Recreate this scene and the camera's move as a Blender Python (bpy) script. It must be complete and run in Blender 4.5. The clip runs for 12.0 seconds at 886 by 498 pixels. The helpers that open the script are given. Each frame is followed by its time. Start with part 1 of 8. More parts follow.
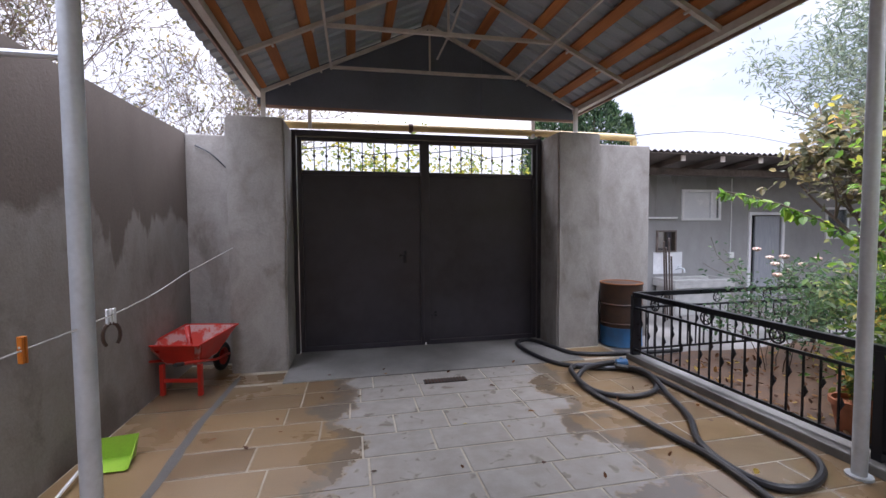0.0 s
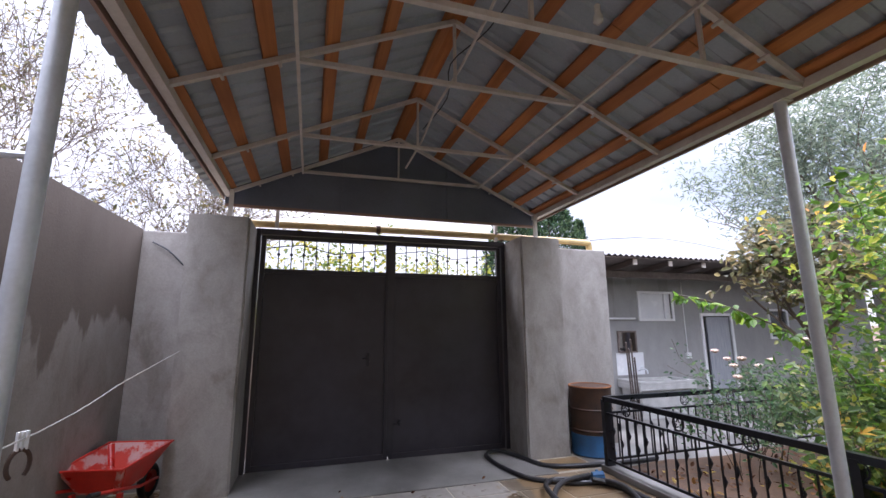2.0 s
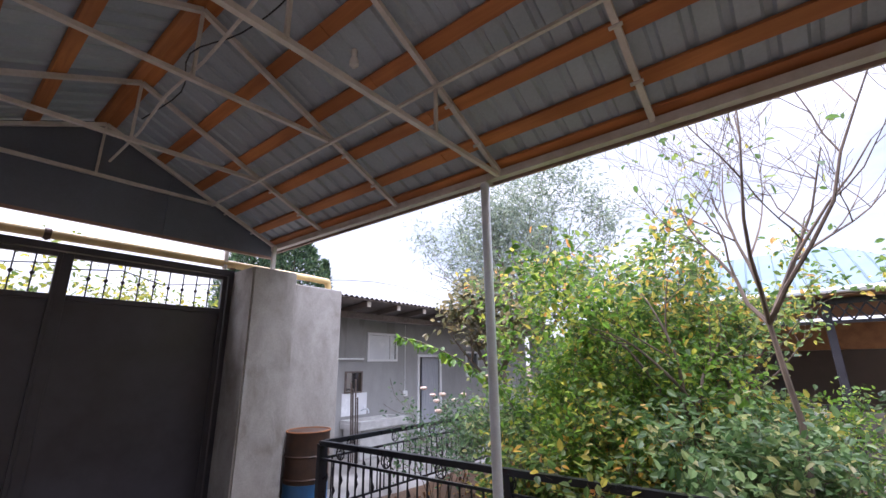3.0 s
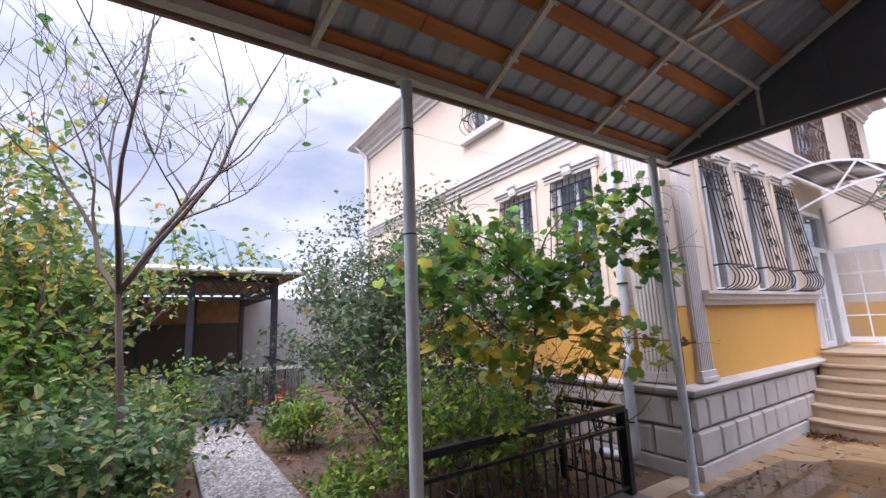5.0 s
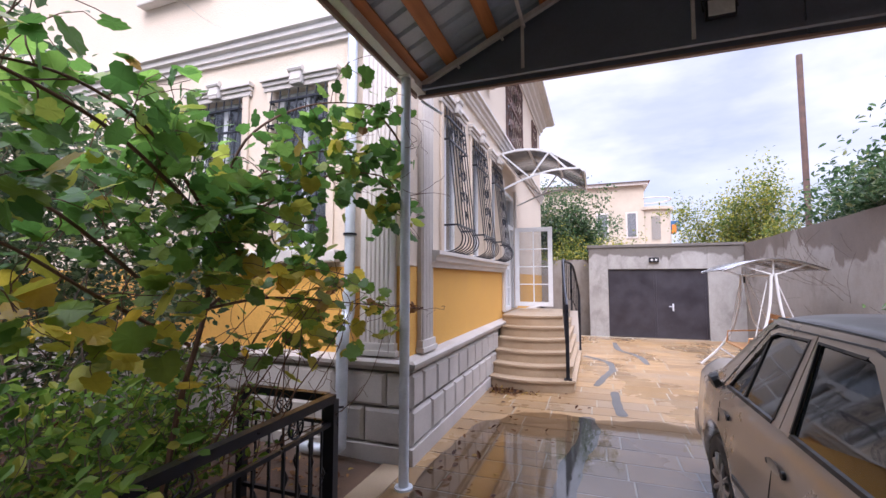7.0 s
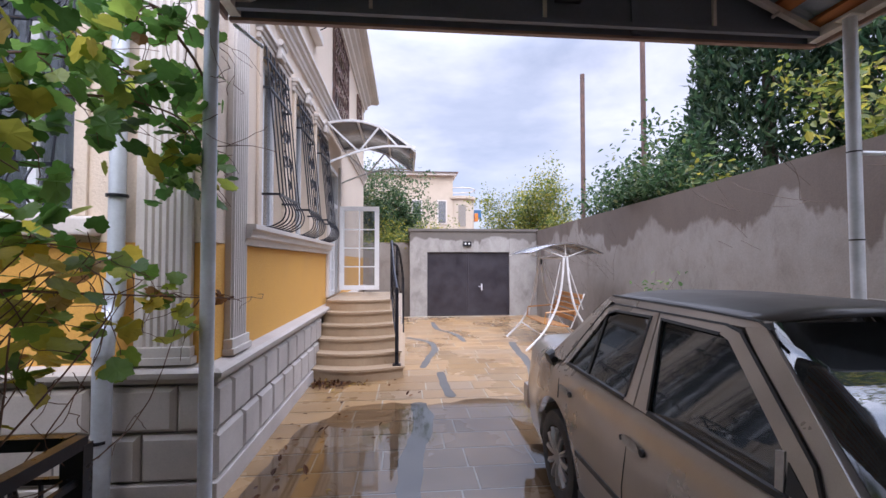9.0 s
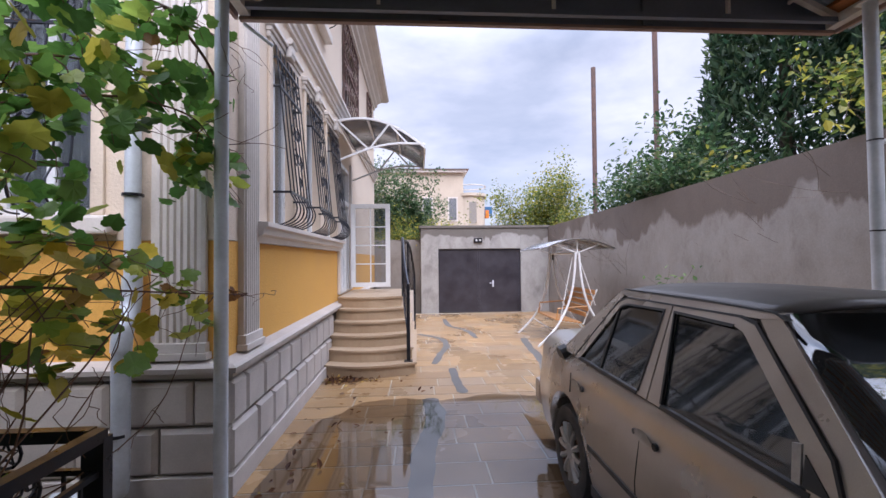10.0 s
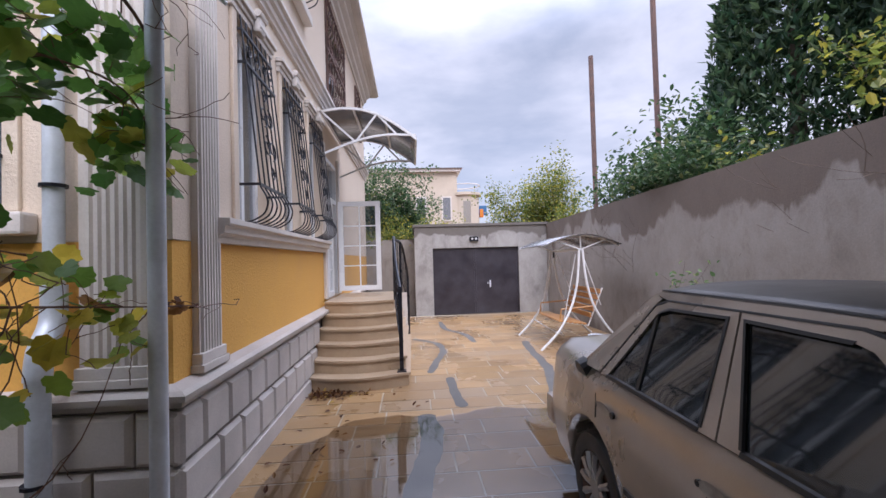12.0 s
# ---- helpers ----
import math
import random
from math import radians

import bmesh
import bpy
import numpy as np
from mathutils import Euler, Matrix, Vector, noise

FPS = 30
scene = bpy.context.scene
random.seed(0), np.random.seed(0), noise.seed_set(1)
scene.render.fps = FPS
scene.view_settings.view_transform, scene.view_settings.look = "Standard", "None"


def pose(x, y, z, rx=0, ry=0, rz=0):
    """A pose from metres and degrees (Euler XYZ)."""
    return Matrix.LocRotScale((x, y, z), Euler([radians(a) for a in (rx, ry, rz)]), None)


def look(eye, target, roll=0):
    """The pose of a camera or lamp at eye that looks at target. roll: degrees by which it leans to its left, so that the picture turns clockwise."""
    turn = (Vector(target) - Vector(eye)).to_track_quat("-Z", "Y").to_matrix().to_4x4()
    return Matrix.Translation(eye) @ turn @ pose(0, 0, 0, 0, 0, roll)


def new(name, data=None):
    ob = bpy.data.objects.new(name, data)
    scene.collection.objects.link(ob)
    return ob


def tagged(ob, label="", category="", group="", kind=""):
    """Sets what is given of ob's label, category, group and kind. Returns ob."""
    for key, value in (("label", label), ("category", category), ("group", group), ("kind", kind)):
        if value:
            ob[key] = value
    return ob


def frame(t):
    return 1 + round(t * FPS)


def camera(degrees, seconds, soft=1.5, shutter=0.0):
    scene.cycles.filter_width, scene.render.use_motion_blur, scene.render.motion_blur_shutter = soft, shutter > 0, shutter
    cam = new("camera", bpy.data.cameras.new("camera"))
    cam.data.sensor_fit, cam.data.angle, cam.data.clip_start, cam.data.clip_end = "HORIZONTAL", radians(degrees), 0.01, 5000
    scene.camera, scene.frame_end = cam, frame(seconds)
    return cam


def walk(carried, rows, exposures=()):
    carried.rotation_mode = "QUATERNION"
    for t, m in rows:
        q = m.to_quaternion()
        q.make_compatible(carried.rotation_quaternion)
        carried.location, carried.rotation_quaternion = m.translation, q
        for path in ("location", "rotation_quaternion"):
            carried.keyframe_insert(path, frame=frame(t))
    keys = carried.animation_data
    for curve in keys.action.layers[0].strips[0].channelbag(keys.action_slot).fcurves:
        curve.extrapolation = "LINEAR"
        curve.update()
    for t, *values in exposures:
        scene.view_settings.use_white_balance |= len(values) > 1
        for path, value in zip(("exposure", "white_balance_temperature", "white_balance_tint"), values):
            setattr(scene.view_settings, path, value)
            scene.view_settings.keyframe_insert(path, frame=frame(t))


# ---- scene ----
cam = camera(92.9, 12.0)
METRES, EYE, TILT, LEAN, TURN = 5.0, 1.5, 0.0, 0.0, -12.5
PATH = [
    (0, (0.09, 0.189, 1.68), (0.505, 2.144, 1.585), -0.4),
    (0.5, (0.074, 0.197, 1.675), (0.473, 2.157, 1.696), -0.1),
    (1, (0.047, 0.199, 1.704), (0.45, 2.157, 1.762), 0.4),
    (1.5, (0.048, 0.212, 1.702), (0.479, 2.155, 1.896), 0.5),
    (2, (0.037, 0.236, 1.719), (0.621, 2.114, 2.083), -0.3),
    (2.5, (0.077, 0.273, 1.726), (1.062, 1.942, 2.222), -0.6),
    (3, (0.202, 0.296, 1.71), (1.711, 1.496, 2.244), -0.8),
    (3.5, (0.375, 0.311, 1.717), (2.202, 0.937, 2.235), -1.1),
    (3.7, (0.442, 0.306, 1.714), (2.341, 0.683, 2.215), -1.3),
    (5.3, (1.103, 0.005, 1.719), (2.648, -1.224, 2.039), -2.3),
    (5.5, (1.161, -0.091, 1.708), (2.669, -1.368, 2.016), -2.2),
    (5.8, (1.355, -0.271, 1.692), (2.768, -1.66, 1.967), -1.3),
    (6, (1.485, -0.382, 1.711), (2.835, -1.837, 1.962), -1.3),
    (6.2, (1.603, -0.512, 1.708), (2.87, -2.041, 1.947), -1.3),
    (6.5, (1.714, -0.706, 1.698), (2.827, -2.357, 1.889), -1.2),
    (7, (1.899, -1.075, 1.671), (2.574, -2.952, 1.814), 0.0),
    (7.5, (2.094, -1.404, 1.647), (2.183, -3.398, 1.77), 0.6),
    (7.7, (2.14, -1.457, 1.666), (2.064, -3.453, 1.778), 0.6),
    (9.5, (2.179, -1.581, 1.646), (2.002, -3.572, 1.702), -0.1),
    (10, (2.17, -1.577, 1.639), (2.048, -3.573, 1.689), -0.6),
    (10.5, (2.197, -1.646, 1.635), (2.068, -3.642, 1.674), -0.4),
    (11, (2.169, -1.79, 1.614), (2.024, -3.784, 1.645), -0.4),
    (11.5, (2.13, -1.957, 1.633), (1.979, -3.951, 1.665), -0.6),
    (12, (2.134, -2.101, 1.629), (1.987, -4.095, 1.68), -1.7),
]
walk(cam, [(t, look(eye, target, roll)) for t, eye, target, roll in PATH],
     exposures=[(0.0, 1.65, 6430, 20), (2.0, 1.75, 6350, 21), (3.0, 1.82, 6300, 23), (3.4, 1.40, 6330, 24), (3.7, 1.28, 6330, 25), (5.5, 1.31, 6120, 25), (7.0, 1.31, 6150, 24), (7.7, 1.19, 6080, 22), (9.5, 1.08, 6060, 21), (12.0, 0.88, 6100, 21)])

# ---- world and sun: a bright overcast sky with soft grey clouds ----
SUN_EL, SUN_AZ = 50.0, 350.0
world = bpy.data.worlds.new("overcast_sky")
scene.world = world
world.use_nodes = True
wt = world.node_tree
wt.nodes.clear()


def wnode(kind, **values):
    n = wt.nodes.new(kind)
    for key, value in values.items():
        n.inputs[key].default_value = value
    return n


w_out = wnode("ShaderNodeOutputWorld")
w_bg = wnode("ShaderNodeBackground")
w_bg.inputs["Strength"].default_value = 0.13
w_sky = wnode("ShaderNodeTexSky")
w_sky.sky_type = "NISHITA"
w_sky.sun_disc = False
w_sky.sun_elevation = radians(SUN_EL)
w_sky.sun_rotation = radians(SUN_AZ)
w_sky.air_density, w_sky.dust_density, w_sky.ozone_density = 1.0, 1.5, 1.5
w_tc = wnode("ShaderNodeTexCoord")
w_map = wnode("ShaderNodeMapping")
w_map.inputs["Scale"].default_value = (1.0, 1.0, 2.6)
w_n1 = wnode("ShaderNodeTexNoise", Scale=1.7, Detail=7.0, Roughness=0.55, Distortion=0.3)
w_r1 = wnode("ShaderNodeValToRGB")
w_r1.color_ramp.elements[0].position, w_r1.color_ramp.elements[0].color = 0.36, (0.55, 0.55, 0.55, 1)
w_r1.color_ramp.elements[1].position, w_r1.color_ramp.elements[1].color = 0.60, (1, 1, 1, 1)
w_n2 = wnode("ShaderNodeTexNoise", Scale=2.6, Detail=6.0, Roughness=0.5)
w_r2 = wnode("ShaderNodeValToRGB")
w_r2.color_ramp.elements[0].position, w_r2.color_ramp.elements[0].color = 0.36, (5.4, 6.1, 7.3, 1)
w_r2.color_ramp.elements[1].position, w_r2.color_ramp.elements[1].color = 0.62, (8.9, 9.3, 10.2, 1)
w_mix = wt.nodes.new("ShaderNodeMixRGB")
wt.links.new(w_tc.outputs["Generated"], w_map.inputs["Vector"])
wt.links.new(w_map.outputs["Vector"], w_n1.inputs["Vector"])
wt.links.new(w_map.outputs["Vector"], w_n2.inputs["Vector"])
wt.links.new(w_n1.outputs["Fac"], w_r1.inputs["Fac"])
wt.links.new(w_n2.outputs["Fac"], w_r2.inputs["Fac"])
wt.links.new(w_r1.outputs["Color"], w_mix.inputs["Fac"])
wt.links.new(w_sky.outputs["Color"], w_mix.inputs["Color1"])
wt.links.new(w_r2.outputs["Color"], w_mix.inputs["Color2"])
# an overcast sky is about three times brighter overhead than at the horizon
w_sep = wt.nodes.new("ShaderNodeSeparateXYZ")
wt.links.new(w_tc.outputs["Generated"], w_sep.inputs[0])
w_grad = wnode("ShaderNodeMapRange")
w_grad.interpolation_type = "SMOOTHSTEP"
for key, value in (("From Min", 0.42), ("From Max", 0.95), ("To Min", 0.44), ("To Max", 3.0)):
    w_grad.inputs[key].default_value = value
wt.links.new(w_sep.outputs["Z"], w_grad.inputs["Value"])
w_gain = wt.nodes.new("ShaderNodeVectorMath")
w_gain.operation = "SCALE"
wt.links.new(w_mix.outputs["Color"], w_gain.inputs[0])
wt.links.new(w_grad.outputs["Result"], w_gain.inputs["Scale"])
wt.links.new(w_gain.outputs["Vector"], w_bg.inputs["Color"])
wt.links.new(w_bg.outputs["Background"], w_out.inputs["Surface"])

sun_data = bpy.data.lights.new("sun", "SUN")
sun_data.energy, sun_data.angle, sun_data.color = 1.2, radians(40), (1.0, 0.96, 0.9)
sun = new("sun", sun_data)
_az, _el = radians(SUN_AZ), radians(SUN_EL)
_to = Vector((math.sin(_az) * math.cos(_el), math.cos(_az) * math.cos(_el), math.sin(_el)))
sun.matrix_world = look(_to * 60, (0, 0, 0))


# ---- materials ----
class Mat:
    """A node material with world-space texture coordinates."""

    def __init__(self, name):
        self.m = bpy.data.materials.new(name)
        self.m.use_nodes = True
        self.t = self.m.node_tree
        self.b = self.t.nodes["Principled BSDF"]
        self.out = self.t.nodes["Material Output"]
        self.pos = self.t.nodes.new("ShaderNodeNewGeometry")

    def node(self, kind, **values):
        n = self.t.nodes.new(kind)
        for key, value in values.items():
            n.inputs[key].default_value = value
        return n

    def link(self, a, b):
        self.t.links.new(a, b)

    def noise(self, scale, detail=5.0, rough=0.55, stretch=(1, 1, 1), dist=0.0):
        mp = self.node("ShaderNodeMapping")
        mp.inputs["Scale"].default_value = stretch
        self.link(self.pos.outputs["Position"], mp.inputs["Vector"])
        n = self.node("ShaderNodeTexNoise", Scale=scale, Detail=detail, Roughness=rough, Distortion=dist)
        self.link(mp.outputs["Vector"], n.inputs["Vector"])
        return n.outputs["Fac"]

    def ramp(self, fac, stops, smooth=False):
        r = self.node("ShaderNodeValToRGB")
        el = r.color_ramp.elements
        while len(el) < len(stops):
            el.new(0.5)
        for e, (p, c) in zip(el, stops):
            e.position = p
            e.color = (*c, 1) if isinstance(c, tuple) else (c, c, c, 1)
        self.link(fac, r.inputs["Fac"])
        return r.outputs["Color"]

    def mix(self, fac, a, b, kind="MIX"):
        n = self.t.nodes.new("ShaderNodeMixRGB")
        n.blend_type = kind
        for s, v in (("Fac", fac), ("Color1", a), ("Color2", b)):
            if isinstance(v, (int, float)):
                n.inputs[s].default_value = v if s == "Fac" else (v, v, v, 1)
            elif isinstance(v, tuple):
                n.inputs[s].default_value = (*v, 1)
            else:
                self.link(v, n.inputs[s])
        return n.outputs["Color"]

    def math(self, op, a, b=0.0):
        n = self.t.nodes.new("ShaderNodeMath")
        n.operation = op
        for i, v in enumerate((a, b)):
            if isinstance(v, (int, float)):
                n.inputs[i].default_value = v
            else:
                self.link(v, n.inputs[i])
        return n.outputs[0]

    def xyz(self):
        s = self.node("ShaderNodeSeparateXYZ")
        self.link(self.pos.outputs["Position"], s.inputs[0])
        return s.outputs

    def bump(self, h, strength=0.3, dist=0.01):
        n = self.node("ShaderNodeBump", Strength=strength, Distance=dist)
        self.link(h, n.inputs["Height"])
        self.link(n.outputs["Normal"], self.b.inputs["Normal"])

    def set(self, **v):
        for k, x in v.items():
            s = self.b.inputs[k.replace("_", " ")]
            if isinstance(x, (int, float)):
                s.default_value = x
            elif isinstance(x, tuple):
                s.default_value = (*x, 1)
            else:
                self.link(x, s)
        return self


def simple(name, c1, c2=None, scale=6.0, rough=0.6, metal=0.0, fine=60.0, bump=0.15, spread=0.18, stretch=(1, 1, 1), rvar=0.12, coat=0.0):
    """A surface with broad tone changes, fine grain, uneven gloss and slight relief."""
    k = Mat(name)
    c2 = c2 or tuple(x * 0.72 for x in c1)
    n = k.noise(scale, 6, 0.6, stretch)
    base = k.ramp(n, [(0.5 - spread, c2), (0.5 + spread, c1)])
    f = k.noise(fine, 4, 0.6, stretch)
    base = k.mix(0.35, base, k.ramp(f, [(0.3, 0.72), (0.7, 1.0)]), "MULTIPLY")
    k.set(Base_Color=base, Metallic=metal, Roughness=k.ramp(n, [(0.3, max(0.02, rough - rvar)), (0.7, min(1.0, rough + rvar))]))
    k.b.inputs["Coat Weight"].default_value = coat
    if bump:
        k.bump(f, bump, 0.006)
    return k.m


def plaster(name, dry, wet, pale, wet_from=1.7, wet_soft=0.55, sheen=0.55, rise=0.0):
    """Trowelled cement render: damp dark top with a scalloped lower edge and a few runs, pale dry patches, trowel marks."""
    k = Mat(name)
    x, y, z = k.xyz()
    big = k.noise(0.9, 3, 0.5, (1, 1, 0.45))
    runs = k.noise(1.5, 4, 0.5, (1, 1, 0.10))
    mid = k.noise(3.2, 7, 0.65, (1, 1, 0.6), 0.4)
    patch = k.noise(1.3, 6, 0.7, (1, 1, 0.8), 0.8)
    fine = k.noise(55, 4, 0.6)
    base = k.ramp(mid, [(0.3, dry), (0.62, pale)])
    base = k.mix(k.ramp(patch, [(0.40, 0.0), (0.62, 0.55)]), base, pale)
    base = k.mix(k.ramp(patch, [(0.30, 0.45), (0.44, 0.0)]), base, wet)
    # the damp band hangs lower towards the gate
    line = k.math("ADD", wet_from, k.math("MULTIPLY", k.math("MINIMUM", k.math("MAXIMUM", k.math("MULTIPLY", y, -0.2), 0.0), 1.0), rise))
    edge = k.math("ADD", k.math("MULTIPLY", k.math("SUBTRACT", z, line), 1.0 / wet_soft), k.math("MULTIPLY", k.math("SUBTRACT", big, 0.5), 3.6))
    edge = k.math("ADD", edge, k.math("MULTIPLY", k.ramp(runs, [(0.56, 0.0), (0.72, 1.0)]), 1.3))
    edge = k.math("ADD", edge, k.math("MULTIPLY", k.math("SUBTRACT", mid, 0.5), 0.9))
    base = k.mix(k.ramp(edge, [(0.40, 0.0), (0.56, 0.95)]), base, k.mix(mid, wet, tuple(c * 1.35 for c in wet)))
    low = k.math("ADD", k.math("MULTIPLY", z, -1.6), k.math("MULTIPLY", k.math("SUBTRACT", big, 0.5), 5.0))
    base = k.mix(k.ramp(low, [(0.0, 0.0), (0.5, 0.75)]), base, tuple(c * 1.1 for c in wet))
    base = k.mix(0.5, base, k.ramp(fine, [(0.3, 0.7), (0.7, 1.0)]), "MULTIPLY")
    k.set(Base_Color=base, Roughness=k.ramp(big, [(0.35, sheen), (0.7, 0.92)]))
    k.bump(k.mix(0.35, mid, fine), 0.5, 0.012)
    return k.m


def leaf_mat(name, stops, gloss=0.45):
    """Leaves: each one takes its own tone, and light shines through."""
    k = Mat(name)
    col = k.ramp(k.pos.outputs["Random Per Island"], stops)
    col = k.mix(0.4, col, k.ramp(k.noise(25, 3), [(0.3, 0.6), (0.7, 1.0)]), "MULTIPLY")
    k.set(Base_Color=col, Roughness=gloss)
    tr = k.node("ShaderNodeBsdfTranslucent")
    k.link(col, tr.inputs["Color"])
    mx = k.node("ShaderNodeMixShader", Fac=0.55)
    k.link(k.b.outputs[0], mx.inputs[1])
    k.link(tr.outputs[0], mx.inputs[2])
    k.link(mx.outputs[0], k.out.inputs["Surface"])
    return k.m


def glass_mat(name, tint, rough=0.02, alpha=0.25, ior=1.5):
    """Thin glazing: partly see-through, with a clear mirror-like surface."""
    k = Mat(name)
    k.set(Base_Color=tint, Roughness=rough)
    k.b.inputs["Specular IOR Level"].default_value = 0.9 if ior > 1.4 else 0.3
    tr = k.node("ShaderNodeBsdfTransparent")
    mx = k.node("ShaderNodeMixShader", Fac=1.0 - alpha)
    k.link(k.b.outputs[0], mx.inputs[1])
    k.link(tr.outputs[0], mx.inputs[2])
    gl = k.node("ShaderNodeBsdfGlossy", Roughness=rough)
    gl.inputs["Color"].default_value = (0.9, 0.94, 0.97, 1)
    fr = k.node("ShaderNodeLayerWeight", Blend=0.5)
    m2 = k.node("ShaderNodeMixShader")
    k.link(k.math("ADD", k.math("MULTIPLY", k.math("POWER", fr.outputs["Facing"], 4.0), 0.7 if ior > 1.4 else 0.25), 0.05 if ior > 1.4 else 0.085), m2.inputs[0])
    k.link(mx.outputs[0], m2.inputs[1])
    k.link(gl.outputs[0], m2.inputs[2])
    k.link(m2.outputs[0], k.out.inputs["Surface"])
    return k.m


def paving_mat(name, random_tone=True):
    """Tan sandstone flags, wet, with dried pale cement film near the gate."""
    k = Mat(name)
    x, y, z = k.xyz()
    info = k.node("ShaderNodeObjectInfo")
    rnd = k.math("ADD", info.outputs["Random"], k.pos.outputs["Random Per Island"])
    rnd = k.math("FRACT", rnd)
    tone = k.ramp(rnd, [(0.0, (0.275, 0.175, 0.088)), (0.35, (0.34, 0.22, 0.108)), (0.7, (0.40, 0.255, 0.118)), (1.0, (0.315, 0.222, 0.132))])
    veins = k.noise(2.4, 7, 0.65, (1, 1.6, 1), 0.8)
    tone = k.mix(0.55, tone, k.ramp(veins, [(0.25, (0.62, 0.56, 0.5)), (0.7, (1.1, 1.05, 1.0))]), "MULTIPLY")
    fine = k.noise(70, 4, 0.6)
    tone = k.mix(0.4, tone, k.ramp(fine, [(0.3, 0.7), (0.7, 1.0)]), "MULTIPLY")
    # flags turn darker and cooler towards the gate
    tone = k.mix(k.ramp(k.math("MULTIPLY", y, 0.4), [(0.1, 0.0), (0.8, 0.8)]), tone, k.mix(1.0, tone, (0.62, 0.66, 0.72), "MULTIPLY"))
    # film of dried cement along the drive by the gate
    cx = k.math("ABSOLUTE", k.math("SUBTRACT", k.math("SUBTRACT", x, 0.95), k.math("MULTIPLY", k.math("SUBTRACT", y, 3.0), 0.08)))
    inside = k.math("SUBTRACT", 1.0, cx)
    inside = k.math("ADD", inside, k.math("MULTIPLY", k.math("SUBTRACT", k.noise(1.6, 5, 0.6), 0.5), 1.6))
    ahead = k.math("MULTIPLY", k.math("SUBTRACT", y, 0.6), 1.2)
    area = k.math("MINIMUM", inside, ahead)
    film = k.ramp(area, [(0.02, 0.0), (0.06, 0.92)])
    spots = k.ramp(k.noise(7, 3, 0.5, dist=0.6), [(0.62, 0.0), (0.68, 0.7)])
    dry = k.mix(spots, k.ramp(k.noise(5, 6, 0.65), [(0.3, (0.23, 0.215, 0.195)), (0.7, (0.325, 0.31, 0.285))]), (0.11, 0.09, 0.07))
    tone = k.mix(film, tone, dry)
    # a soaked rim where the film ends
    rim = k.ramp(k.math("ADD", area, 0.5), [(0.30, 0.0), (0.38, 0.7), (0.515, 0.7), (0.535, 0.0)])
    tone = k.mix(rim, tone, (0.095, 0.085, 0.072))
    # standing water
    pud = k.noise(0.75, 4, 0.5, (1, 0.7, 1))
    wet = k.ramp(pud, [(0.48, 0.0), (0.60, 0.8)])
    wet = k.math("MULTIPLY", wet, k.math("SUBTRACT", 1.0, film))
    tone = k.mix(wet, tone, k.mix(0.3, tone, (0.20, 0.145, 0.09)))
    rough = k.mix(wet, k.ramp(veins, [(0.3, 0.26), (0.7, 0.5)]), 0.10)
    rough = k.mix(film, rough, 0.82)
    k.set(Base_Color=tone, Roughness=rough)
    flat = k.math("SUBTRACT", 1.0, k.math("MULTIPLY", wet, 0.93))
    n = k.node("ShaderNodeBump", Distance=0.006)
    k.link(k.math("MULTIPLY", flat, 0.35), n.inputs["Strength"])
    k.link(k.mix(0.5, veins, fine), n.inputs["Height"])
    k.link(n.outputs["Normal"], k.b.inputs["Normal"])
    return k.m


def wood_mat(name, light, dark, rough=0.6):
    k = Mat(name)
    g = k.noise(14, 6, 0.6, (1, 0.06, 1), 0.6)
    b = k.noise(0.8, 4, 0.5)
    col = k.mix(k.ramp(b, [(0.35, 0.0), (0.65, 0.6)]), k.ramp(g, [(0.3, dark), (0.65, light)]), tuple(c * 0.6 for c in dark))
    k.set(Base_Color=col, Roughness=rough)
    k.bump(g, 0.25, 0.004)
    return k.m


M_WALL = plaster("damp_cement_render", (0.205, 0.180, 0.158), (0.115, 0.090, 0.073), (0.30, 0.275, 0.25), 1.72, 0.5, rise=0.25)
M_PILLAR = plaster("pale_cement_render", (0.22, 0.195, 0.17), (0.17, 0.15, 0.128), (0.385, 0.365, 0.34), 3.05, 0.6, 0.7)
M_GARAGE = plaster("garage_cement_render", (0.22, 0.208, 0.195), (0.13, 0.117, 0.105), (0.40, 0.388, 0.37), 2.22, 0.3, 0.7)
M_GREYREND = plaster("outhouse_grey_render", (0.26, 0.26, 0.26), (0.21, 0.207, 0.203), (0.33, 0.33, 0.328), 2.6, 0.8, 0.8)
M_GATE = simple("dark_brown_gate_paint", (0.046, 0.042, 0.053), (0.026, 0.023, 0.030), 2.2, 0.42, 0.0, 9, 0.12, 0.16)
M_IRON = simple("black_iron_paint", (0.018, 0.020, 0.028), (0.010, 0.011, 0.016), 8, 0.35, 0.2, 90, 0.1)
M_CREAM = simple("cream_textured_render", (0.71, 0.595, 0.475), (0.65, 0.54, 0.42), 1.2, 0.85, 0, 50, 1.0, 0.3)
M_YELLOW = simple("ochre_textured_render", (0.78, 0.43, 0.095), (0.68, 0.35, 0.07), 1.4, 0.8, 0, 48, 1.0, 0.3)
M_WHITE = simple("white_stucco_trim", (0.70, 0.645, 0.59), (0.60, 0.55, 0.50), 2.5, 0.7, 0, 60, 0.15)
M_PLINTH = simple("grey_stone_plinth", (0.555, 0.505, 0.455), (0.42, 0.38, 0.34), 1.8, 0.75, 0, 80, 0.25)
M_JOINT = simple("dark_plinth_joint", (0.30, 0.28, 0.26), None, 3, 0.9)
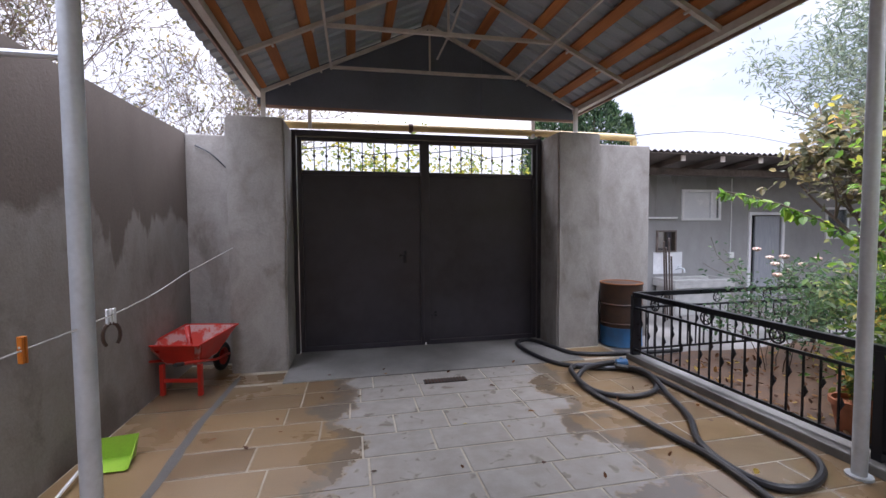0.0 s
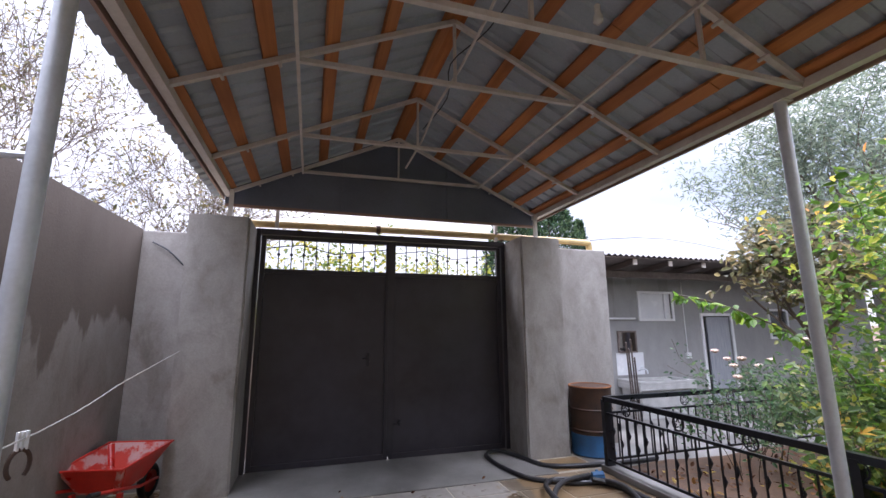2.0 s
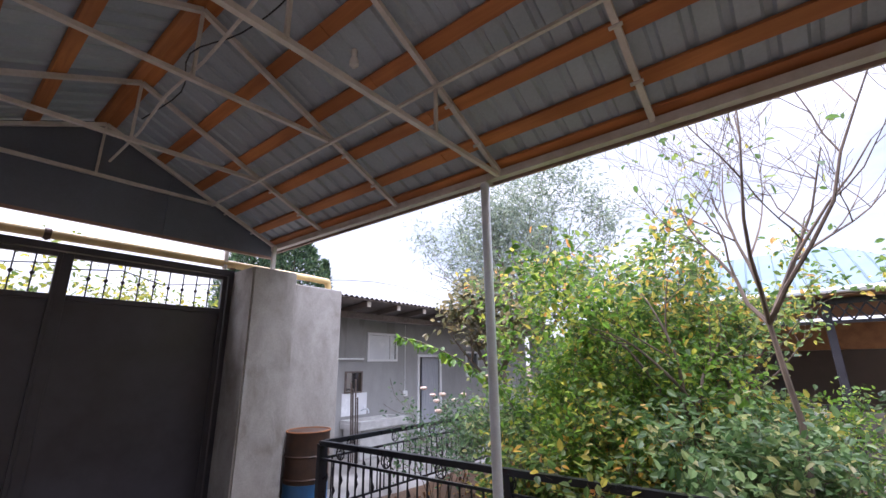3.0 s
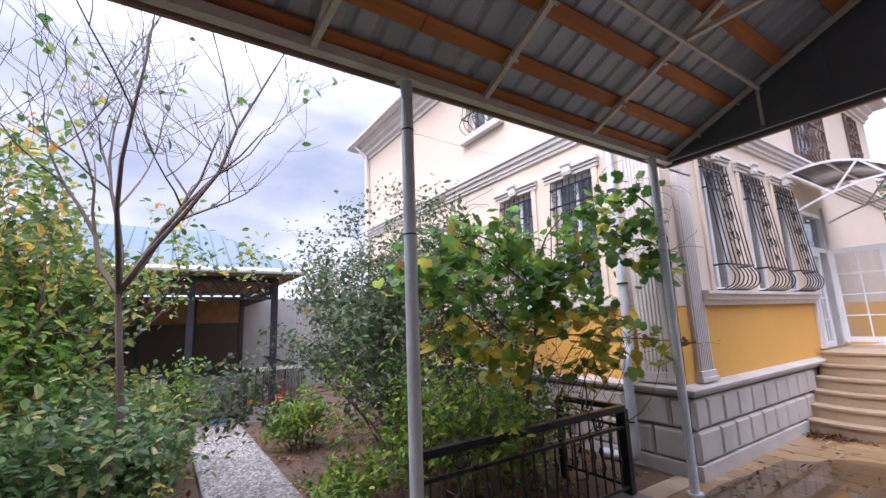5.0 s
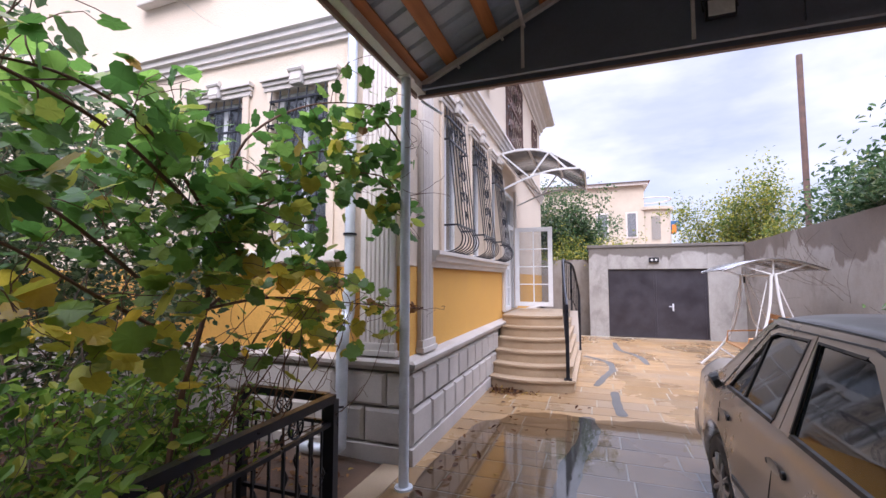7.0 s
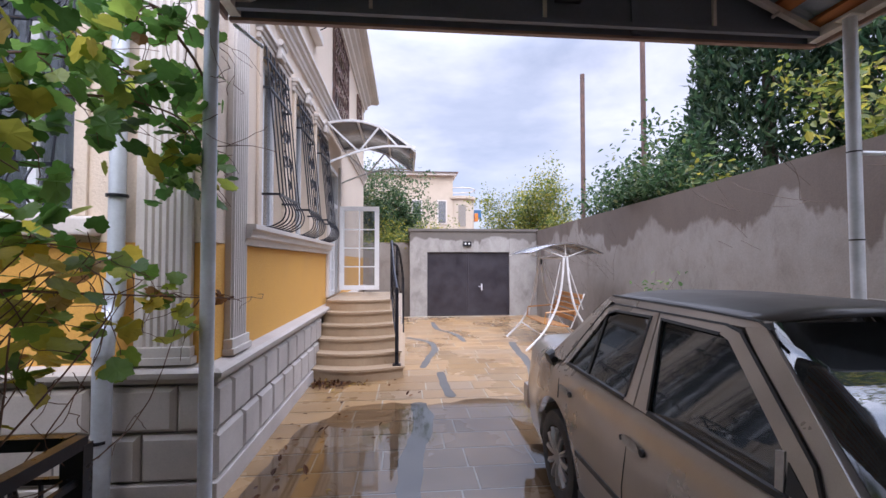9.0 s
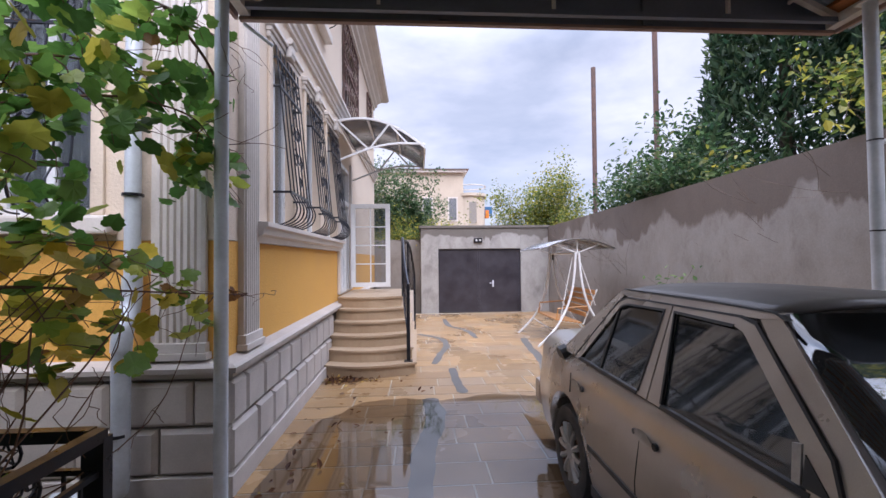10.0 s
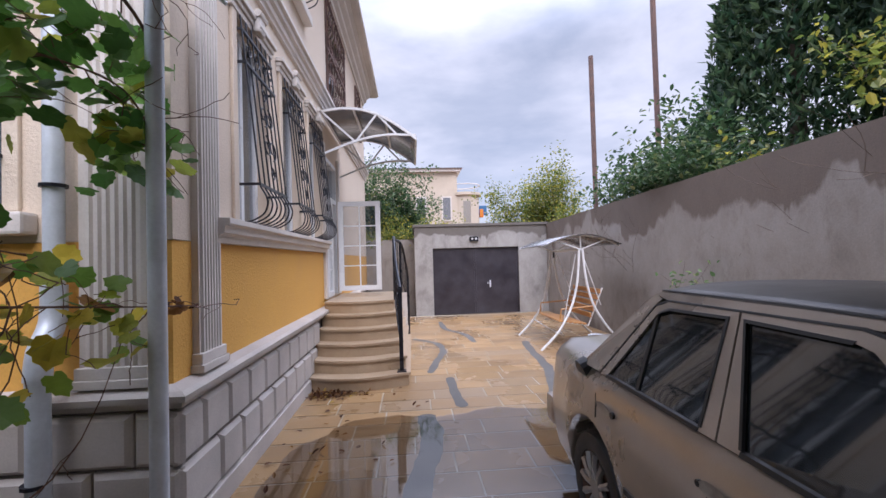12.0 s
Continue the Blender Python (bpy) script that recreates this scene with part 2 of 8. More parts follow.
M_STEEL = simple("light_grey_painted_steel", (0.70, 0.74, 0.79), (0.58, 0.62, 0.66), 7, 0.42, 0.25, 45, 0.15)
M_TRUSS = simple("pale_grey_painted_tube", (0.70, 0.67, 0.64), (0.56, 0.52, 0.48), 6, 0.5, 0.15, 45, 0.1)
M_SHEET = simple("grey_roofing_sheet", (0.40, 0.465, 0.53), (0.325, 0.38, 0.435), 1.1, 0.45, 0.15, 40, 0.04)
M_GABLE = simple("dark_slate_sheet", (0.16, 0.185, 0.24), (0.125, 0.145, 0.19), 2, 0.5, 0.2, 40, 0.05)
M_EAVE = simple("brown_eave_trim", (0.36, 0.24, 0.20), (0.27, 0.17, 0.14), 3, 0.5, 0, 40, 0.1)
M_WOOD = wood_mat("orange_stained_purlin", (0.57, 0.22, 0.066), (0.36, 0.12, 0.036))
M_SWINGWOOD = wood_mat("varnished_swing_slat", (0.62, 0.33, 0.12), (0.48, 0.22, 0.07), 0.4)
M_PAVE = paving_mat("wet_sandstone_flag")
M_MORTAR = simple("pale_mortar", (0.54, 0.48, 0.38), (0.32, 0.27, 0.20), 3, 0.7, 0, 50, 0.3)
M_CEMENT = simple("grey_cement_patch", (0.135, 0.128, 0.118), (0.09, 0.085, 0.078), 3, 0.85, 0, 60, 0.35, rvar=0.1)
M_APRON = simple("grey_concrete_apron", (0.26, 0.25, 0.235), (0.13, 0.122, 0.112), 1.3, 0.6, 0, 55, 0.35, 0.12, rvar=0.25)
M_SOIL = simple("brown_leaf_littered_soil", (0.15, 0.085, 0.05), (0.075, 0.05, 0.035), 2.2, 0.95, 0, 35, 0.9)
M_GRAVEL = simple("pale_pebble_path", (0.27, 0.24, 0.21), (0.18, 0.16, 0.135), 5, 0.8, 0, 40, 0.5)
M_PIPE = simple("yellow_gas_pipe_paint", (0.62, 0.46, 0.20), (0.46, 0.33, 0.15), 5, 0.5, 0, 40, 0.1)
M_RUST = simple("rusty_drum_steel", (0.11, 0.058, 0.036), (0.055, 0.035, 0.027), 5, 0.7, 0.2, 50, 0.4)
M_RUSTTOP = simple("orange_rust", (0.33, 0.13, 0.045), (0.2, 0.075, 0.03), 6, 0.85, 0, 60, 0.5)
M_BLUE = simple("faded_blue_paint", (0.03, 0.16, 0.36), (0.035, 0.10, 0.2), 5, 0.6)
M_RED = simple("red_barrow_paint", (0.62, 0.035, 0.02), (0.45, 0.02, 0.012), 4, 0.35, 0, 40, 0.08)
M_SPLASH = simple("cement_splashed_red_paint", (0.55, 0.33, 0.31), (0.55, 0.05, 0.03), 9, 0.6, 0, 70, 0.3, 0.05)
M_RUBBER = simple("black_rubber", (0.018, 0.018, 0.019), (0.011, 0.011, 0.012), 9, 0.55, 0, 60, 0.15)
M_HOSE = simple("black_rubber_hose", (0.03, 0.03, 0.034), (0.02, 0.02, 0.022), 12, 0.4, 0, 60, 0.1)
M_ORANGE = simple("orange_plastic", (0.78, 0.24, 0.03), None, 9, 0.4)
M_GREEN = simple("lime_green_plastic", (0.36, 0.62, 0.06), (0.30, 0.52, 0.05), 5, 0.4)
M_PVC = simple("white_plastic", (0.80, 0.81, 0.82), (0.74, 0.75, 0.76), 3, 0.35, 0, 40, 0.03)
M_ROPE = simple("grey_cord", (0.5, 0.49, 0.46), None, 20, 0.9)
M_TERRA = simple("terracotta", (0.45, 0.16, 0.075), None, 6, 0.8)
M_BARK = simple("grey_brown_bark", (0.17, 0.125, 0.095), (0.085, 0.062, 0.05), 9, 0.9, 0, 40, 0.8, stretch=(1, 1, 0.3))
M_VINEBARK = simple("brown_vine_stem", (0.17, 0.09, 0.055), (0.1, 0.05, 0.035), 12, 0.85, 0, 60, 0.6)
M_STONE = simple("tan_stair_stone", (0.45, 0.34, 0.225), (0.35, 0.255, 0.165), 2.2, 0.45, 0, 60, 0.15, rvar=0.2)
M_CAR = simple("bronze_grey_metallic_paint", (0.43, 0.375, 0.325), (0.33, 0.285, 0.24), 1.6, 0.30, 0.55, 300, 0.02, coat=0.7)
M_CARTORN = simple("bare_scratched_paint", (0.45, 0.42, 0.38), (0.30, 0.27, 0.23), 12, 0.45, 0.4)
# body paint darkened to carry the canopy's dark reflection on the roof
M_CARROOF = simple("canopy_darkened_roof_paint", (0.105, 0.092, 0.082), (0.085, 0.074, 0.066), 1.5, 0.5, 0.2, 200, 0.02, coat=0.2)
M_TRIM = simple("black_car_trim", (0.015, 0.015, 0.016), None, 9, 0.5)
M_RIM = simple("dull_alloy", (0.42, 0.41, 0.40), (0.3, 0.29, 0.28), 8, 0.4, 0.8)
M_CARGLASS = glass_mat("dark_car_glass", (0.014, 0.018, 0.020), 0.04, 0.72, 1.32)
M_GLASS = glass_mat("window_glass", (0.10, 0.12, 0.14), 0.02, 0.35)
# near-black that stands for the shade of rooms behind the windows
M_DARKIN = simple("unlit_room_dark", (0.05, 0.05, 0.055), None, 2, 0.9)
M_CURTAIN = simple("pale_net_curtain", (0.40, 0.42, 0.45), (0.26, 0.28, 0.31), 9, 0.9, 0, 30, 0.2, stretch=(6, 6, 0.3))
M_POLY = glass_mat("smoked_polycarbonate", (0.06, 0.043, 0.04), 0.25, 0.82)
M_BLUEROOF = simple("blue_green_roof_sheet", (0.075, 0.125, 0.15), (0.06, 0.105, 0.128), 0.8, 0.62, 0.0, 30, 0.04)
M_REDROOF = simple("red_brown_tile_roof", (0.40, 0.17, 0.12), (0.28, 0.12, 0.09), 3, 0.7, 0, 20, 0.3)
M_FARWALL = simple("far_cream_render", (0.62, 0.53, 0.42), (0.52, 0.44, 0.34), 0.7, 0.85)
M_BROWNPLY = simple("brown_reed_panel", (0.34, 0.19, 0.10), (0.22, 0.115, 0.06), 5, 0.8, 0, 60, 0.3)
M_ASBESTOS = simple("grey_corrugated_sheet", (0.20, 0.18, 0.175), (0.12, 0.105, 0.10), 3, 0.85, 0, 40, 0.3)
M_GREYWOOD = wood_mat("weathered_grey_timber", (0.22, 0.18, 0.165), (0.12, 0.095, 0.085), 0.85)
M_SOFA = simple("grey_woven_sofa", (0.19, 0.165, 0.15), (0.12, 0.105, 0.095), 8, 0.95, 0, 90, 0.5)
M_OLDTILE = simple("stained_grey_glaze", (0.50, 0.50, 0.49), (0.36, 0.36, 0.35), 4, 0.4)
M_SCREEN = simple("dark_brown_mesh", (0.085, 0.072, 0.066), (0.06, 0.05, 0.046), 3, 0.8, 0, 120, 0.2)
M_LAMP = simple("lamp_lens", (0.75, 0.76, 0.74), None, 9, 0.2)
M_MIRROR = Mat("mirror").set(Base_Color=(0.75, 0.78, 0.78), Metallic=1.0, Roughness=0.03).m
M_TILE = simple("white_glazed_tile", (0.78, 0.80, 0.82), (0.7, 0.72, 0.75), 4, 0.2)
M_POLE = simple("rusty_brown_pole", (0.21, 0.12, 0.095), (0.12, 0.08, 0.07), 6, 0.75)
M_LITTER = leaf_mat("fallen_leaf", [(0.0, (0.06, 0.022, 0.012)), (0.5, (0.15, 0.06, 0.02)), (0.85, (0.32, 0.16, 0.05)), (1.0, (0.55, 0.4, 0.08))], 0.6)
L_GRAPE = leaf_mat("vine_leaf", [(0.0, (0.060, 0.155, 0.033)), (0.4, (0.125, 0.275, 0.055)), (0.75, (0.235, 0.42, 0.085)), (0.90, (0.40, 0.46, 0.075)), (0.97, (0.58, 0.50, 0.07)), (1.0, (0.28, 0.13, 0.06))])
L_LAUREL = leaf_mat("dark_shrub_leaf", [(0.0, (0.06, 0.135, 0.046)), (0.5, (0.145, 0.25, 0.095)), (0.85, (0.27, 0.39, 0.165)), (1.0, (0.52, 0.48, 0.2))], 0.3)
L_DARK = leaf_mat("deep_green_leaf", [(0.0, (0.028, 0.065, 0.025)), (0.5, (0.060, 0.120, 0.046)), (0.85, (0.12, 0.19, 0.08)), (1.0, (0.26, 0.27, 0.10))], 0.35)
L_OLIVE = leaf_mat("dull_laurel_leaf", [(0.0, (0.034, 0.064, 0.030)), (0.5, (0.080, 0.125, 0.058)), (0.85, (0.155, 0.205, 0.10)), (1.0, (0.32, 0.27, 0.12))], 0.32)
L_GREEN = leaf_mat("fresh_shrub_leaf", [(0.0, (0.072, 0.170, 0.026)), (0.5, (0.155, 0.305, 0.042)), (0.85, (0.32, 0.455, 0.070)), (1.0, (0.58, 0.54, 0.085))])
L_MIXED = leaf_mat("autumn_shrub_leaf", [(0.0, (0.054, 0.116, 0.034)), (0.45, (0.124, 0.217, 0.054)), (0.75, (0.279, 0.341, 0.078)), (0.92, (0.651, 0.512, 0.093)), (1.0, (0.698, 0.279, 0.078))])
L_VINEYELLOW = leaf_mat("yellowing_vine_leaf", [(0.0, (0.10, 0.22, 0.04)), (0.35, (0.24, 0.34, 0.05)), (0.65, (0.56, 0.48, 0.06)), (0.9, (0.72, 0.50, 0.06)), (1.0, (0.22, 0.09, 0.04))])
L_SILVER = leaf_mat("grey_green_leaf", [(0.0, (0.116, 0.155, 0.116)), (0.5, (0.202, 0.264, 0.194)), (1.0, (0.372, 0.419, 0.295))])
L_CYPRESS = leaf_mat("dark_conifer_spray", [(0.0, (0.018, 0.045, 0.024)), (0.5, (0.042, 0.090, 0.042)), (1.0, (0.10, 0.15, 0.065))], 0.6)
L_YELLOW = leaf_mat("yellowing_leaf", [(0.0, (0.075, 0.13, 0.032)), (0.55, (0.18, 0.22, 0.042)), (1.0, (0.48, 0.41, 0.06))])
L_SPARSE = leaf_mat("dull_olive_leaf", [(0.0, (0.075, 0.085, 0.048)), (0.6, (0.165, 0.160, 0.082)), (1.0, (0.35, 0.27, 0.13))])
L_ROSE = leaf_mat("rose_leaf", [(0.0, (0.046, 0.109, 0.054)), (0.6, (0.109, 0.202, 0.101)), (1.0, (0.217, 0.310, 0.155))])


def water_mat(name):
    """A thin sheet of rain water: clear, with a mirror that grows at low angles."""
    k = Mat(name)
    tr = k.node("ShaderNodeBsdfTransparent")
    tr.inputs["Color"].default_value = (0.97, 0.96, 0.95, 1)
    gl = k.node("ShaderNodeBsdfGlossy", Roughness=0.035)
    fr = k.node("ShaderNodeFresnel", IOR=2.3)
    n = k.node("ShaderNodeBump", Strength=0.05, Distance=0.004)
    k.link(k.noise(7, 3, 0.5), n.inputs["Height"])
    k.link(n.outputs["Normal"], gl.inputs["Normal"])
    mx = k.node("ShaderNodeMixShader")
    k.link(fr.outputs[0], mx.inputs[0])
    k.link(tr.outputs[0], mx.inputs[1])
    k.link(gl.outputs[0], mx.inputs[2])
    k.link(mx.outputs[0], k.out.inputs["Surface"])
    return k.m


M_WATER = water_mat("rain_water")
M_PETAL = simple("pale_rose_petal", (0.8, 0.68, 0.6), (0.78, 0.5, 0.42), 30, 0.6)


# ---- building helpers ----
def link_mesh(name, bm, material, parent=None, label="", smooth=False):
    bmesh.ops.recalc_face_normals(bm, faces=bm.faces)
    me = bpy.data.meshes.new(name)
    bm.to_mesh(me)
    bm.free()
    me.materials.append(material)
    if smooth:
        for p in me.polygons:
            p.use_smooth = True
        try:
            me.set_sharp_from_angle(angle=radians(38))
        except AttributeError:
            pass
    ob = new(name, me)
    if parent:
        ob.parent = parent
    if label:
        ob["label"] = label
    return ob


def part(name, bm, material, parent, label="", smooth=False):
    """One mesh under a thing or under a part."""
    return link_mesh(name, bm, material, parent, label, smooth)


def thing(name, label, category, group="", kind="", at=(0, 0, 0), rz=0):
    ob = new(name)
    ob.empty_display_size = 0.1
    ob.matrix_world = pose(*at, 0, 0, rz)
    return tagged(ob, label, category, group, kind)


def mesh_thing(name, bm, material, label, category, group="", kind="", smooth=False):
    return tagged(link_mesh(name, bm, material, None, "", smooth), label, category, group, kind)


def structure(name, bm, material, label="", category="", smooth=False):
    return tagged(link_mesh(name, bm, material, None, "", smooth), label, category or name.split("_")[0], "", "structure")


def box(bm, x0, y0, z0, x1, y1, z1, bevel=0.0):
    vs = [bm.verts.new(p) for p in ((x0, y0, z0), (x1, y0, z0), (x1, y1, z0), (x0, y1, z0), (x0, y0, z1), (x1, y0, z1), (x1, y1, z1), (x0, y1, z1))]
    fs = [bm.faces.new([vs[i] for i in f]) for f in ((3, 2, 1, 0), (4, 5, 6, 7), (0, 1, 5, 4), (1, 2, 6, 5), (2, 3, 7, 6), (3, 0, 4, 7))]
    if bevel > 0:
        es = list({e for f in fs for e in f.edges})
        bmesh.ops.bevel(bm, geom=es, offset=bevel, segments=2, profile=0.6, affect="EDGES")
    return bm


def boxes(*items, bevel=0.0):
    bm = bmesh.new()
    for it in items:
        box(bm, *it, bevel=bevel)
    return bm


def tube(bm, pts, r, n=8, caps=True, square=False):
    """A round (or square) tube along points; r is one radius or one per point."""
    pts = [Vector(p) for p in pts]
    rs = r if isinstance(r, (list, tuple)) else [r] * len(pts)
    if square:
        n = 4
    rings, up = [], None
    for i, p in enumerate(pts):
        a, b = pts[max(0, i - 1)], pts[min(len(pts) - 1, i + 1)]
        d = (b - a).normalized()
        if up is None:
            up = Vector((0, 0, 1)) if abs(d.z) < 0.9 else Vector((1, 0, 0))
        side = d.cross(up)
        if side.length < 1e-5:
            side = d.cross(Vector((0.3, 1, 0.2)))
        side.normalize()
        up = side.cross(d).normalized()
        k = 1.4142 if square else 1.0
        off = math.pi / 4 if square else 0.0
        rings.append([bm.verts.new(p + (side * math.cos(off + 2 * math.pi * j / n) + up * math.sin(off + 2 * math.pi * j / n)) * rs[i] * k) for j in range(n)])
    for q, w in zip(rings, rings[1:]):
        for j in range(n):
            bm.faces.new((q[j], q[(j + 1) % n], w[(j + 1) % n], w[j]))
    if caps:
        bm.faces.new(list(reversed(rings[0])))
        bm.faces.new(rings[-1])
    return bm


def tubes(lines, r, n=8, square=False):
    bm = bmesh.new()
    for ln in lines:
        tube(bm, ln, r, n, True, square)
    return bm


def lathe(bm, cx, cy, profile, n=24):
    """Turn (radius, z) points round an upright axis."""
    rings = []
    for r, z in profile:
        rings.append([bm.verts.new((cx + r * math.cos(2 * math.pi * j / n), cy + r * math.sin(2 * math.pi * j / n), z)) for j in range(n)])
    for q, w in zip(rings, rings[1:]):
        for j in range(n):
            bm.faces.new((q[j], q[(j + 1) % n], w[(j + 1) % n], w[j]))
    bm.faces.new(list(reversed(rings[0])))
    bm.faces.new(rings[-1])
    return bm


def prism(bm, outline, axis, a, b):
    """Extrude a closed 2D outline from a to b along an axis ('x', 'y' or 'z')."""
    def at(u, v, w):
        return {"x": (w, u, v), "y": (u, w, v), "z": (u, v, w)}[axis]
    p = [bm.verts.new(at(u, v, a)) for u, v in outline]
    q = [bm.verts.new(at(u, v, b)) for u, v in outline]
    n = len(outline)
    bm.faces.new(p)
    bm.faces.new(list(reversed(q)))
    for i in range(n):
        bm.faces.new((p[i], q[i], q[(i + 1) % n], p[(i + 1) % n]))
    return bm


def spline(pts, step=6):
    """Smooth points through the given ones."""
    P = [Vector(p) for p in pts]
    out = []
    for i in range(len(P) - 1):
        p0, p1, p2, p3 = P[max(0, i - 1)], P[i], P[i + 1], P[min(len(P) - 1, i + 2)]
        for s in range(step):
            t = s / step
            out.append(0.5 * ((2 * p1) + (p2 - p0) * t + (2 * p0 - 5 * p1 + 4 * p2 - p3) * t * t + (3 * p1 - p0 - 3 * p2 + p3) * t ** 3))
    out.append(P[-1])
    return out


def raw_mesh(name, verts, faces, material, parent=None, label=""):
    me = bpy.data.meshes.new(name)
    me.from_pydata(verts, [], faces)
    me.materials.append(material)
    ob = new(name, me)
    if parent:
        ob.parent = parent
    if label:
        ob["label"] = label
    return ob


# ---- ground and large structure ----
rng = random.Random(4)


def ground_sheet():
    bm = bmesh.new()
    vs = [bm.verts.new(p) for p in ((-900, -900, -0.16), (900, -900, -0.16), (900, 900, -0.16), (-900, 900, -0.16))]
    bm.faces.new(vs)
    structure("ground", bm, M_SOIL, "brown earth reaching to the horizon", "ground")


def garden_soil():
    bm = bmesh.new()
    nx, ny = 44, 48
    g = []
    for j in range(ny + 1):
        row = []
        for i in range(nx + 1):
            x, y = 3.74 + 10.6 * i / nx, -4.6 + 9.5 * j / ny
            z = 0.02 + 0.05 * noise.noise((x * 0.9, y * 0.9, 0)) + 0.025 * noise.noise((x * 4, y * 4, 3))
            row.append(bm.verts.new((x, y, z)))
        g.append(row)
    for j in range(ny):
        for i in range(nx):
            bm.faces.new((g[j][i], g[j][i + 1], g[j + 1][i + 1], g[j + 1][i]))
    for ring in (g[0], g[-1], [r[0] for r in g], [r[-1] for r in g]):
        low = [bm.verts.new((v.co.x, v.co.y, -0.15)) for v in ring]
        for a in range(len(ring) - 1):
            bm.faces.new((ring[a], ring[a + 1], low[a + 1], low[a]))
    structure("garden_soil", bm, M_SOIL, "bare brown garden soil with leaf litter", "soil", True)


ground_sheet()
garden_soil()
structure("yard_floor", boxes((-1.95, -14.5, -0.15, 3.56, 6.75, -0.005)), M_MORTAR, "pale mortar bed of the paved yard", "floor")
structure("back_yard_floor", boxes((3.56, 4.9, -0.15, 14.4, 7.9, -0.01)), M_APRON, "grey concrete floor beside the outhouse", "floor")
structure("kerb", boxes((3.49, -3.75, -0.15, 3.74, 4.93, 0.07), bevel=0.012), M_APRON, "low worn concrete kerb under the iron fence", "kerb")
structure("gate_apron", boxes((-0.70, 5.0, -0.02, 2.95, 6.6, 0.006), bevel=0.004), M_APRON, "damp grey concrete strip before the gate", "floor")


def long_wall():
    bm = bmesh.new()
    # a cut into many short steps for an uneven top
    top = []
    for i in range(86):
        y = -14.9 + 21.5 * i / 85
        z = 2.62 + (y + 14.9) * 0.012 + 0.012 * noise.noise((y * 1.3, 0, 0))
        top.append((y, z))
    prism(bm, [(-14.9, -0.15)] + top + [(6.6, -0.15)], "x", -2.1, -1.9)
    structure("wall_boundary", bm, M_WALL, "damp grey-brown cement-rendered boundary wall", "wall")


long_wall()


def gate_walls():
    structure("wall_gate_side", boxes((-1.9, 5.9, -0.15, -1.3, 6.12, 2.86), bevel=0.015), M_PILLAR, "pale cement-rendered stub wall beside the gate", "wall")
    structure("wall_gate_end", boxes((3.46, 5.92, -0.15, 4.57, 6.14, 2.93), bevel=0.02), M_PILLAR, "pale cement-rendered wall end beside the gate", "wall")
    for x0, x1, y0, lab in ((-1.33, -0.69, 5.46, ""), (2.86, 3.5, 5.56, "")):
        bm = bmesh.new()
        box(bm, x0, y0, -0.15, x1, y0 + 0.66, 3.0)
        bmesh.ops.subdivide_edges(bm, edges=[e for e in bm.edges], cuts=7, use_grid_fill=True)
        for v in bm.verts:
            v.co.x += 0.010 * noise.noise(v.co * 2.3)
            v.co.y += 0.010 * noise.noise(v.co * 2.3 + Vector((9, 0, 0)))
        es = [e for e in bm.edges if e.is_manifold and e.calc_face_angle(0) > 1.0]
        bmesh.ops.bevel(bm, geom=es, offset=0.02, segments=2, affect="EDGES")
        structure("gate_pillar", bm, M_PILLAR, "thick cement-rendered gate pillar", "pillar", True)


gate_walls()


def leaf_gate(x0, x1, y, handle):
    """Half of the double gate: sheet panel, frame, barred top with small beads."""
    g = thing("gate_leaf", "closed dark brown sheet-steel gate leaf with barred top", "gate", "gate leaves", "", (x0, y, 0))
    g.scale = (1, 1, 0.985)
    w = x1 - x0
    bm = boxes((0, 0, 0.02, w, 0.02, 2.50))
    part("panel", bm, M_GATE, g)
    bm = boxes((0, -0.025, 0.012, 0.06, 0.035, 2.97), (w - 0.06, -0.025, 0.012, w, 0.035, 2.97), (0.06, -0.025, 0.012, w - 0.06, 0.035, 0.08),
               (0.06, -0.025, 2.46, w - 0.06, 0.035, 2.52), (0.06, -0.025, 2.92, w - 0.06, 0.035, 2.97), bevel=0.006)
    part("frame", bm, M_GATE, g)
    n = 9
    for i in range(n):
        x = 0.06 + (w - 0.12) * (i + 1) / (n + 1)
        bm = tubes([[(x, 0.005, 2.52), (x, 0.005, 2.92)]], 0.008, 6)
        lathe(bm, x, 0.005, [(0.004, 2.69), (0.02, 2.71), (0.022, 2.72), (0.02, 2.73), (0.004, 2.75)], 8)
        part("bar", bm, M_GATE, g)
    bm = bmesh.new()
    tube(bm, [(0.06, 0.0, 2.80), (w * 0.3, 0.0, 2.86), (w * 0.55, 0.0, 2.75), (w - 0.06, 0.0, 2.85)], 0.007, 6)
    part("curved_bar", bm, M_GATE, g)
    if handle:
        hx = w - 0.3 if handle > 0 else 0.12
        bm = boxes((hx, -0.012, 1.22 if handle > 0 else 0.42, hx + 0.04, 0.0, 1.40 if handle > 0 else 0.50), bevel=0.004)
        tube(bm, [(hx + 0.02, -0.012, 1.33 if handle > 0 else 0.46), (hx + 0.02, -0.05, 1.33 if handle > 0 else 0.46), (hx - 0.07, -0.052, 1.33 if handle > 0 else 0.455)], 0.008, 6)
        part("handle", bm, M_IRON, g, "small black lever handle")
    if handle < 0:
        part("stop_strip", boxes((-0.035, -0.034, 0.05, 0.03, -0.028, 2.96)), M_GATE, g)
    return g


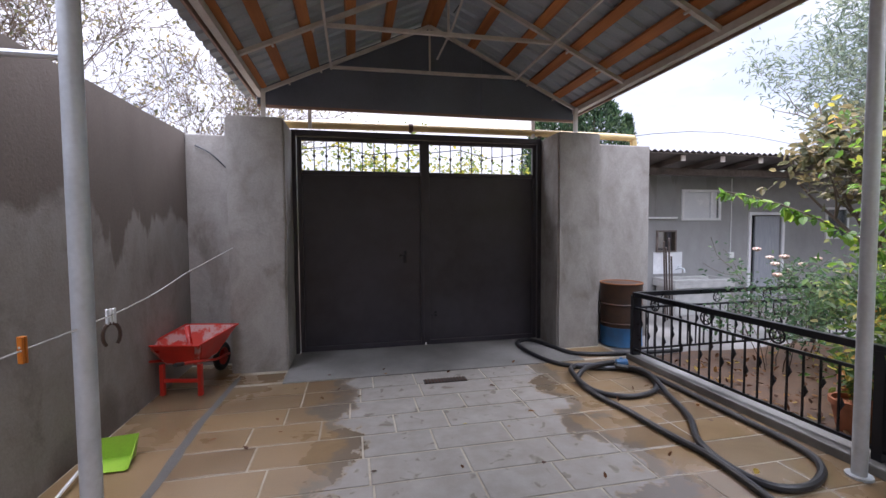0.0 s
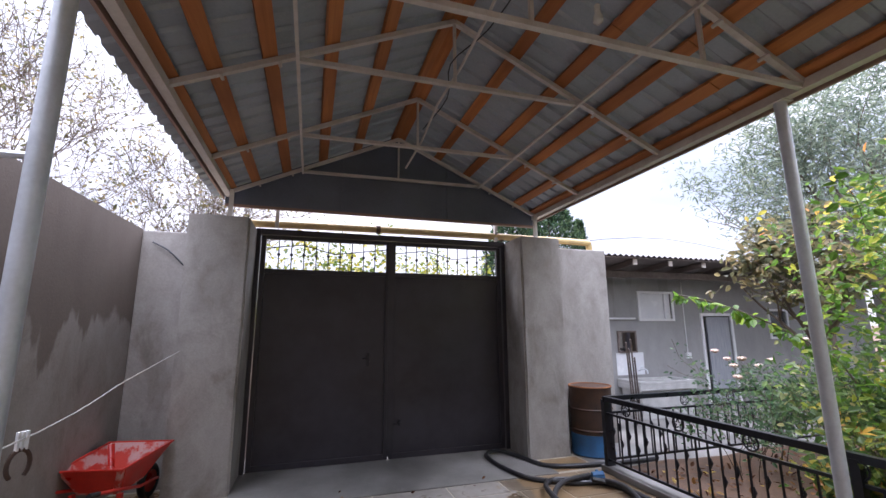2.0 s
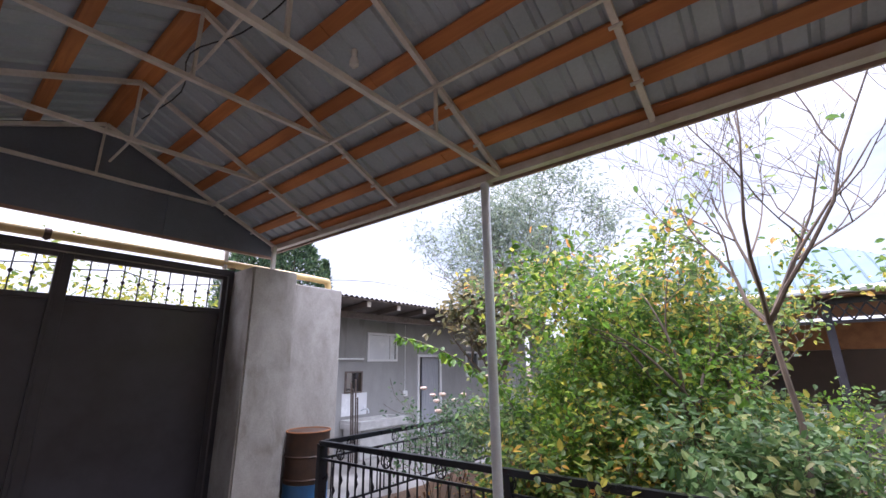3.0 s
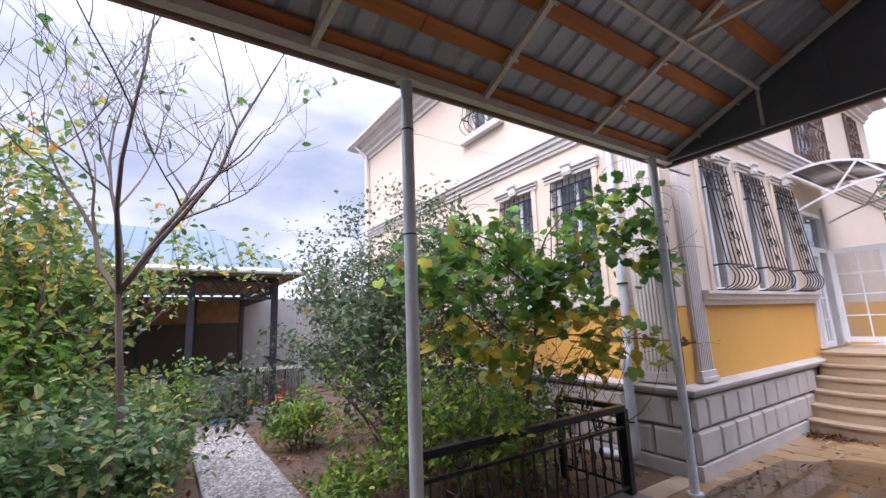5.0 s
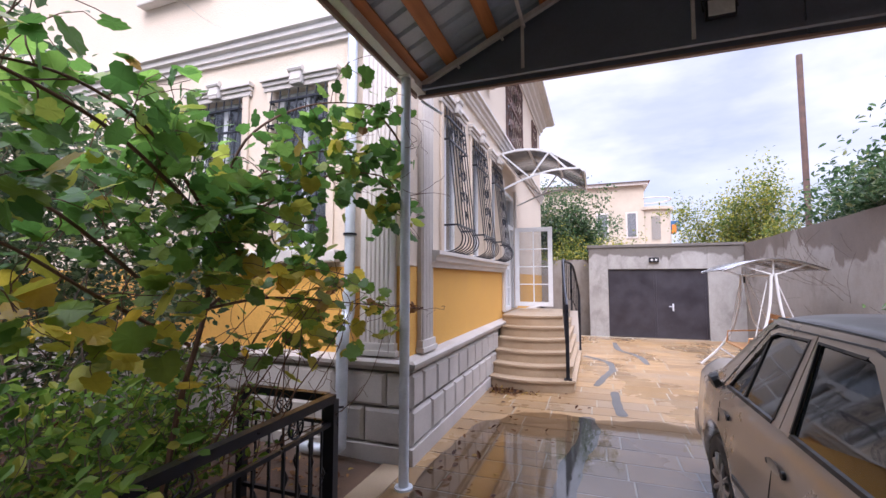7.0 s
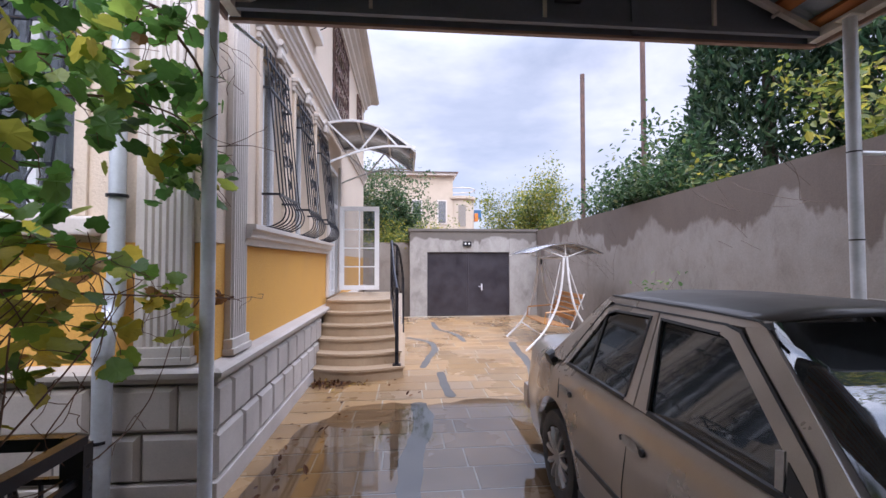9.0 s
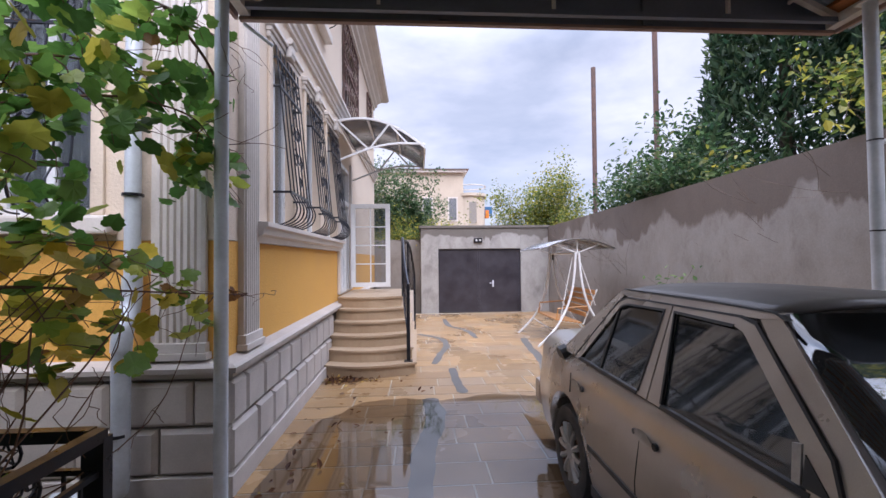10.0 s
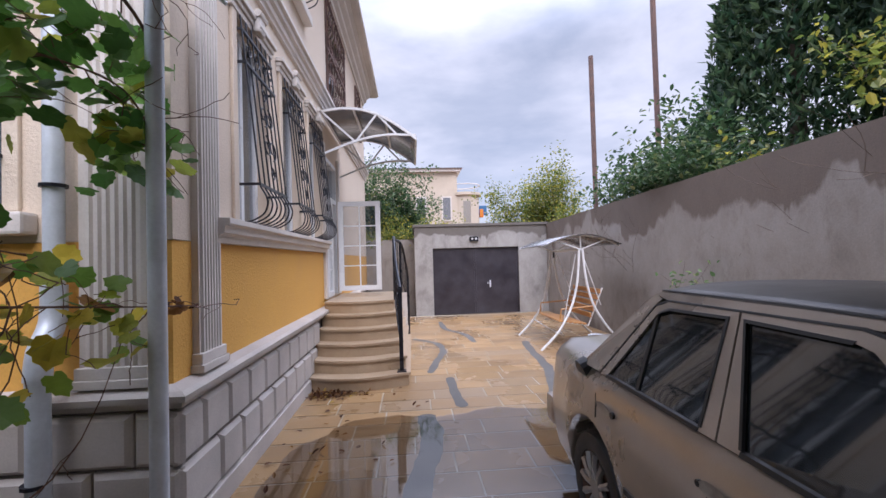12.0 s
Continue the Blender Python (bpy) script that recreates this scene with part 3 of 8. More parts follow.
leaf_gate(-0.63, 1.085, 6.15, 1)
leaf_gate(1.10, 2.79, 6.15, -1)
structure("gate_frame", boxes((-0.70, 6.10, 0.0, -0.64, 6.22, 3.01), (2.80, 6.10, 0.0, 2.86, 6.22, 3.01), (-0.64, 6.10, 2.935, 2.80, 6.22, 3.01), bevel=0.006), M_GATE, "dark steel frame of the double gate", "gate frame")


def gas_pipe():
    g = thing("gas_pipe", "dull yellow painted gas pipe running over the gate", "pipe")
    bm = bmesh.new()
    tube(bm, spline([(-1.30, 6.62, 2.90), (-1.34, 6.60, 3.04), (-1.28, 6.36, 3.10), (-1.1, 6.3, 3.11), (1.0, 6.28, 3.13), (3.0, 6.26, 3.13), (4.35, 6.25, 3.12), (4.52, 6.26, 3.08), (4.54, 6.28, 2.84)], 5), 0.052, 12)
    part("main_run", bm, M_PIPE, g, "", True)
    for x in (0.92, 2.9, 4.15):
        bm = bmesh.new()
        tube(bm, [(x - 0.03, 6.28, 3.13), (x + 0.03, 6.28, 3.13)], 0.062, 12)
        tube(bm, [(x, 6.28, 3.14), (x, 6.28, 3.06)], 0.018, 6)
        part("clamp", bm, M_RUST, g)
    bm = bmesh.new()
    tube(bm, spline([(3.5, 6.28, 2.98), (4.2, 6.27, 2.97), (4.45, 6.27, 2.96), (4.55, 6.29, 2.9)], 4), 0.03, 8)
    part("lower_run", bm, M_PIPE, g, "", True)


gas_pipe()


# ---- the canopy over the drive ----
CXL, CXR, CXM = -1.05, 3.38, 1.16
CZE, CZR = 3.43, 4.45
CY0, CY1 = -4.62, 6.08


def roof_z(x):
    return CZE + (CZR - CZE) * (1 - abs(x - CXM) / (CXR - CXM)) if x > CXM else CZE + (CZR - CZE) * (1 - abs(x - CXM) / (CXM - CXL))


def canopy():
    c = thing("carport_canopy", "gabled steel carport canopy with grey ribbed sheets on orange timber purlins", "canopy")
    # ribbed sheets, in lengths
    lift = 0.10
    for side in (-1, 1):
        xe = CXL - 0.22 if side < 0 else CXR + 0.14
        ze = roof_z(xe) + lift
        zr = CZR + lift
        seg = 5
        for k in range(seg):
            ya = CY0 - 0.05 + (CY1 - CY0 + 0.2) * k / seg
            yb = CY0 - 0.05 + (CY1 - CY0 + 0.2) * (k + 1) / seg + 0.03
            bm = bmesh.new()
            prof = []
            y = ya
            while y < yb:
                for dy, dz in ((0.0, 0.0), (0.105, 0.0), (0.125, 0.026), (0.165, 0.026), (0.185, 0.0)):
                    if y + dy <= yb:
                        prof.append((y + dy, dz))
                y += 0.2
            prof.append((yb, 0.0))
            dzk = 0.003 * (k % 2)
            a = [bm.verts.new((xe, p, ze + d + dzk)) for p, d in prof]
            m = [bm.verts.new(((xe + CXM) / 2, p, (ze + zr) / 2 + d + dzk)) for p, d in prof]
            b = [bm.verts.new((CXM, p, zr + d + dzk)) for p, d in prof]
            for q, w in ((a, m), (m, b)):
                for i in range(len(prof) - 1):
                    bm.faces.new((q[i], q[i + 1], w[i + 1], w[i]))
            ob = part("roof_sheet", bm, M_SHEET, c)
            sol = ob.modifiers.new("thick", "SOLIDIFY")
            sol.thickness, sol.offset = 0.003, 1
    bm = bmesh.new()
    prism(bm, [(CXM - 0.2, CZR + 0.06), (CXM, CZR + 0.15), (CXM + 0.2, CZR + 0.06), (CXM + 0.2, CZR + 0.065), (CXM, CZR + 0.157), (CXM - 0.2, CZR + 0.065)], "y", CY0 - 0.05, CY1 + 0.15)
    part("ridge_cap", bm, M_SHEET, c)
    # timber purlins along the slopes
    for side in (-1, 1):
        half = (CXM - CXL) if side < 0 else (CXR - CXM)
        for f in (0.02, 0.27, 0.48, 0.69, 0.86, 1.0):
            x = CXM + side * half * f
            x += -side * 0.03 if f == 1.0 else 0
            z = roof_z(x)
            ya = CY0
            for k, yb in enumerate((-1.3 + 0.4 * rng.random(), 2.3 + 0.4 * rng.random(), CY1)):
                bm = bmesh.new()
                box(bm, x - 0.058, ya + 0.003, z + 0.045 + 0.006 * (k % 2), x + 0.058, yb, z + 0.09, bevel=0.004)
                slope = math.atan2(CZR - CZE, half) * -side
                bmesh.ops.rotate(bm, cent=(x, 0, z + 0.06), matrix=Matrix.Rotation(-slope, 3, "Y"), verts=bm.verts)
                part("purlin", bm, M_WOOD, c)
                ya = yb
    # eave beams and trims
    for x, s in ((CXL, -1), (CXR, 1)):
        part("eave_beam", tubes([[(x, CY0, CZE), (x, CY1, CZE)]], 0.036, square=True), M_TRUSS, c)
        part("eave_trim", boxes((x + s * 0.07 - 0.012, CY0 - 0.02, CZE - 0.055, x + s * 0.07 + 0.012, CY1 + 0.05, CZE + 0.045), (x + min(0, s * 0.07), CY0, CZE + 0.047, x + max(0, s * 0.07) , CY1, CZE + 0.055)), M_EAVE, c, "dull brown metal eave trim")
    # trusses
    ys = [6.02, 4.85, 3.46, 2.12, 0.79, -0.56, -1.9, -3.22, -4.55]
    kl, kr = CXM - 1.33, CXM + 1.27
    for i, y in enumerate(ys):
        full = i in (3, 5, 8)
        part("truss_rafter", tubes([[(CXL, y, CZE + 0.01), (CXM, y, CZR + 0.01)]], 0.021, square=True), M_TRUSS, c)
        part("truss_rafter", tubes([[(CXM, y, CZR + 0.01), (CXR, y, CZE + 0.01)]], 0.021, square=True), M_TRUSS, c)
        if full:
            part("tie_beam", tubes([[(CXL, y + 0.012, CZE - 0.01), (CXR, y + 0.012, CZE - 0.01)]], 0.019, square=True), M_GABLE if i == 8 else M_TRUSS, c)
            for x in (kl, kr):
                part("strut", tubes([[(x, y, CZE), (x, y, roof_z(x))]], 0.012, square=True), M_TRUSS, c)
        else:
            part("collar_tie", tubes([[(kl, y + 0.01, roof_z(kl) - 0.015), (kr, y + 0.01, roof_z(kr) - 0.015)]], 0.019, square=True), M_TRUSS, c)
        part("king_strut", tubes([[(CXM, y, (CZE if full else roof_z(kl))), (CXM, y, CZR)]], 0.012, square=True), M_TRUSS, c)
        for x in (CXM + 1.45, CXM + 1.85, CXM - 1.45, CXM - 1.85):
            bm = tubes([[(x, y - 0.04, roof_z(x) - 0.02), (x, y + 0.045, roof_z(x) - 0.02)]], 0.014, 6)
            part("bolt", bm, M_TRUSS, c)
    for x in (kl + 0.01, kr - 0.01):
        part("stringer", tubes([[(x, CY0 + 0.05, roof_z(x) - 0.04), (x, CY1 - 0.05, roof_z(x) - 0.04)]], 0.013, square=True), M_TRUSS, c)
    # gables
    for y, flip in ((CY1 + 0.03, 1), (CY0 - 0.03, -1)):
        bm = bmesh.new()
        bot = CZE - 0.12 if flip > 0 else CZE - 0.035
        prism(bm, [(CXL - 0.05, bot), (CXR + 0.05, bot), (CXR + 0.05, CZE + 0.07), (CXM, CZR + 0.09), (CXL - 0.05, CZE + 0.07)], "y", y - 0.006, y + 0.006)
        part("gable_panel", bm, M_GABLE, c, "dark slate-grey sheet gable")
        n = -1 if flip > 0 else 1
        for x in (CXM - 0.75, CXM + 0.8):
            ribs = bmesh.new()
            box(ribs, x - 0.035, y + n * 0.016 - 0.008, bot + 0.01, x + 0.035, y + n * 0.016 + 0.008, roof_z(x))
            part("gable_rib", ribs, M_GABLE, c)
        part("gable_trim", boxes((CXL - 0.05, y - 0.02, bot - (0.035 if flip > 0 else 0.022), CXR + 0.05, y + 0.02, bot)), M_EAVE, c, "brown metal trim strip")
    # hangers on the gate pillars
    for x, y in ((-0.98, 5.85), (-0.46, 6.2), (2.78, 6.24), (3.30, 5.9)):
        part("short_post", tubes([[(x, y, 2.98 if x < -0.9 or x > 3 else 3.05), (x, y, CZE)]], 0.024, square=True), M_TRUSS, c)
    # posts
    for x, y in ((CXR, 2.3), (CXR, -1.21), (CXR, -4.26), (CXL - 0.02, 2.3), (CXL + 0.08, -4.26)):
        bm = bmesh.new()
        tube(bm, [(x, y, 0.0), (x, y, CZE - 0.03)], 0.042, 14)
        post = part("post", bm, M_STEEL, c, "", True)
        bm = bmesh.new()
        tube(bm, [(x, y, 0.0), (x, y, 0.018)], 0.075, 12)
        part("base_flange", bm, M_STEEL, post)
        for z in ((2.29, 3.02) if x > 0 and y == -1.21 else (1.80, 2.42) if y < -4 and x < 0 else ()):
            bm = bmesh.new()
            tube(bm, [(x, y, z), (x, y, z + 0.010)], 0.045, 12)
            part("wire_tie", bm, M_IRON, post)
        bm = boxes((x - 0.06, y - 0.06, CZE - 0.045, x + 0.06, y + 0.06, CZE - 0.036))
        part("cap_plate", bm, M_TRUSS, post)
    for y, z in ((2.3, 2.42), (-4.26, 2.42)):
        part("wall_brace", tubes([[(-1.905, y, z), (CXL - 0.02 if y > 0 else CXL + 0.08, y, z)]], 0.017, 8), M_STEEL, c)
    # the corner downpipe bracket at the house
    part("corner_bracket", tubes([[(CXR + 0.02, CY0 - 0.02, CZE - 0.08), (CXR - 0.16, CY0 - 0.1, CZE - 0.2)]], 0.014, 8), M_STEEL, c)


canopy()


def conduit_and_lamps():
    g = thing("hanging_lamp_cable", "thin grey conduit with black cable hung below the ridge", "cable")
    pts = [(CXM + 0.02, 5.6, 3.86), (CXM + 0.05, 4.85, 3.92), (CXM + 0.02, 4.1, 3.98), (CXM + 0.06, 3.46, 4.02), (CXM + 0.03, 2.8, 4.0), (CXM, 2.2, 4.05)]
    part("conduit", tubes([pts], 0.013, 8), M_TRUSS, g)
    part("cable", tubes([spline([(CXM, 4.6, 3.95), (CXM + 0.1, 4.0, 4.02), (CXM - 0.04, 3.46, 4.03), (CXM + 0.12, 3.0, 4.06), (CXM + 0.25, 2.6, 4.25), (CXM + 0.12, 2.1, 4.28)], 4)], 0.006, 5), M_IRON, g)
    f = thing("wire_lamp_cage", "black wire cage holding a small lamp under the ridge", "lamp", "", "", (CXM + 0.12, 2.1, 4.12))
    a = 0.11
    sq = [(-a, -a, 0), (a, -a, 0), (a, a, 0), (-a, a, 0), (-a, -a, 0)]
    part("cage", tubes([sq, [(x * 0.55, y * 0.55, 0.18) for x, y, z in sq]] + [[p, (p[0] * 0.55, p[1] * 0.55, 0.18)] for p in sq[:4]], 0.006, 5), M_IRON, f)
    bm = bmesh.new()
    bmesh.ops.create_uvsphere(bm, u_segments=12, v_segments=8, radius=0.035, matrix=Matrix.Translation((0, 0, 0.1)))
    part("bulb", bm, M_LAMP, f, "", True)
    part("stem", tubes([[(0, 0, 0.12), (0, 0, 0.3)]], 0.008, 6), M_IRON, f)
    s = thing("bulb_holder", "bare white bulb in a holder on the canopy tie", "lamp", "", "", (1.62, 2.12, CZE + 0.16))
    bm = bmesh.new()
    lathe(bm, 0, 0, [(0.01, -0.07), (0.03, -0.05), (0.03, -0.02), (0.018, 0.01), (0.02, 0.06), (0.012, 0.07)], 12)
    part("bulb", bm, M_LAMP, s, "", True)
    fl = thing("floodlight", "small black floodlight fixed to the dark gable", "floodlight", "", "", (0.98, CY0 + 0.04, 3.66))
    part("housing", boxes((-0.1, 0.0, -0.075, 0.1, 0.045, 0.075), bevel=0.01), M_IRON, fl)
    part("lens", boxes((-0.085, 0.046, -0.06, 0.085, 0.052, 0.06), bevel=0.003), M_LAMP, fl, "pale glass lens")
    part("bracket", tubes([[(-0.11, 0.02, 0.0), (-0.11, -0.03, 0.11), (0.11, -0.03, 0.11), (0.11, 0.02, 0.0)]], 0.007, 6), M_IRON, fl)


conduit_and_lamps()


# ---- the garage ----
def garage():
    y = -14.46
    bm = boxes((1.53, y - 0.35, -0.15, 2.06, y, 2.60), (-1.9, y - 0.35, -0.15, -1.03, y, 2.60), (-1.03, y - 0.35, 1.96, 1.53, y, 2.60), bevel=0.012)
    structure("wall_garage", bm, M_GARAGE, "patchy grey cement-rendered garage front", "wall")
    structure("garage_roof", boxes((-1.95, y - 5, 2.605, 2.1, y + 0.03, 2.68)), M_GARAGE, "flat grey garage roof slab", "roof")
    structure("wall_garage_flank", boxes((1.9, y - 5, -0.15, 2.06, y - 0.35, 2.60)), M_GARAGE, "grey rendered garage flank", "wall")
    g = thing("garage_door", "closed dark brown two-leaf metal garage door", "garage door", "", "", (0, y - 0.06, 0))
    for x0, x1 in ((-1.03, 0.254), (0.246, 1.53)):
        leaf = part("door_leaf", boxes((x0 + 0.005, -0.03, 0.02, x1 - 0.005, 0.0, 1.955), (x0 + 0.005, 0.0, 0.02, x0 + 0.06, 0.012, 1.955), (x1 - 0.06, 0.0, 0.02, x1 - 0.005, 0.012, 1.955)), M_GATE, g)
    bm = boxes((-0.18, 0.012, 0.78, -0.14, 0.02, 0.98))
    tube(bm, [(-0.16, 0.02, 0.9), (-0.16, 0.06, 0.9), (-0.05, 0.062, 0.9)], 0.009, 6)
    part("lever_handle", bm, M_STEEL, g, "bright steel lever handle")
    f = thing("twin_spot_lamp", "black twin spotlight box above the garage door", "lamp", "", "", (0.30, y, 2.22))
    part("housing", boxes((-0.13, 0.0, -0.07, 0.13, 0.06, 0.07), bevel=0.01), M_IRON, f)
    for x in (-0.055, 0.055):
        bm = bmesh.new()
        tube(bm, [(x, 0.06, 0), (x, 0.07, 0)], 0.032, 14)
        part("spot", bm, M_LAMP, f)
    # the lower side wall between garage and house
    structure("wall_side_passage", boxes((2.06, y - 1.2, -0.15, 3.6, y - 1.0, 2.3)), M_WALL, "low grey rendered wall behind the house", "wall")


garage()


# ---- outhouse beyond the garden ----
def wall_with_holes(x0, x1, z0, z1, ya, yb, holes):
    """An upright wall along x, cut by rectangular openings (x0, x1, z0, z1)."""
    bm = bmesh.new()
    xs = sorted({x0, x1, *[h[0] for h in holes], *[h[1] for h in holes]})
    zs = sorted({z0, z1, *[h[2] for h in holes], *[h[3] for h in holes]})
    def solid(i, k):
        mx, mz = (xs[i] + xs[i + 1]) / 2, (zs[k] + zs[k + 1]) / 2
        return not any(h[0] < mx < h[1] and h[2] < mz < h[3] for h in holes)
    vert = {}
    def v(x, y, z):
        if (x, y, z) not in vert:
            vert[(x, y, z)] = bm.verts.new((x, y, z))
        return vert[(x, y, z)]
    for i in range(len(xs) - 1):
        for k in range(len(zs) - 1):
            if not solid(i, k):
                continue
            a, b, c, d = xs[i], xs[i + 1], zs[k], zs[k + 1]
            bm.faces.new((v(a, ya, c), v(b, ya, c), v(b, ya, d), v(a, ya, d)))
            bm.faces.new((v(a, yb, c), v(a, yb, d), v(b, yb, d), v(b, yb, c)))
            for cond, p, q in ((i == 0 or not solid(i - 1, k), (a, c), (a, d)), (i == len(xs) - 2 or not solid(i + 1, k), (b, c), (b, d)),
                               (k == 0 or not solid(i, k - 1), (a, c), (b, c)), (k == len(zs) - 2 or not solid(i, k + 1), (a, d), (b, d))):
                if cond:
                    bm.faces.new((v(p[0], ya, p[1]), v(q[0], ya, q[1]), v(q[0], yb, q[1]), v(p[0], yb, p[1])))
    return bm


def outhouse():
    y = 7.6
    holes = [(6.68, 7.52, 1.87, 2.40), (8.35, 9.16, 0.02, 1.93), (10.4, 10.95, 1.45, 2.05)]
    structure("wall_outhouse", wall_with_holes(4.4, 14.0, -0.15, 2.82, y, y + 0.22, holes), M_GREYREND, "grey cement-rendered outhouse wall", "wall")
    structure("wall_outhouse_back", boxes((4.4, y + 2.6, -0.15, 14.0, y + 2.8, 2.58), (4.4, y + 0.22, -0.15, 4.6, y + 2.6, 2.60), (13.8, y + 0.22, -0.15, 14.0, y + 2.6, 2.60)), M_GREYREND, "grey outhouse back walls", "wall")
    w = thing("outhouse_window", "small white-framed window with a boarded pane", "window", "", "structure", (6.68, y, 1.87))
    part("window_frame", boxes((-0.05, -0.03, -0.05, 0.89, 0.02, 0.0), (-0.05, -0.03, 0.53, 0.89, 0.02, 0.58), (-0.05, -0.03, 0.0, 0.0, 0.02, 0.53), (0.84, -0.03, 0.0, 0.89, 0.02, 0.53), (0.66, -0.01, 0.0, 0.69, 0.03, 0.53)), M_PVC, w)
    part("pane", boxes((0.0, 0.03, 0.0, 0.84, 0.045, 0.53)), M_TILE, w)
    d = thing("outhouse_door", "half-open white-framed outhouse door with a dark gap", "door", "", "structure", (8.35, y, 0.0))
    part("door_frame", boxes((-0.06, -0.03, 0.02, 0.0, 0.1, 1.99), (0.81, -0.03, 0.02, 0.87, 0.1, 1.99), (0.0, -0.03, 1.93, 0.81, 0.1, 1.99)), M_PVC, d)
    part("door_leaf", boxes((0.16, 0.03, 0.03, 0.80, 0.07, 1.91)), M_CURTAIN, d, "pale glazed leaf")
    w = thing("outhouse_window", "small dark window in a white frame", "window", "", "structure", (10.4, y, 1.45))
    part("window_frame", boxes((-0.05, -0.03, -0.05, 0.6, 0.02, 0.0), (-0.05, -0.03, 0.6, 0.6, 0.02, 0.65), (-0.05, -0.03, 0.0, 0.0, 0.02, 0.6), (0.55, -0.03, 0.0, 0.6, 0.02, 0.6)), M_PVC, w)
    part("pane", boxes((0.0, 0.04, 0.0, 0.55, 0.05, 0.6)), M_GLASS, w)
    # shed roof: corrugated sheet on rafters, jutting towards the yard
    r = thing("outhouse_roof", "weathered corrugated sheet roof on grey rafters", "roof", "", "structure")
    bm = bmesh.new()
    n = 320
    za, zb = 2.98, 2.62
    a = [bm.verts.new((4.3 + 10.0 * i / n, 6.45, za + 0.02 * math.sin(i * math.pi / 2))) for i in range(n + 1)]
    b = [bm.verts.new((4.3 + 10.0 * i / n, 10.5, zb + 0.02 * math.sin(i * math.pi / 2))) for i in range(n + 1)]
    for i in range(n):
        bm.faces.new((a[i], a[i + 1], b[i + 1], b[i]))
    ob = part("sheet", bm, M_ASBESTOS, r)
    sol = ob.modifiers.new("thick", "SOLIDIFY")
    sol.thickness = 0.008
    for i in range(12):
        x = 4.9 + 0.82 * i
        part("rafter", prism(bmesh.new(), [(6.56, 2.84), (8.0, 2.71), (8.0, 2.81), (6.56, 2.94)], "x", x - 0.04, x + 0.04), M_GREYWOOD, r)
        part("rafter_end", boxes((x - 0.042, 6.535, 2.835, x + 0.042, 6.558, 2.935)), M_WHITE, r, "pale painted rafter end")
    part("front_beam", boxes((4.62, 7.02, 2.66, 14.0, 7.12, 2.78)), M_GREYWOOD, r)
    part("fascia", boxes((4.3, 6.47, 2.945, 14.2, 6.53, 2.958)), M_GREYWOOD, r)
    # wash place on the outer wall
    m = thing("wall_mirror", "small wood-framed mirror on the outhouse wall", "mirror", "", "", (6.28, y - 0.02, 1.40))
    part("frame", boxes((-0.23, -0.015, -0.22, 0.23, 0.018, -0.19), (-0.23, -0.015, 0.19, 0.23, 0.018, 0.22), (-0.23, -0.015, -0.19, -0.2, 0.018, 0.19), (0.2, -0.015, -0.19, 0.23, 0.018, 0.19)), M_GREYWOOD, m)
    part("glass", boxes((-0.2, -0.004, -0.19, 0.2, 0.01, 0.19)), M_MIRROR, m)
    mesh_thing("wall_splash_panel", boxes((5.99, y - 0.016, 0.74, 6.66, y - 0.002, 1.18), bevel=0.003), M_TILE, "white splash panel behind the wash basin", "panel")
    s = thing("wash_basin", "old pale concrete wash trough with a tap", "sink", "", "", (6.6, y - 0.35, 0))
    part("trough", boxes((-0.62, -0.28, 0.52, 0.72, 0.34, 0.62), (-0.62, -0.28, 0.62, -0.54, 0.34, 0.68), (0.64, -0.28, 0.62, 0.72, 0.34, 0.68), (-0.54, -0.28, 0.62, 0.64, -0.2, 0.68), (-0.54, 0.26, 0.62, 0.64, 0.34, 0.68), bevel=0.008), M_OLDTILE, s)
    part("front_panel", boxes((-0.56, -0.22, 0.0, 0.66, -0.16, 0.52)), M_OLDTILE, s)
    part("side_panel", boxes((-0.56, -0.16, 0.0, -0.5, 0.3, 0.52)), M_OLDTILE, s)
    part("side_panel", boxes((0.6, -0.16, 0.0, 0.66, 0.3, 0.52)), M_OLDTILE, s)
    part("tap", tubes([spline([(-0.1, 0.33, 0.82), (-0.1, 0.2, 0.86), (-0.1, 0.1, 0.85), (-0.1, 0.08, 0.78)], 4), [(-0.1, 0.25, 0.85), (-0.1, 0.25, 0.9), (-0.04, 0.25, 0.91)]], 0.014, 8), M_STEEL, s, "steel tap")
    mesh_thing("wall_shelf_rail", tubes([[(5.6, y - 0.05, 1.87), (6.5, y - 0.05, 1.87)]], 0.018, 8), M_PVC, "white rail on the outhouse wall", "rail")
    mesh_thing("wall_socket", boxes((7.78, y - 0.05, 1.03, 7.9, y, 1.15), bevel=0.008), M_PVC, "white weatherproof wall socket", "socket")
    mesh_thing("wall_cable", tubes([[(7.84, y - 0.012, 1.15), (7.84, y - 0.012, 2.68)]], 0.009, 6), M_PVC, "thin pale cable up the outhouse wall", "cable")
    for i, (dx, z) in enumerate(((0, 1.45), (0.06, 1.35), (0.13, 1.5), (0.2, 1.2))):
        mesh_thing("leaning_stick", tubes([[(5.55 + dx * 1.6, 6.7 + dx, 0.0), (5.05 + dx, 6.17 + 0.02 * i, z)]], 0.014, 6), M_GREYWOOD, "wooden stick leaning on the wall end", "stick", "leaning sticks")


outhouse()


# ---- the two-storey house ----
HX, HY = 3.56, -4.72          # faces of the rendered walls
HXB, HYB = 12.2, -15.4        # far ends of the house


def swap_to_front(bm):
    """Turn a wall built along x into one along y."""
    for v in bm.verts:
        v.co = Vector((v.co.y, v.co.x, v.co.z))
    return bm


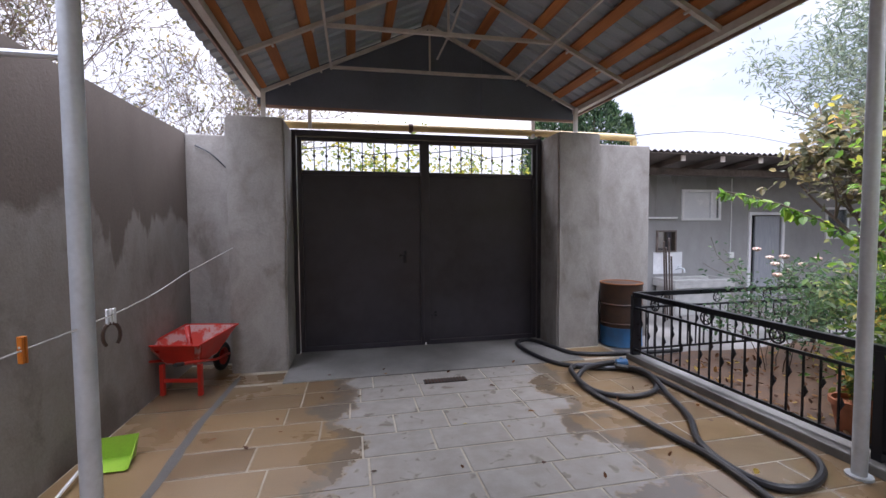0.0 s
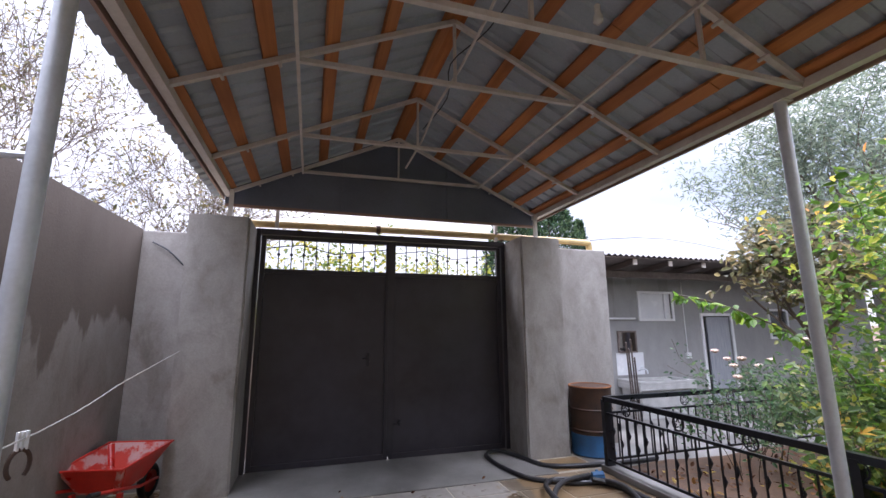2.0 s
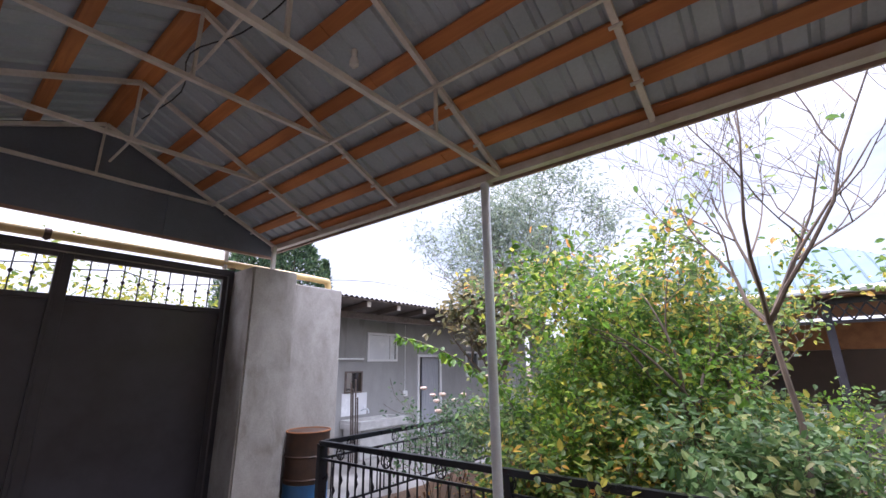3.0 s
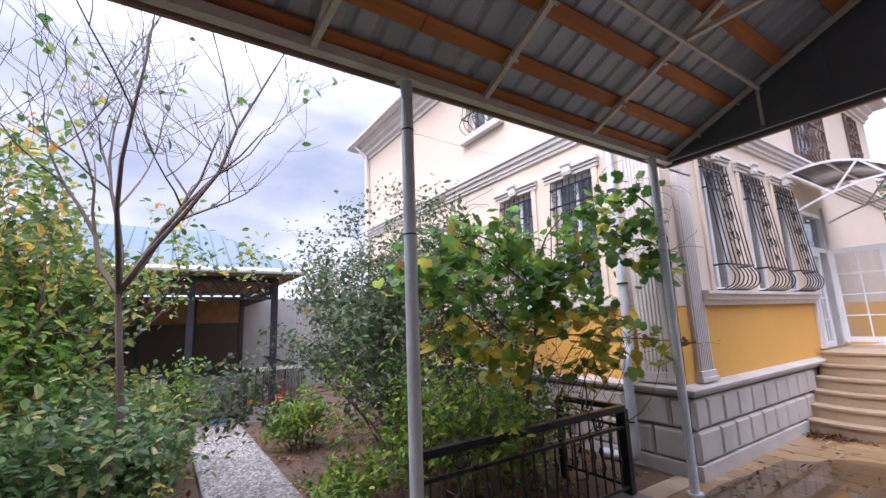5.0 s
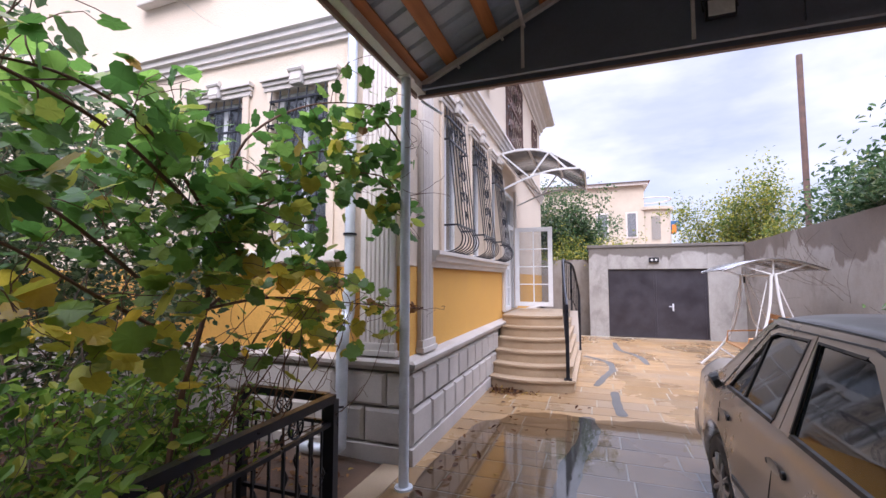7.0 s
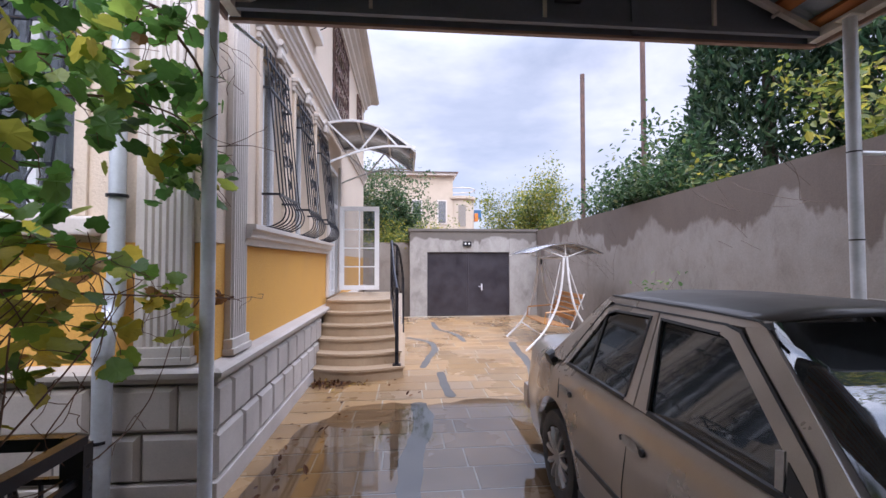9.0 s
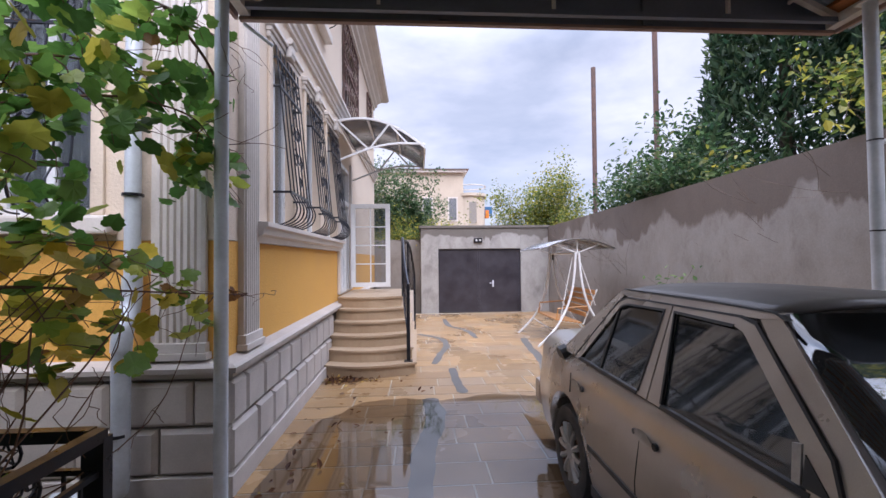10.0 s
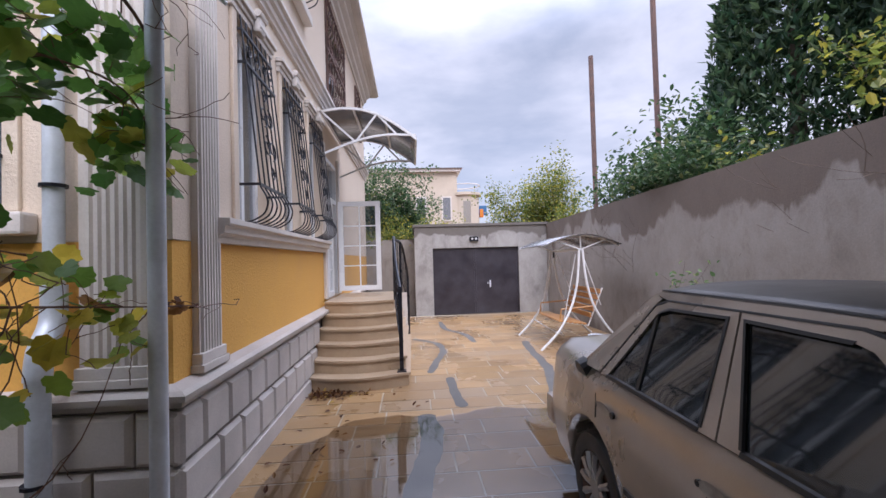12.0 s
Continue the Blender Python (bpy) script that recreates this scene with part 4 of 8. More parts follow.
FRONT_LOW = [(-6.40, -5.66), (-7.62, -6.88), (-8.84, -8.10)]
SIDE_LOW = [(4.48, 5.20), (5.63, 6.35)]
DOOR_Y = (-10.30, -9.12)
UP_FRONT = [(-11.5, -9.55), (-14.35, -13.4), (-7.9, -7.1)]
UP_SIDE = [(6.33, 7.17)]
Z_WIN = (1.98, 3.74)


def house_walls():
    low_f = [(a, b, Z_WIN[0], Z_WIN[1]) for a, b in FRONT_LOW] + [(DOOR_Y[0], DOOR_Y[1], 1.8, 3.45)]
    up_f = [(a, b, 4.5 if b - a > 1.5 else 5.1, 6.35) for a, b in UP_FRONT]
    structure("wall_house_front", swap_to_front(wall_with_holes(HYB, HY - 0.22, 1.80, 6.95, HX, HX + 0.22, low_f + up_f)), M_CREAM, "cream textured house front", "wall")
    structure("wall_house_front_base", swap_to_front(wall_with_holes(HYB, HY - 0.22, 0.93, 1.796, HX, HX + 0.22, [(DOOR_Y[0], DOOR_Y[1], 1.04, 1.796)])), M_YELLOW, "ochre textured lower house front", "wall")
    low_s = [(a, b, Z_WIN[0], Z_WIN[1]) for a, b in SIDE_LOW]
    up_s = [(a, b, 5.3, 6.5) for a, b in UP_SIDE]
    structure("wall_house_side", wall_with_holes(HX, HXB, 1.80, 6.95, HY - 0.22, HY, low_s + up_s), M_CREAM, "cream textured house side", "wall")
    structure("wall_house_side_base", wall_with_holes(HX, HXB, 0.93, 1.796, HY - 0.22, HY, []), M_YELLOW, "ochre textured lower house side", "wall")
    structure("wall_house_back", boxes((HXB - 0.22, HYB, 0.0, HXB, HY - 0.22, 6.95), (HX + 0.22, HYB, 0.0, HXB - 0.22, HYB + 0.22, 6.95)), M_CREAM, "cream rear walls of the house", "wall")
    # slabs and inner walls carry the rooms' shade in their colour
    structure("house_upper_floor", boxes((HX + 0.23, HYB + 0.23, 4.0, HXB - 0.23, HY - 0.23, 4.15)), M_DARKIN, "house ceiling coloured near-black to imitate unlit rooms", "ceiling")
    structure("house_ground_floor", boxes((HX + 0.23, HYB + 0.23, 0.95, HXB - 0.23, HY - 0.23, 1.03)), M_DARKIN, "house floor coloured near-black to imitate unlit rooms", "floor")
    structure("wall_house_inner", boxes((HX + 2.6, HYB + 0.3, 1.04, HX + 2.75, HY - 2.8, 3.99), (HX + 2.76, HY - 2.95, 1.04, HXB - 0.3, HY - 2.8, 3.99)), M_DARKIN, "added inner walls coloured near-black to imitate unlit rooms", "wall")


house_walls()


def moulding(name, profile, mat, z, label, far_f=HYB, far_s=HXB):
    """A stepped cornice round the corner: profile of (out, up) points above z."""
    for front in (True, False):
        bm = bmesh.new()
        n = len(profile)
        rings = []
        for far in (False, True):
            ring = []
            for o, u in profile:
                if front:
                    p = (HX - o, far_f if far else HY + o, z + u)
                else:
                    p = (far_s if far else HX - o, HY + o, z + u)
                ring.append(bm.verts.new(p))
            rings.append(ring)
        for i in range(n):
            bm.faces.new((rings[0][i], rings[0][(i + 1) % n], rings[1][(i + 1) % n], rings[1][i]))
        bm.faces.new(rings[0])
        bm.faces.new(list(reversed(rings[1])))
        structure(name, bm, mat, label, "trim")


moulding("trim_floor_band", [(0.0, 0.0), (0.035, 0.0), (0.035, 0.045), (0.06, 0.055), (0.06, 0.115), (0.10, 0.135), (0.10, 0.19), (0.135, 0.205), (0.135, 0.25), (0.0, 0.27)], M_WHITE, 4.17, "white stepped stucco band between the storeys")
moulding("trim_eave_cornice", [(0.0, 0.0), (0.04, 0.0), (0.05, 0.07), (0.12, 0.11), (0.13, 0.19), (0.22, 0.24), (0.23, 0.33), (0.30, 0.36), (0.30, 0.40), (0.0, 0.40)], M_WHITE, 6.55, "white stepped stucco eave cornice")
moulding("trim_plinth_ledge", [(0.0, 0.0), (0.095, 0.0), (0.10, 0.03), (0.13, 0.04), (0.135, 0.075), (0.10, 0.095), (0.0, 0.115)], M_PLINTH, 0.83, "grey moulded stone ledge on the plinth")


def house_roof():
    r = thing("house_roof", "low hipped roof with white gutters over the house", "roof", "", "structure")
    bm = bmesh.new()
    x0, x1, y0, y1 = HX - 0.42, HXB + 0.4, HYB - 0.4, HY + 0.42
    cx = (x0 + x1) / 2
    b = [bm.verts.new(p) for p in ((x0, y0, 7.03), (x1, y0, 7.03), (x1, y1, 7.03), (x0, y1, 7.03))]
    t = [bm.verts.new(p) for p in ((cx, y0 + 4.2, 8.6), (cx, y1 - 4.2, 8.6))]
    for f in ((b[0], b[1], t[0]), (b[1], b[2], t[1], t[0]), (b[2], b[3], t[1]), (b[3], b[0], t[0], t[1])):
        bm.faces.new(f)
    part("hip_roof", bm, M_REDROOF, r)
    part("soffit", boxes((x0, y0, 6.95, x1, y1, 7.025)), M_WHITE, r)
    for a, c in (((x0, y0, 7.03), (x0, y1, 7.03)), ((x0, y1, 7.03), (x1, y1, 7.03))):
        bm = bmesh.new()
        tube(bm, [a, c], 0.06, 10)
        part("gutter", bm, M_WHITE, r, "", True)


house_roof()


def plinth():
    """Rusticated stone facing: two courses of bevelled blocks on both faces."""
    structure("plinth_core", boxes((HX - 0.03, HYB, -0.15, HX + 0.2, HY + 0.03, 0.83), (HX + 0.2, HY - 0.2, -0.15, HXB, HY + 0.03, 0.83)), M_JOINT, "dark recessed joints of the plinth", "wall")
    face = tagged(new("plinth_facing"), "pale grey rusticated stone plinth blocks", "wall", "", "structure")
    shared = {}

    def block(front, a, b, z0, z1):
        key = (front, round(b - a, 3), round(z1 - z0, 3))
        if key not in shared:
            bm = bmesh.new()
            w, h = b - a, z1 - z0
            t = 0.06
            e = 0.028
            p = [(0, 0), (w, 0), (w, h), (0, h)]
            q = [(e, e), (w - e, e), (w - e, h - e), (e, h - e)]
            def at(u, o, z):
                return (-o, u, z) if front else (u, o, z)
            back = [bm.verts.new(at(u, 0, z)) for u, z in p]
            mid = [bm.verts.new(at(u, t * 0.45, z)) for u, z in p]
            top = [bm.verts.new(at(u, t, z)) for u, z in q]
            bm.faces.new(top)
            for i in range(4):
                bm.faces.new((back[i], back[(i + 1) % 4], mid[(i + 1) % 4], mid[i]))
                bm.faces.new((mid[i], mid[(i + 1) % 4], top[(i + 1) % 4], top[i]))
            bm.faces.new(list(reversed(back)))
            bmesh.ops.recalc_face_normals(bm, faces=bm.faces)
            me = bpy.data.meshes.new("stone_block")
            bm.to_mesh(me)
            bm.free()
            me.materials.append(M_PLINTH)
            shared[key] = me
        ob = new("stone_block", shared[key])
        ob.location = (HX - 0.03, a, z0) if front else (a, HY + 0.03, z0)
        ob.parent = face

    for front in (True, False):
        for c, (z0, z1) in enumerate(((0.16, 0.475), (0.495, 0.80))):
            s = HY + 0.09 if front else HX - 0.09
            lens = [0.50, 0.385, 0.385] if c == 0 else [0.27, 0.385, 0.385]
            k, pos, end = 0, s, (-7.9 if front else 9.0)
            while (pos > end) if front else (pos < end):
                w = lens[0] if k == 0 else 0.37
                if not front and k:
                    w = 0.56
                if front:
                    block(True, pos - w, pos - 0.015, z0, z1)
                    pos -= w
                else:
                    block(False, pos + 0.015, pos + w, z0, z1)
                    pos += w
                k += 1
    structure("plinth_foot", boxes((HX - 0.10, -7.75, -0.1, HX - 0.03, HY + 0.10, 0.15), (HX - 0.03, HY + 0.03, -0.1, HXB, HY + 0.10, 0.15), bevel=0.008), M_PLINTH, "smooth grey stone foot course of the plinth", "trim")


plinth()


def pilaster(front, a, b, z0, z1):
    g = thing("pilaster", "white fluted stucco pilaster on the house corner", "pilaster", "corner pilasters", "structure")
    n = 7
    w = b - a
    prof = [(0.0, 0.0), (0.0, 0.045)]
    for i in range(n):
        u0 = 0.02 + (w - 0.04) * i / n
        u1 = 0.02 + (w - 0.04) * (i + 1) / n
        prof += [(u0 + 0.004, 0.055), (u0 + (u1 - u0) * 0.55, 0.055), (u0 + (u1 - u0) * 0.66, 0.036), (u1 - 0.006, 0.036)]
    prof += [(w, 0.045), (w, 0.0)]
    out = [((HX - o, a + u) if front else (a + u, HY + o)) for u, o in prof]
    part("fluted_shaft", prism(bmesh.new(), out, "z", z0 + 0.12, z1 - 0.1), M_WHITE, g)
    for k, (za, zb, o, e) in enumerate(((z0, z0 + 0.05, 0.085, 0.03), (z0 + 0.05, z0 + 0.12, 0.07, 0.015), (z1 - 0.1, z1 - 0.04, 0.07, 0.015), (z1 - 0.04, z1, 0.09, 0.03))):
        bm = boxes((HX - o, a - e, za, HX, b + e, zb), bevel=0.006) if front else boxes((a - e, HY, za, b + e, HY + o, zb), bevel=0.006)
        part("base_mould" if k < 2 else "cap_mould", bm, M_WHITE, g)


pilaster(True, -5.26, -4.94, 0.95, 4.16)
pilaster(False, 3.68, 4.05, 0.95, 4.16)
structure("corner_quoin", boxes((HX - 0.012, HY - 0.14, 1.80, HX, HY + 0.012, 4.17), (HX, HY, 1.80, HX + 0.16, HY + 0.012, 4.17)), M_CREAM, "plain cream corner strip", "trim")


def wall_frame(front, centre):
    """Maps (across, out, up) on a house face to the world."""
    if front:
        return lambda u, o, z: (HX - o, centre + u, z)
    return lambda u, o, z: (centre + u, HY + o, z)


def fbox(bm, f, u0, o0, z0, u1, o1, z1, bevel=0.0):
    a, b = f(u0, o0, z0), f(u1, o1, z1)
    return box(bm, min(a[0], b[0]), min(a[1], b[1]), min(a[2], b[2]), max(a[0], b[0]), max(a[1], b[1]), max(a[2], b[2]), bevel)


def window(front, a, b, z0, z1, sill=True, belly=True, keystone=True):
    c, w = (a + b) / 2, (b - a)
    f = wall_frame(front, c)
    h = w / 2
    g = thing("house_window", "white-framed house window with dark iron belly grille", "window", "house windows", "structure")
    # stucco surround
    for u0, u1, za, zb in ((-h - 0.09, -h, z0, z1 + 0.06), (h, h + 0.09, z0, z1 + 0.06)):
        part("jamb", fbox(bmesh.new(), f, u0, 0.001, za, u1, 0.03, zb, 0.008), M_CREAM, g, "plain cream jamb")
    for za, zb, o in ((z1 + 0.0, z1 + 0.055, 0.04), (z1 + 0.056, z1 + 0.10, 0.06), (z1 + 0.101, z1 + 0.15, 0.085)):
        part("head_mould", fbox(bmesh.new(), f, -h - 0.10 - o * 0.5, 0.001, za + 0.001, h + 0.10 + o * 0.5, o, zb, 0.008), M_WHITE, g)
    if keystone:
        bm = fbox(bmesh.new(), f, -0.075, 0.05, z1 + 0.0, 0.075, 0.115, z1 + 0.16, 0.02)
        tube(bm, [f(-0.09, 0.10, z1 + 0.165), f(0.09, 0.10, z1 + 0.165)], 0.035, 8)
        tube(bm, [f(-0.07, 0.10, z1 + 0.05), f(0.07, 0.10, z1 + 0.05)], 0.024, 8)
        part("keystone", bm, M_WHITE, g)
    # reveals, frame and glass
    fr = bmesh.new()
    for u0, u1, za, zb in ((-h, -h + 0.06, z0, z1), (h - 0.06, h, z0, z1), (-h + 0.06, h - 0.06, z0, z0 + 0.06), (-h + 0.06, h - 0.06, z1 - 0.06, z1), (-0.03, 0.03, z0 + 0.06, z1 - 0.06)):
        fbox(fr, f, u0, -0.15, za, u1, -0.09, zb)
    part("window_frame", fr, M_PVC, g)
    for u0, u1 in ((-h + 0.06, -0.03), (0.03, h - 0.06)):
        part("pane", fbox(bmesh.new(), f, u0, -0.125, z0 + 0.06, u1, -0.115, z1 - 0.06), M_GLASS, g)
    # curtain folds behind the glass
    bm = bmesh.new()
    n = 60
    top = [bm.verts.new(f(-h + 2 * h * i / n, -0.24 + 0.025 * math.sin(i * 1.3), z1)) for i in range(n + 1)]
    bot = [bm.verts.new(f(-h + 2 * h * i / n, -0.24 + 0.03 * math.sin(i * 1.3 + 0.3), z0)) for i in range(n + 1)]
    for i in range(n):
        bm.faces.new((top[i], top[i + 1], bot[i + 1], bot[i]))
    part("curtain", bm, M_CURTAIN, g, "pale pleated curtain", True)
    if sill:
        part("window_sill", fbox(bmesh.new(), f, -h - 0.18, 0.0, z0 - 0.14, h + 0.18, 0.12, z0 - 0.01, 0.02), M_WHITE, g)
    # iron grille
    gr = tagged(new("grille"), "black wrought-iron bellied grille")
    gr.parent = g

    def out_at(z):
        if not belly:
            return 0.06
        t = (z1 - z) / (z1 - z0)
        return 0.05 + 0.17 * t

    nb = 7
    zb = z0 + 0.30
    for i in range(nb):
        u = -h + 0.01 + (2 * h - 0.02) * i / (nb - 1)
        ln = [f(u, 0.05, z1 - 0.02), f(u, out_at(zb), zb)]
        if belly:
            o = out_at(zb)
            ln += [f(u, o + 0.045, zb - 0.08), f(u, o + 0.055, zb - 0.15), f(u, o + 0.02, zb - 0.23), f(u, o - 0.08, zb - 0.285), f(u, 0.02, zb - 0.29)]
            ln = ln[:1] + [Vector(q) for q in spline(ln[1:], 4)]
        else:
            ln += [f(u, 0.06, z0 + 0.03)]
        part("bar", tubes([ln], 0.008, 5), M_IRON, gr)
    for z in (z1 - 0.14, z1 - 0.42, zb + 0.02):
        part("cross_bar", tubes([[f(-h, 0.0, z), f(-h, out_at(z), z), f(h, out_at(z), z), f(h, 0.0, z)]], 0.011, 5, True), M_IRON, gr)
    # scrolls between the bars
    def scroll(uc, zc, r, turn):
        pts = []
        for k in range(22):
            t = k / 21
            ang = turn * (t * 4.2 * math.pi / 1.6) + (math.pi / 2 if turn > 0 else -math.pi / 2)
            rr = r * (1 - 0.8 * t)
            z = zc + rr * math.sin(ang)
            pts.append(f(uc + rr * math.cos(ang), out_at(z) + 0.006, z))
        return pts
    zm = (z0 + z1) / 2 - 0.05
    for uc, zc, r, t in ((-0.07, zm + 0.16, 0.1, 1), (0.07, zm + 0.16, 0.1, -1), (-0.07, zm - 0.12, 0.1, -1), (0.07, zm - 0.12, 0.1, 1), (0.0, zm - 0.36, 0.06, 1), (0.0, zm + 0.38, 0.06, -1)):
        part("scroll", tubes([scroll(uc, zc, r, t)], 0.007, 5), M_IRON, gr)
    for i in range(4):
        uc = -h + 2 * h * (i + 0.5) / 4
        part("scroll", tubes([scroll(uc, z1 - 0.28, 0.075, 1 if i % 2 else -1)], 0.006, 5), M_IRON, gr)
    return g


for a, b in FRONT_LOW:
    window(True, a, b, *Z_WIN, sill=False)
for a, b in SIDE_LOW:
    window(False, a, b, *Z_WIN, sill=True)
window(False, *UP_SIDE[0], 5.3, 6.5, True, True, False)
window(True, *UP_FRONT[2], 5.1, 6.35, True, True, False)
bm = bmesh.new()
prism(bm, [(HX, 1.80), (HX - 0.05, 1.80), (HX - 0.06, 1.85), (HX - 0.10, 1.87), (HX - 0.105, 1.92), (HX - 0.14, 1.935), (HX - 0.14, 1.975), (HX, 1.98)], "y", -9.02, -5.20)
structure("trim_long_sill", bm, M_WHITE, "long white moulded sill under three windows", "sill")


def tall_grille(a, b, z0, z1):
    """Upper-floor opening closed by an ornate rust-brown iron screen."""
    f = wall_frame(True, (a + b) / 2)
    h = (b - a) / 2
    g = thing("balcony_screen", "tall ornate brown iron screen over an upper opening", "screen", "upper screens", "structure")
    part("screen_frame", tubes([[f(-h, 0.03, z0), f(h, 0.03, z0), f(h, 0.03, z1), f(-h, 0.03, z1), f(-h, 0.03, z0)], [f(-h, 0.03, (z0 + z1) / 2), f(h, 0.03, (z0 + z1) / 2)]], 0.02, 4, True), M_POLE, g)
    n = max(4, int(h * 10))
    for i in range(n):
        u = -h + 2 * h * (i + 0.5) / n
        pts = [f(u + 0.05 * math.sin(k * 1.25 + i), 0.03 + 0.02 * math.cos(k), z0 + (z1 - z0) * k / 24) for k in range(25)]
        part("twisted_bar", tubes([pts], 0.013, 5), M_POLE, g)
    rr = random.Random(int(h * 100))
    lv = bmesh.new()
    for k in range(int(90 * h)):
        u, z = rr.uniform(-h, h), rr.uniform(z0, z1)
        tube(lv, [f(u, 0.05, z), f(u + rr.uniform(-0.06, 0.06), 0.055, z + rr.uniform(-0.08, 0.08))], [0.004, 0.02], 4)
    part("iron_leaves", lv, M_POLE, g)
    part("pane", fbox(bmesh.new(), f, -h, -0.12, z0, h, -0.11, z1), M_GLASS, g)


tall_grille(*UP_FRONT[0], 4.5, 6.35)
tall_grille(*UP_FRONT[1], 5.1, 6.35)


def entrance():
    f = wall_frame(True, (DOOR_Y[0] + DOOR_Y[1]) / 2)
    h = (DOOR_Y[1] - DOOR_Y[0]) / 2
    g = thing("entrance_door", "white glazed entrance door, one leaf standing open outward", "door", "", "structure")
    fr = bmesh.new()
    for u0, u1, za, zb in ((-h, -h + 0.07, 1.05, 3.45), (h - 0.07, h, 1.05, 3.45), (-h + 0.07, h - 0.07, 3.38, 3.45), (-h + 0.07, h - 0.07, 2.72, 2.80)):
        fbox(fr, f, u0, -0.12, za, u1, 0.0, zb)
    part("door_frame", fr, M_PVC, g)
    part("fanlight", fbox(bmesh.new(), f, -h + 0.07, -0.07, 2.80, h - 0.07, -0.06, 3.38), M_GLASS, g)

    def leaf(name, o, x_axis, y_axis, w, z0, z1):
        fl = bmesh.new()
        ox, oy = o
        def P(u, t, z):
            return (ox + x_axis[0] * u + y_axis[0] * t, oy + x_axis[1] * u + y_axis[1] * t, z)
        def B(u0, u1, za, zb, t0=0.0, t1=0.05):
            vs = [fl.verts.new(P(u, t, z)) for z in (za, zb) for t in (t0, t1) for u in (u0, u1)]
            for q in ((0, 1, 3, 2), (4, 6, 7, 5), (0, 4, 5, 1), (2, 3, 7, 6), (0, 2, 6, 4), (1, 5, 7, 3)):
                fl.faces.new([vs[i] for i in q])
        s = 0.085
        B(0, s, z0, z1)
        B(w - s, w, z0, z1)
        B(s, w - s, z0, z0 + s)
        B(s, w - s, z1 - s, z1)
        for k in range(1, 4):
            z = z0 + s + (z1 - z0 - 2 * s) * k / 4
            B(s, w - s, z - 0.01, z + 0.01, 0.015, 0.035)
        B(w / 2 - 0.01, w / 2 + 0.01, z0 + s, z1 - s, 0.014, 0.036)
        lf = part(name, fl, M_PVC, g)
        gl = bmesh.new()
        vs = [gl.verts.new(P(u, 0.025, z)) for u, z in ((s, z0 + s), (w - s, z0 + s), (w - s, z1 - s), (s, z1 - s))]
        gl.faces.new(vs)
        part("pane", gl, M_GLASS, lf)

    leaf("open_leaf", (3.46, -9.93), (-0.999, 0.03), (0.03, 0.999), 0.76, 1.12, 2.74)
    leaf("closed_leaf", (3.52, -9.20), (0.0, -1.0), (1.0, 0.0), 0.5, 1.06, 2.70)
    part("threshold", fbox(bmesh.new(), f, -h, -0.2, 1.035, h, 0.04, 1.06), M_STONE, g)
    part("hall_dark", fbox(bmesh.new(), f, -h - 0.2, -1.6, 1.05, h + 0.2, -1.5, 3.6), M_CURTAIN, g, "dim hall inside the door")
    # door surround
    part("door_surround", fbox(fbox(bmesh.new(), f, h, 0.001, 1.05, h + 0.12, 0.05, 3.6, 0.01), f, -h - 0.12, 0.001, 1.05, -h, 0.05, 3.6, 0.01), M_WHITE, g)


entrance()


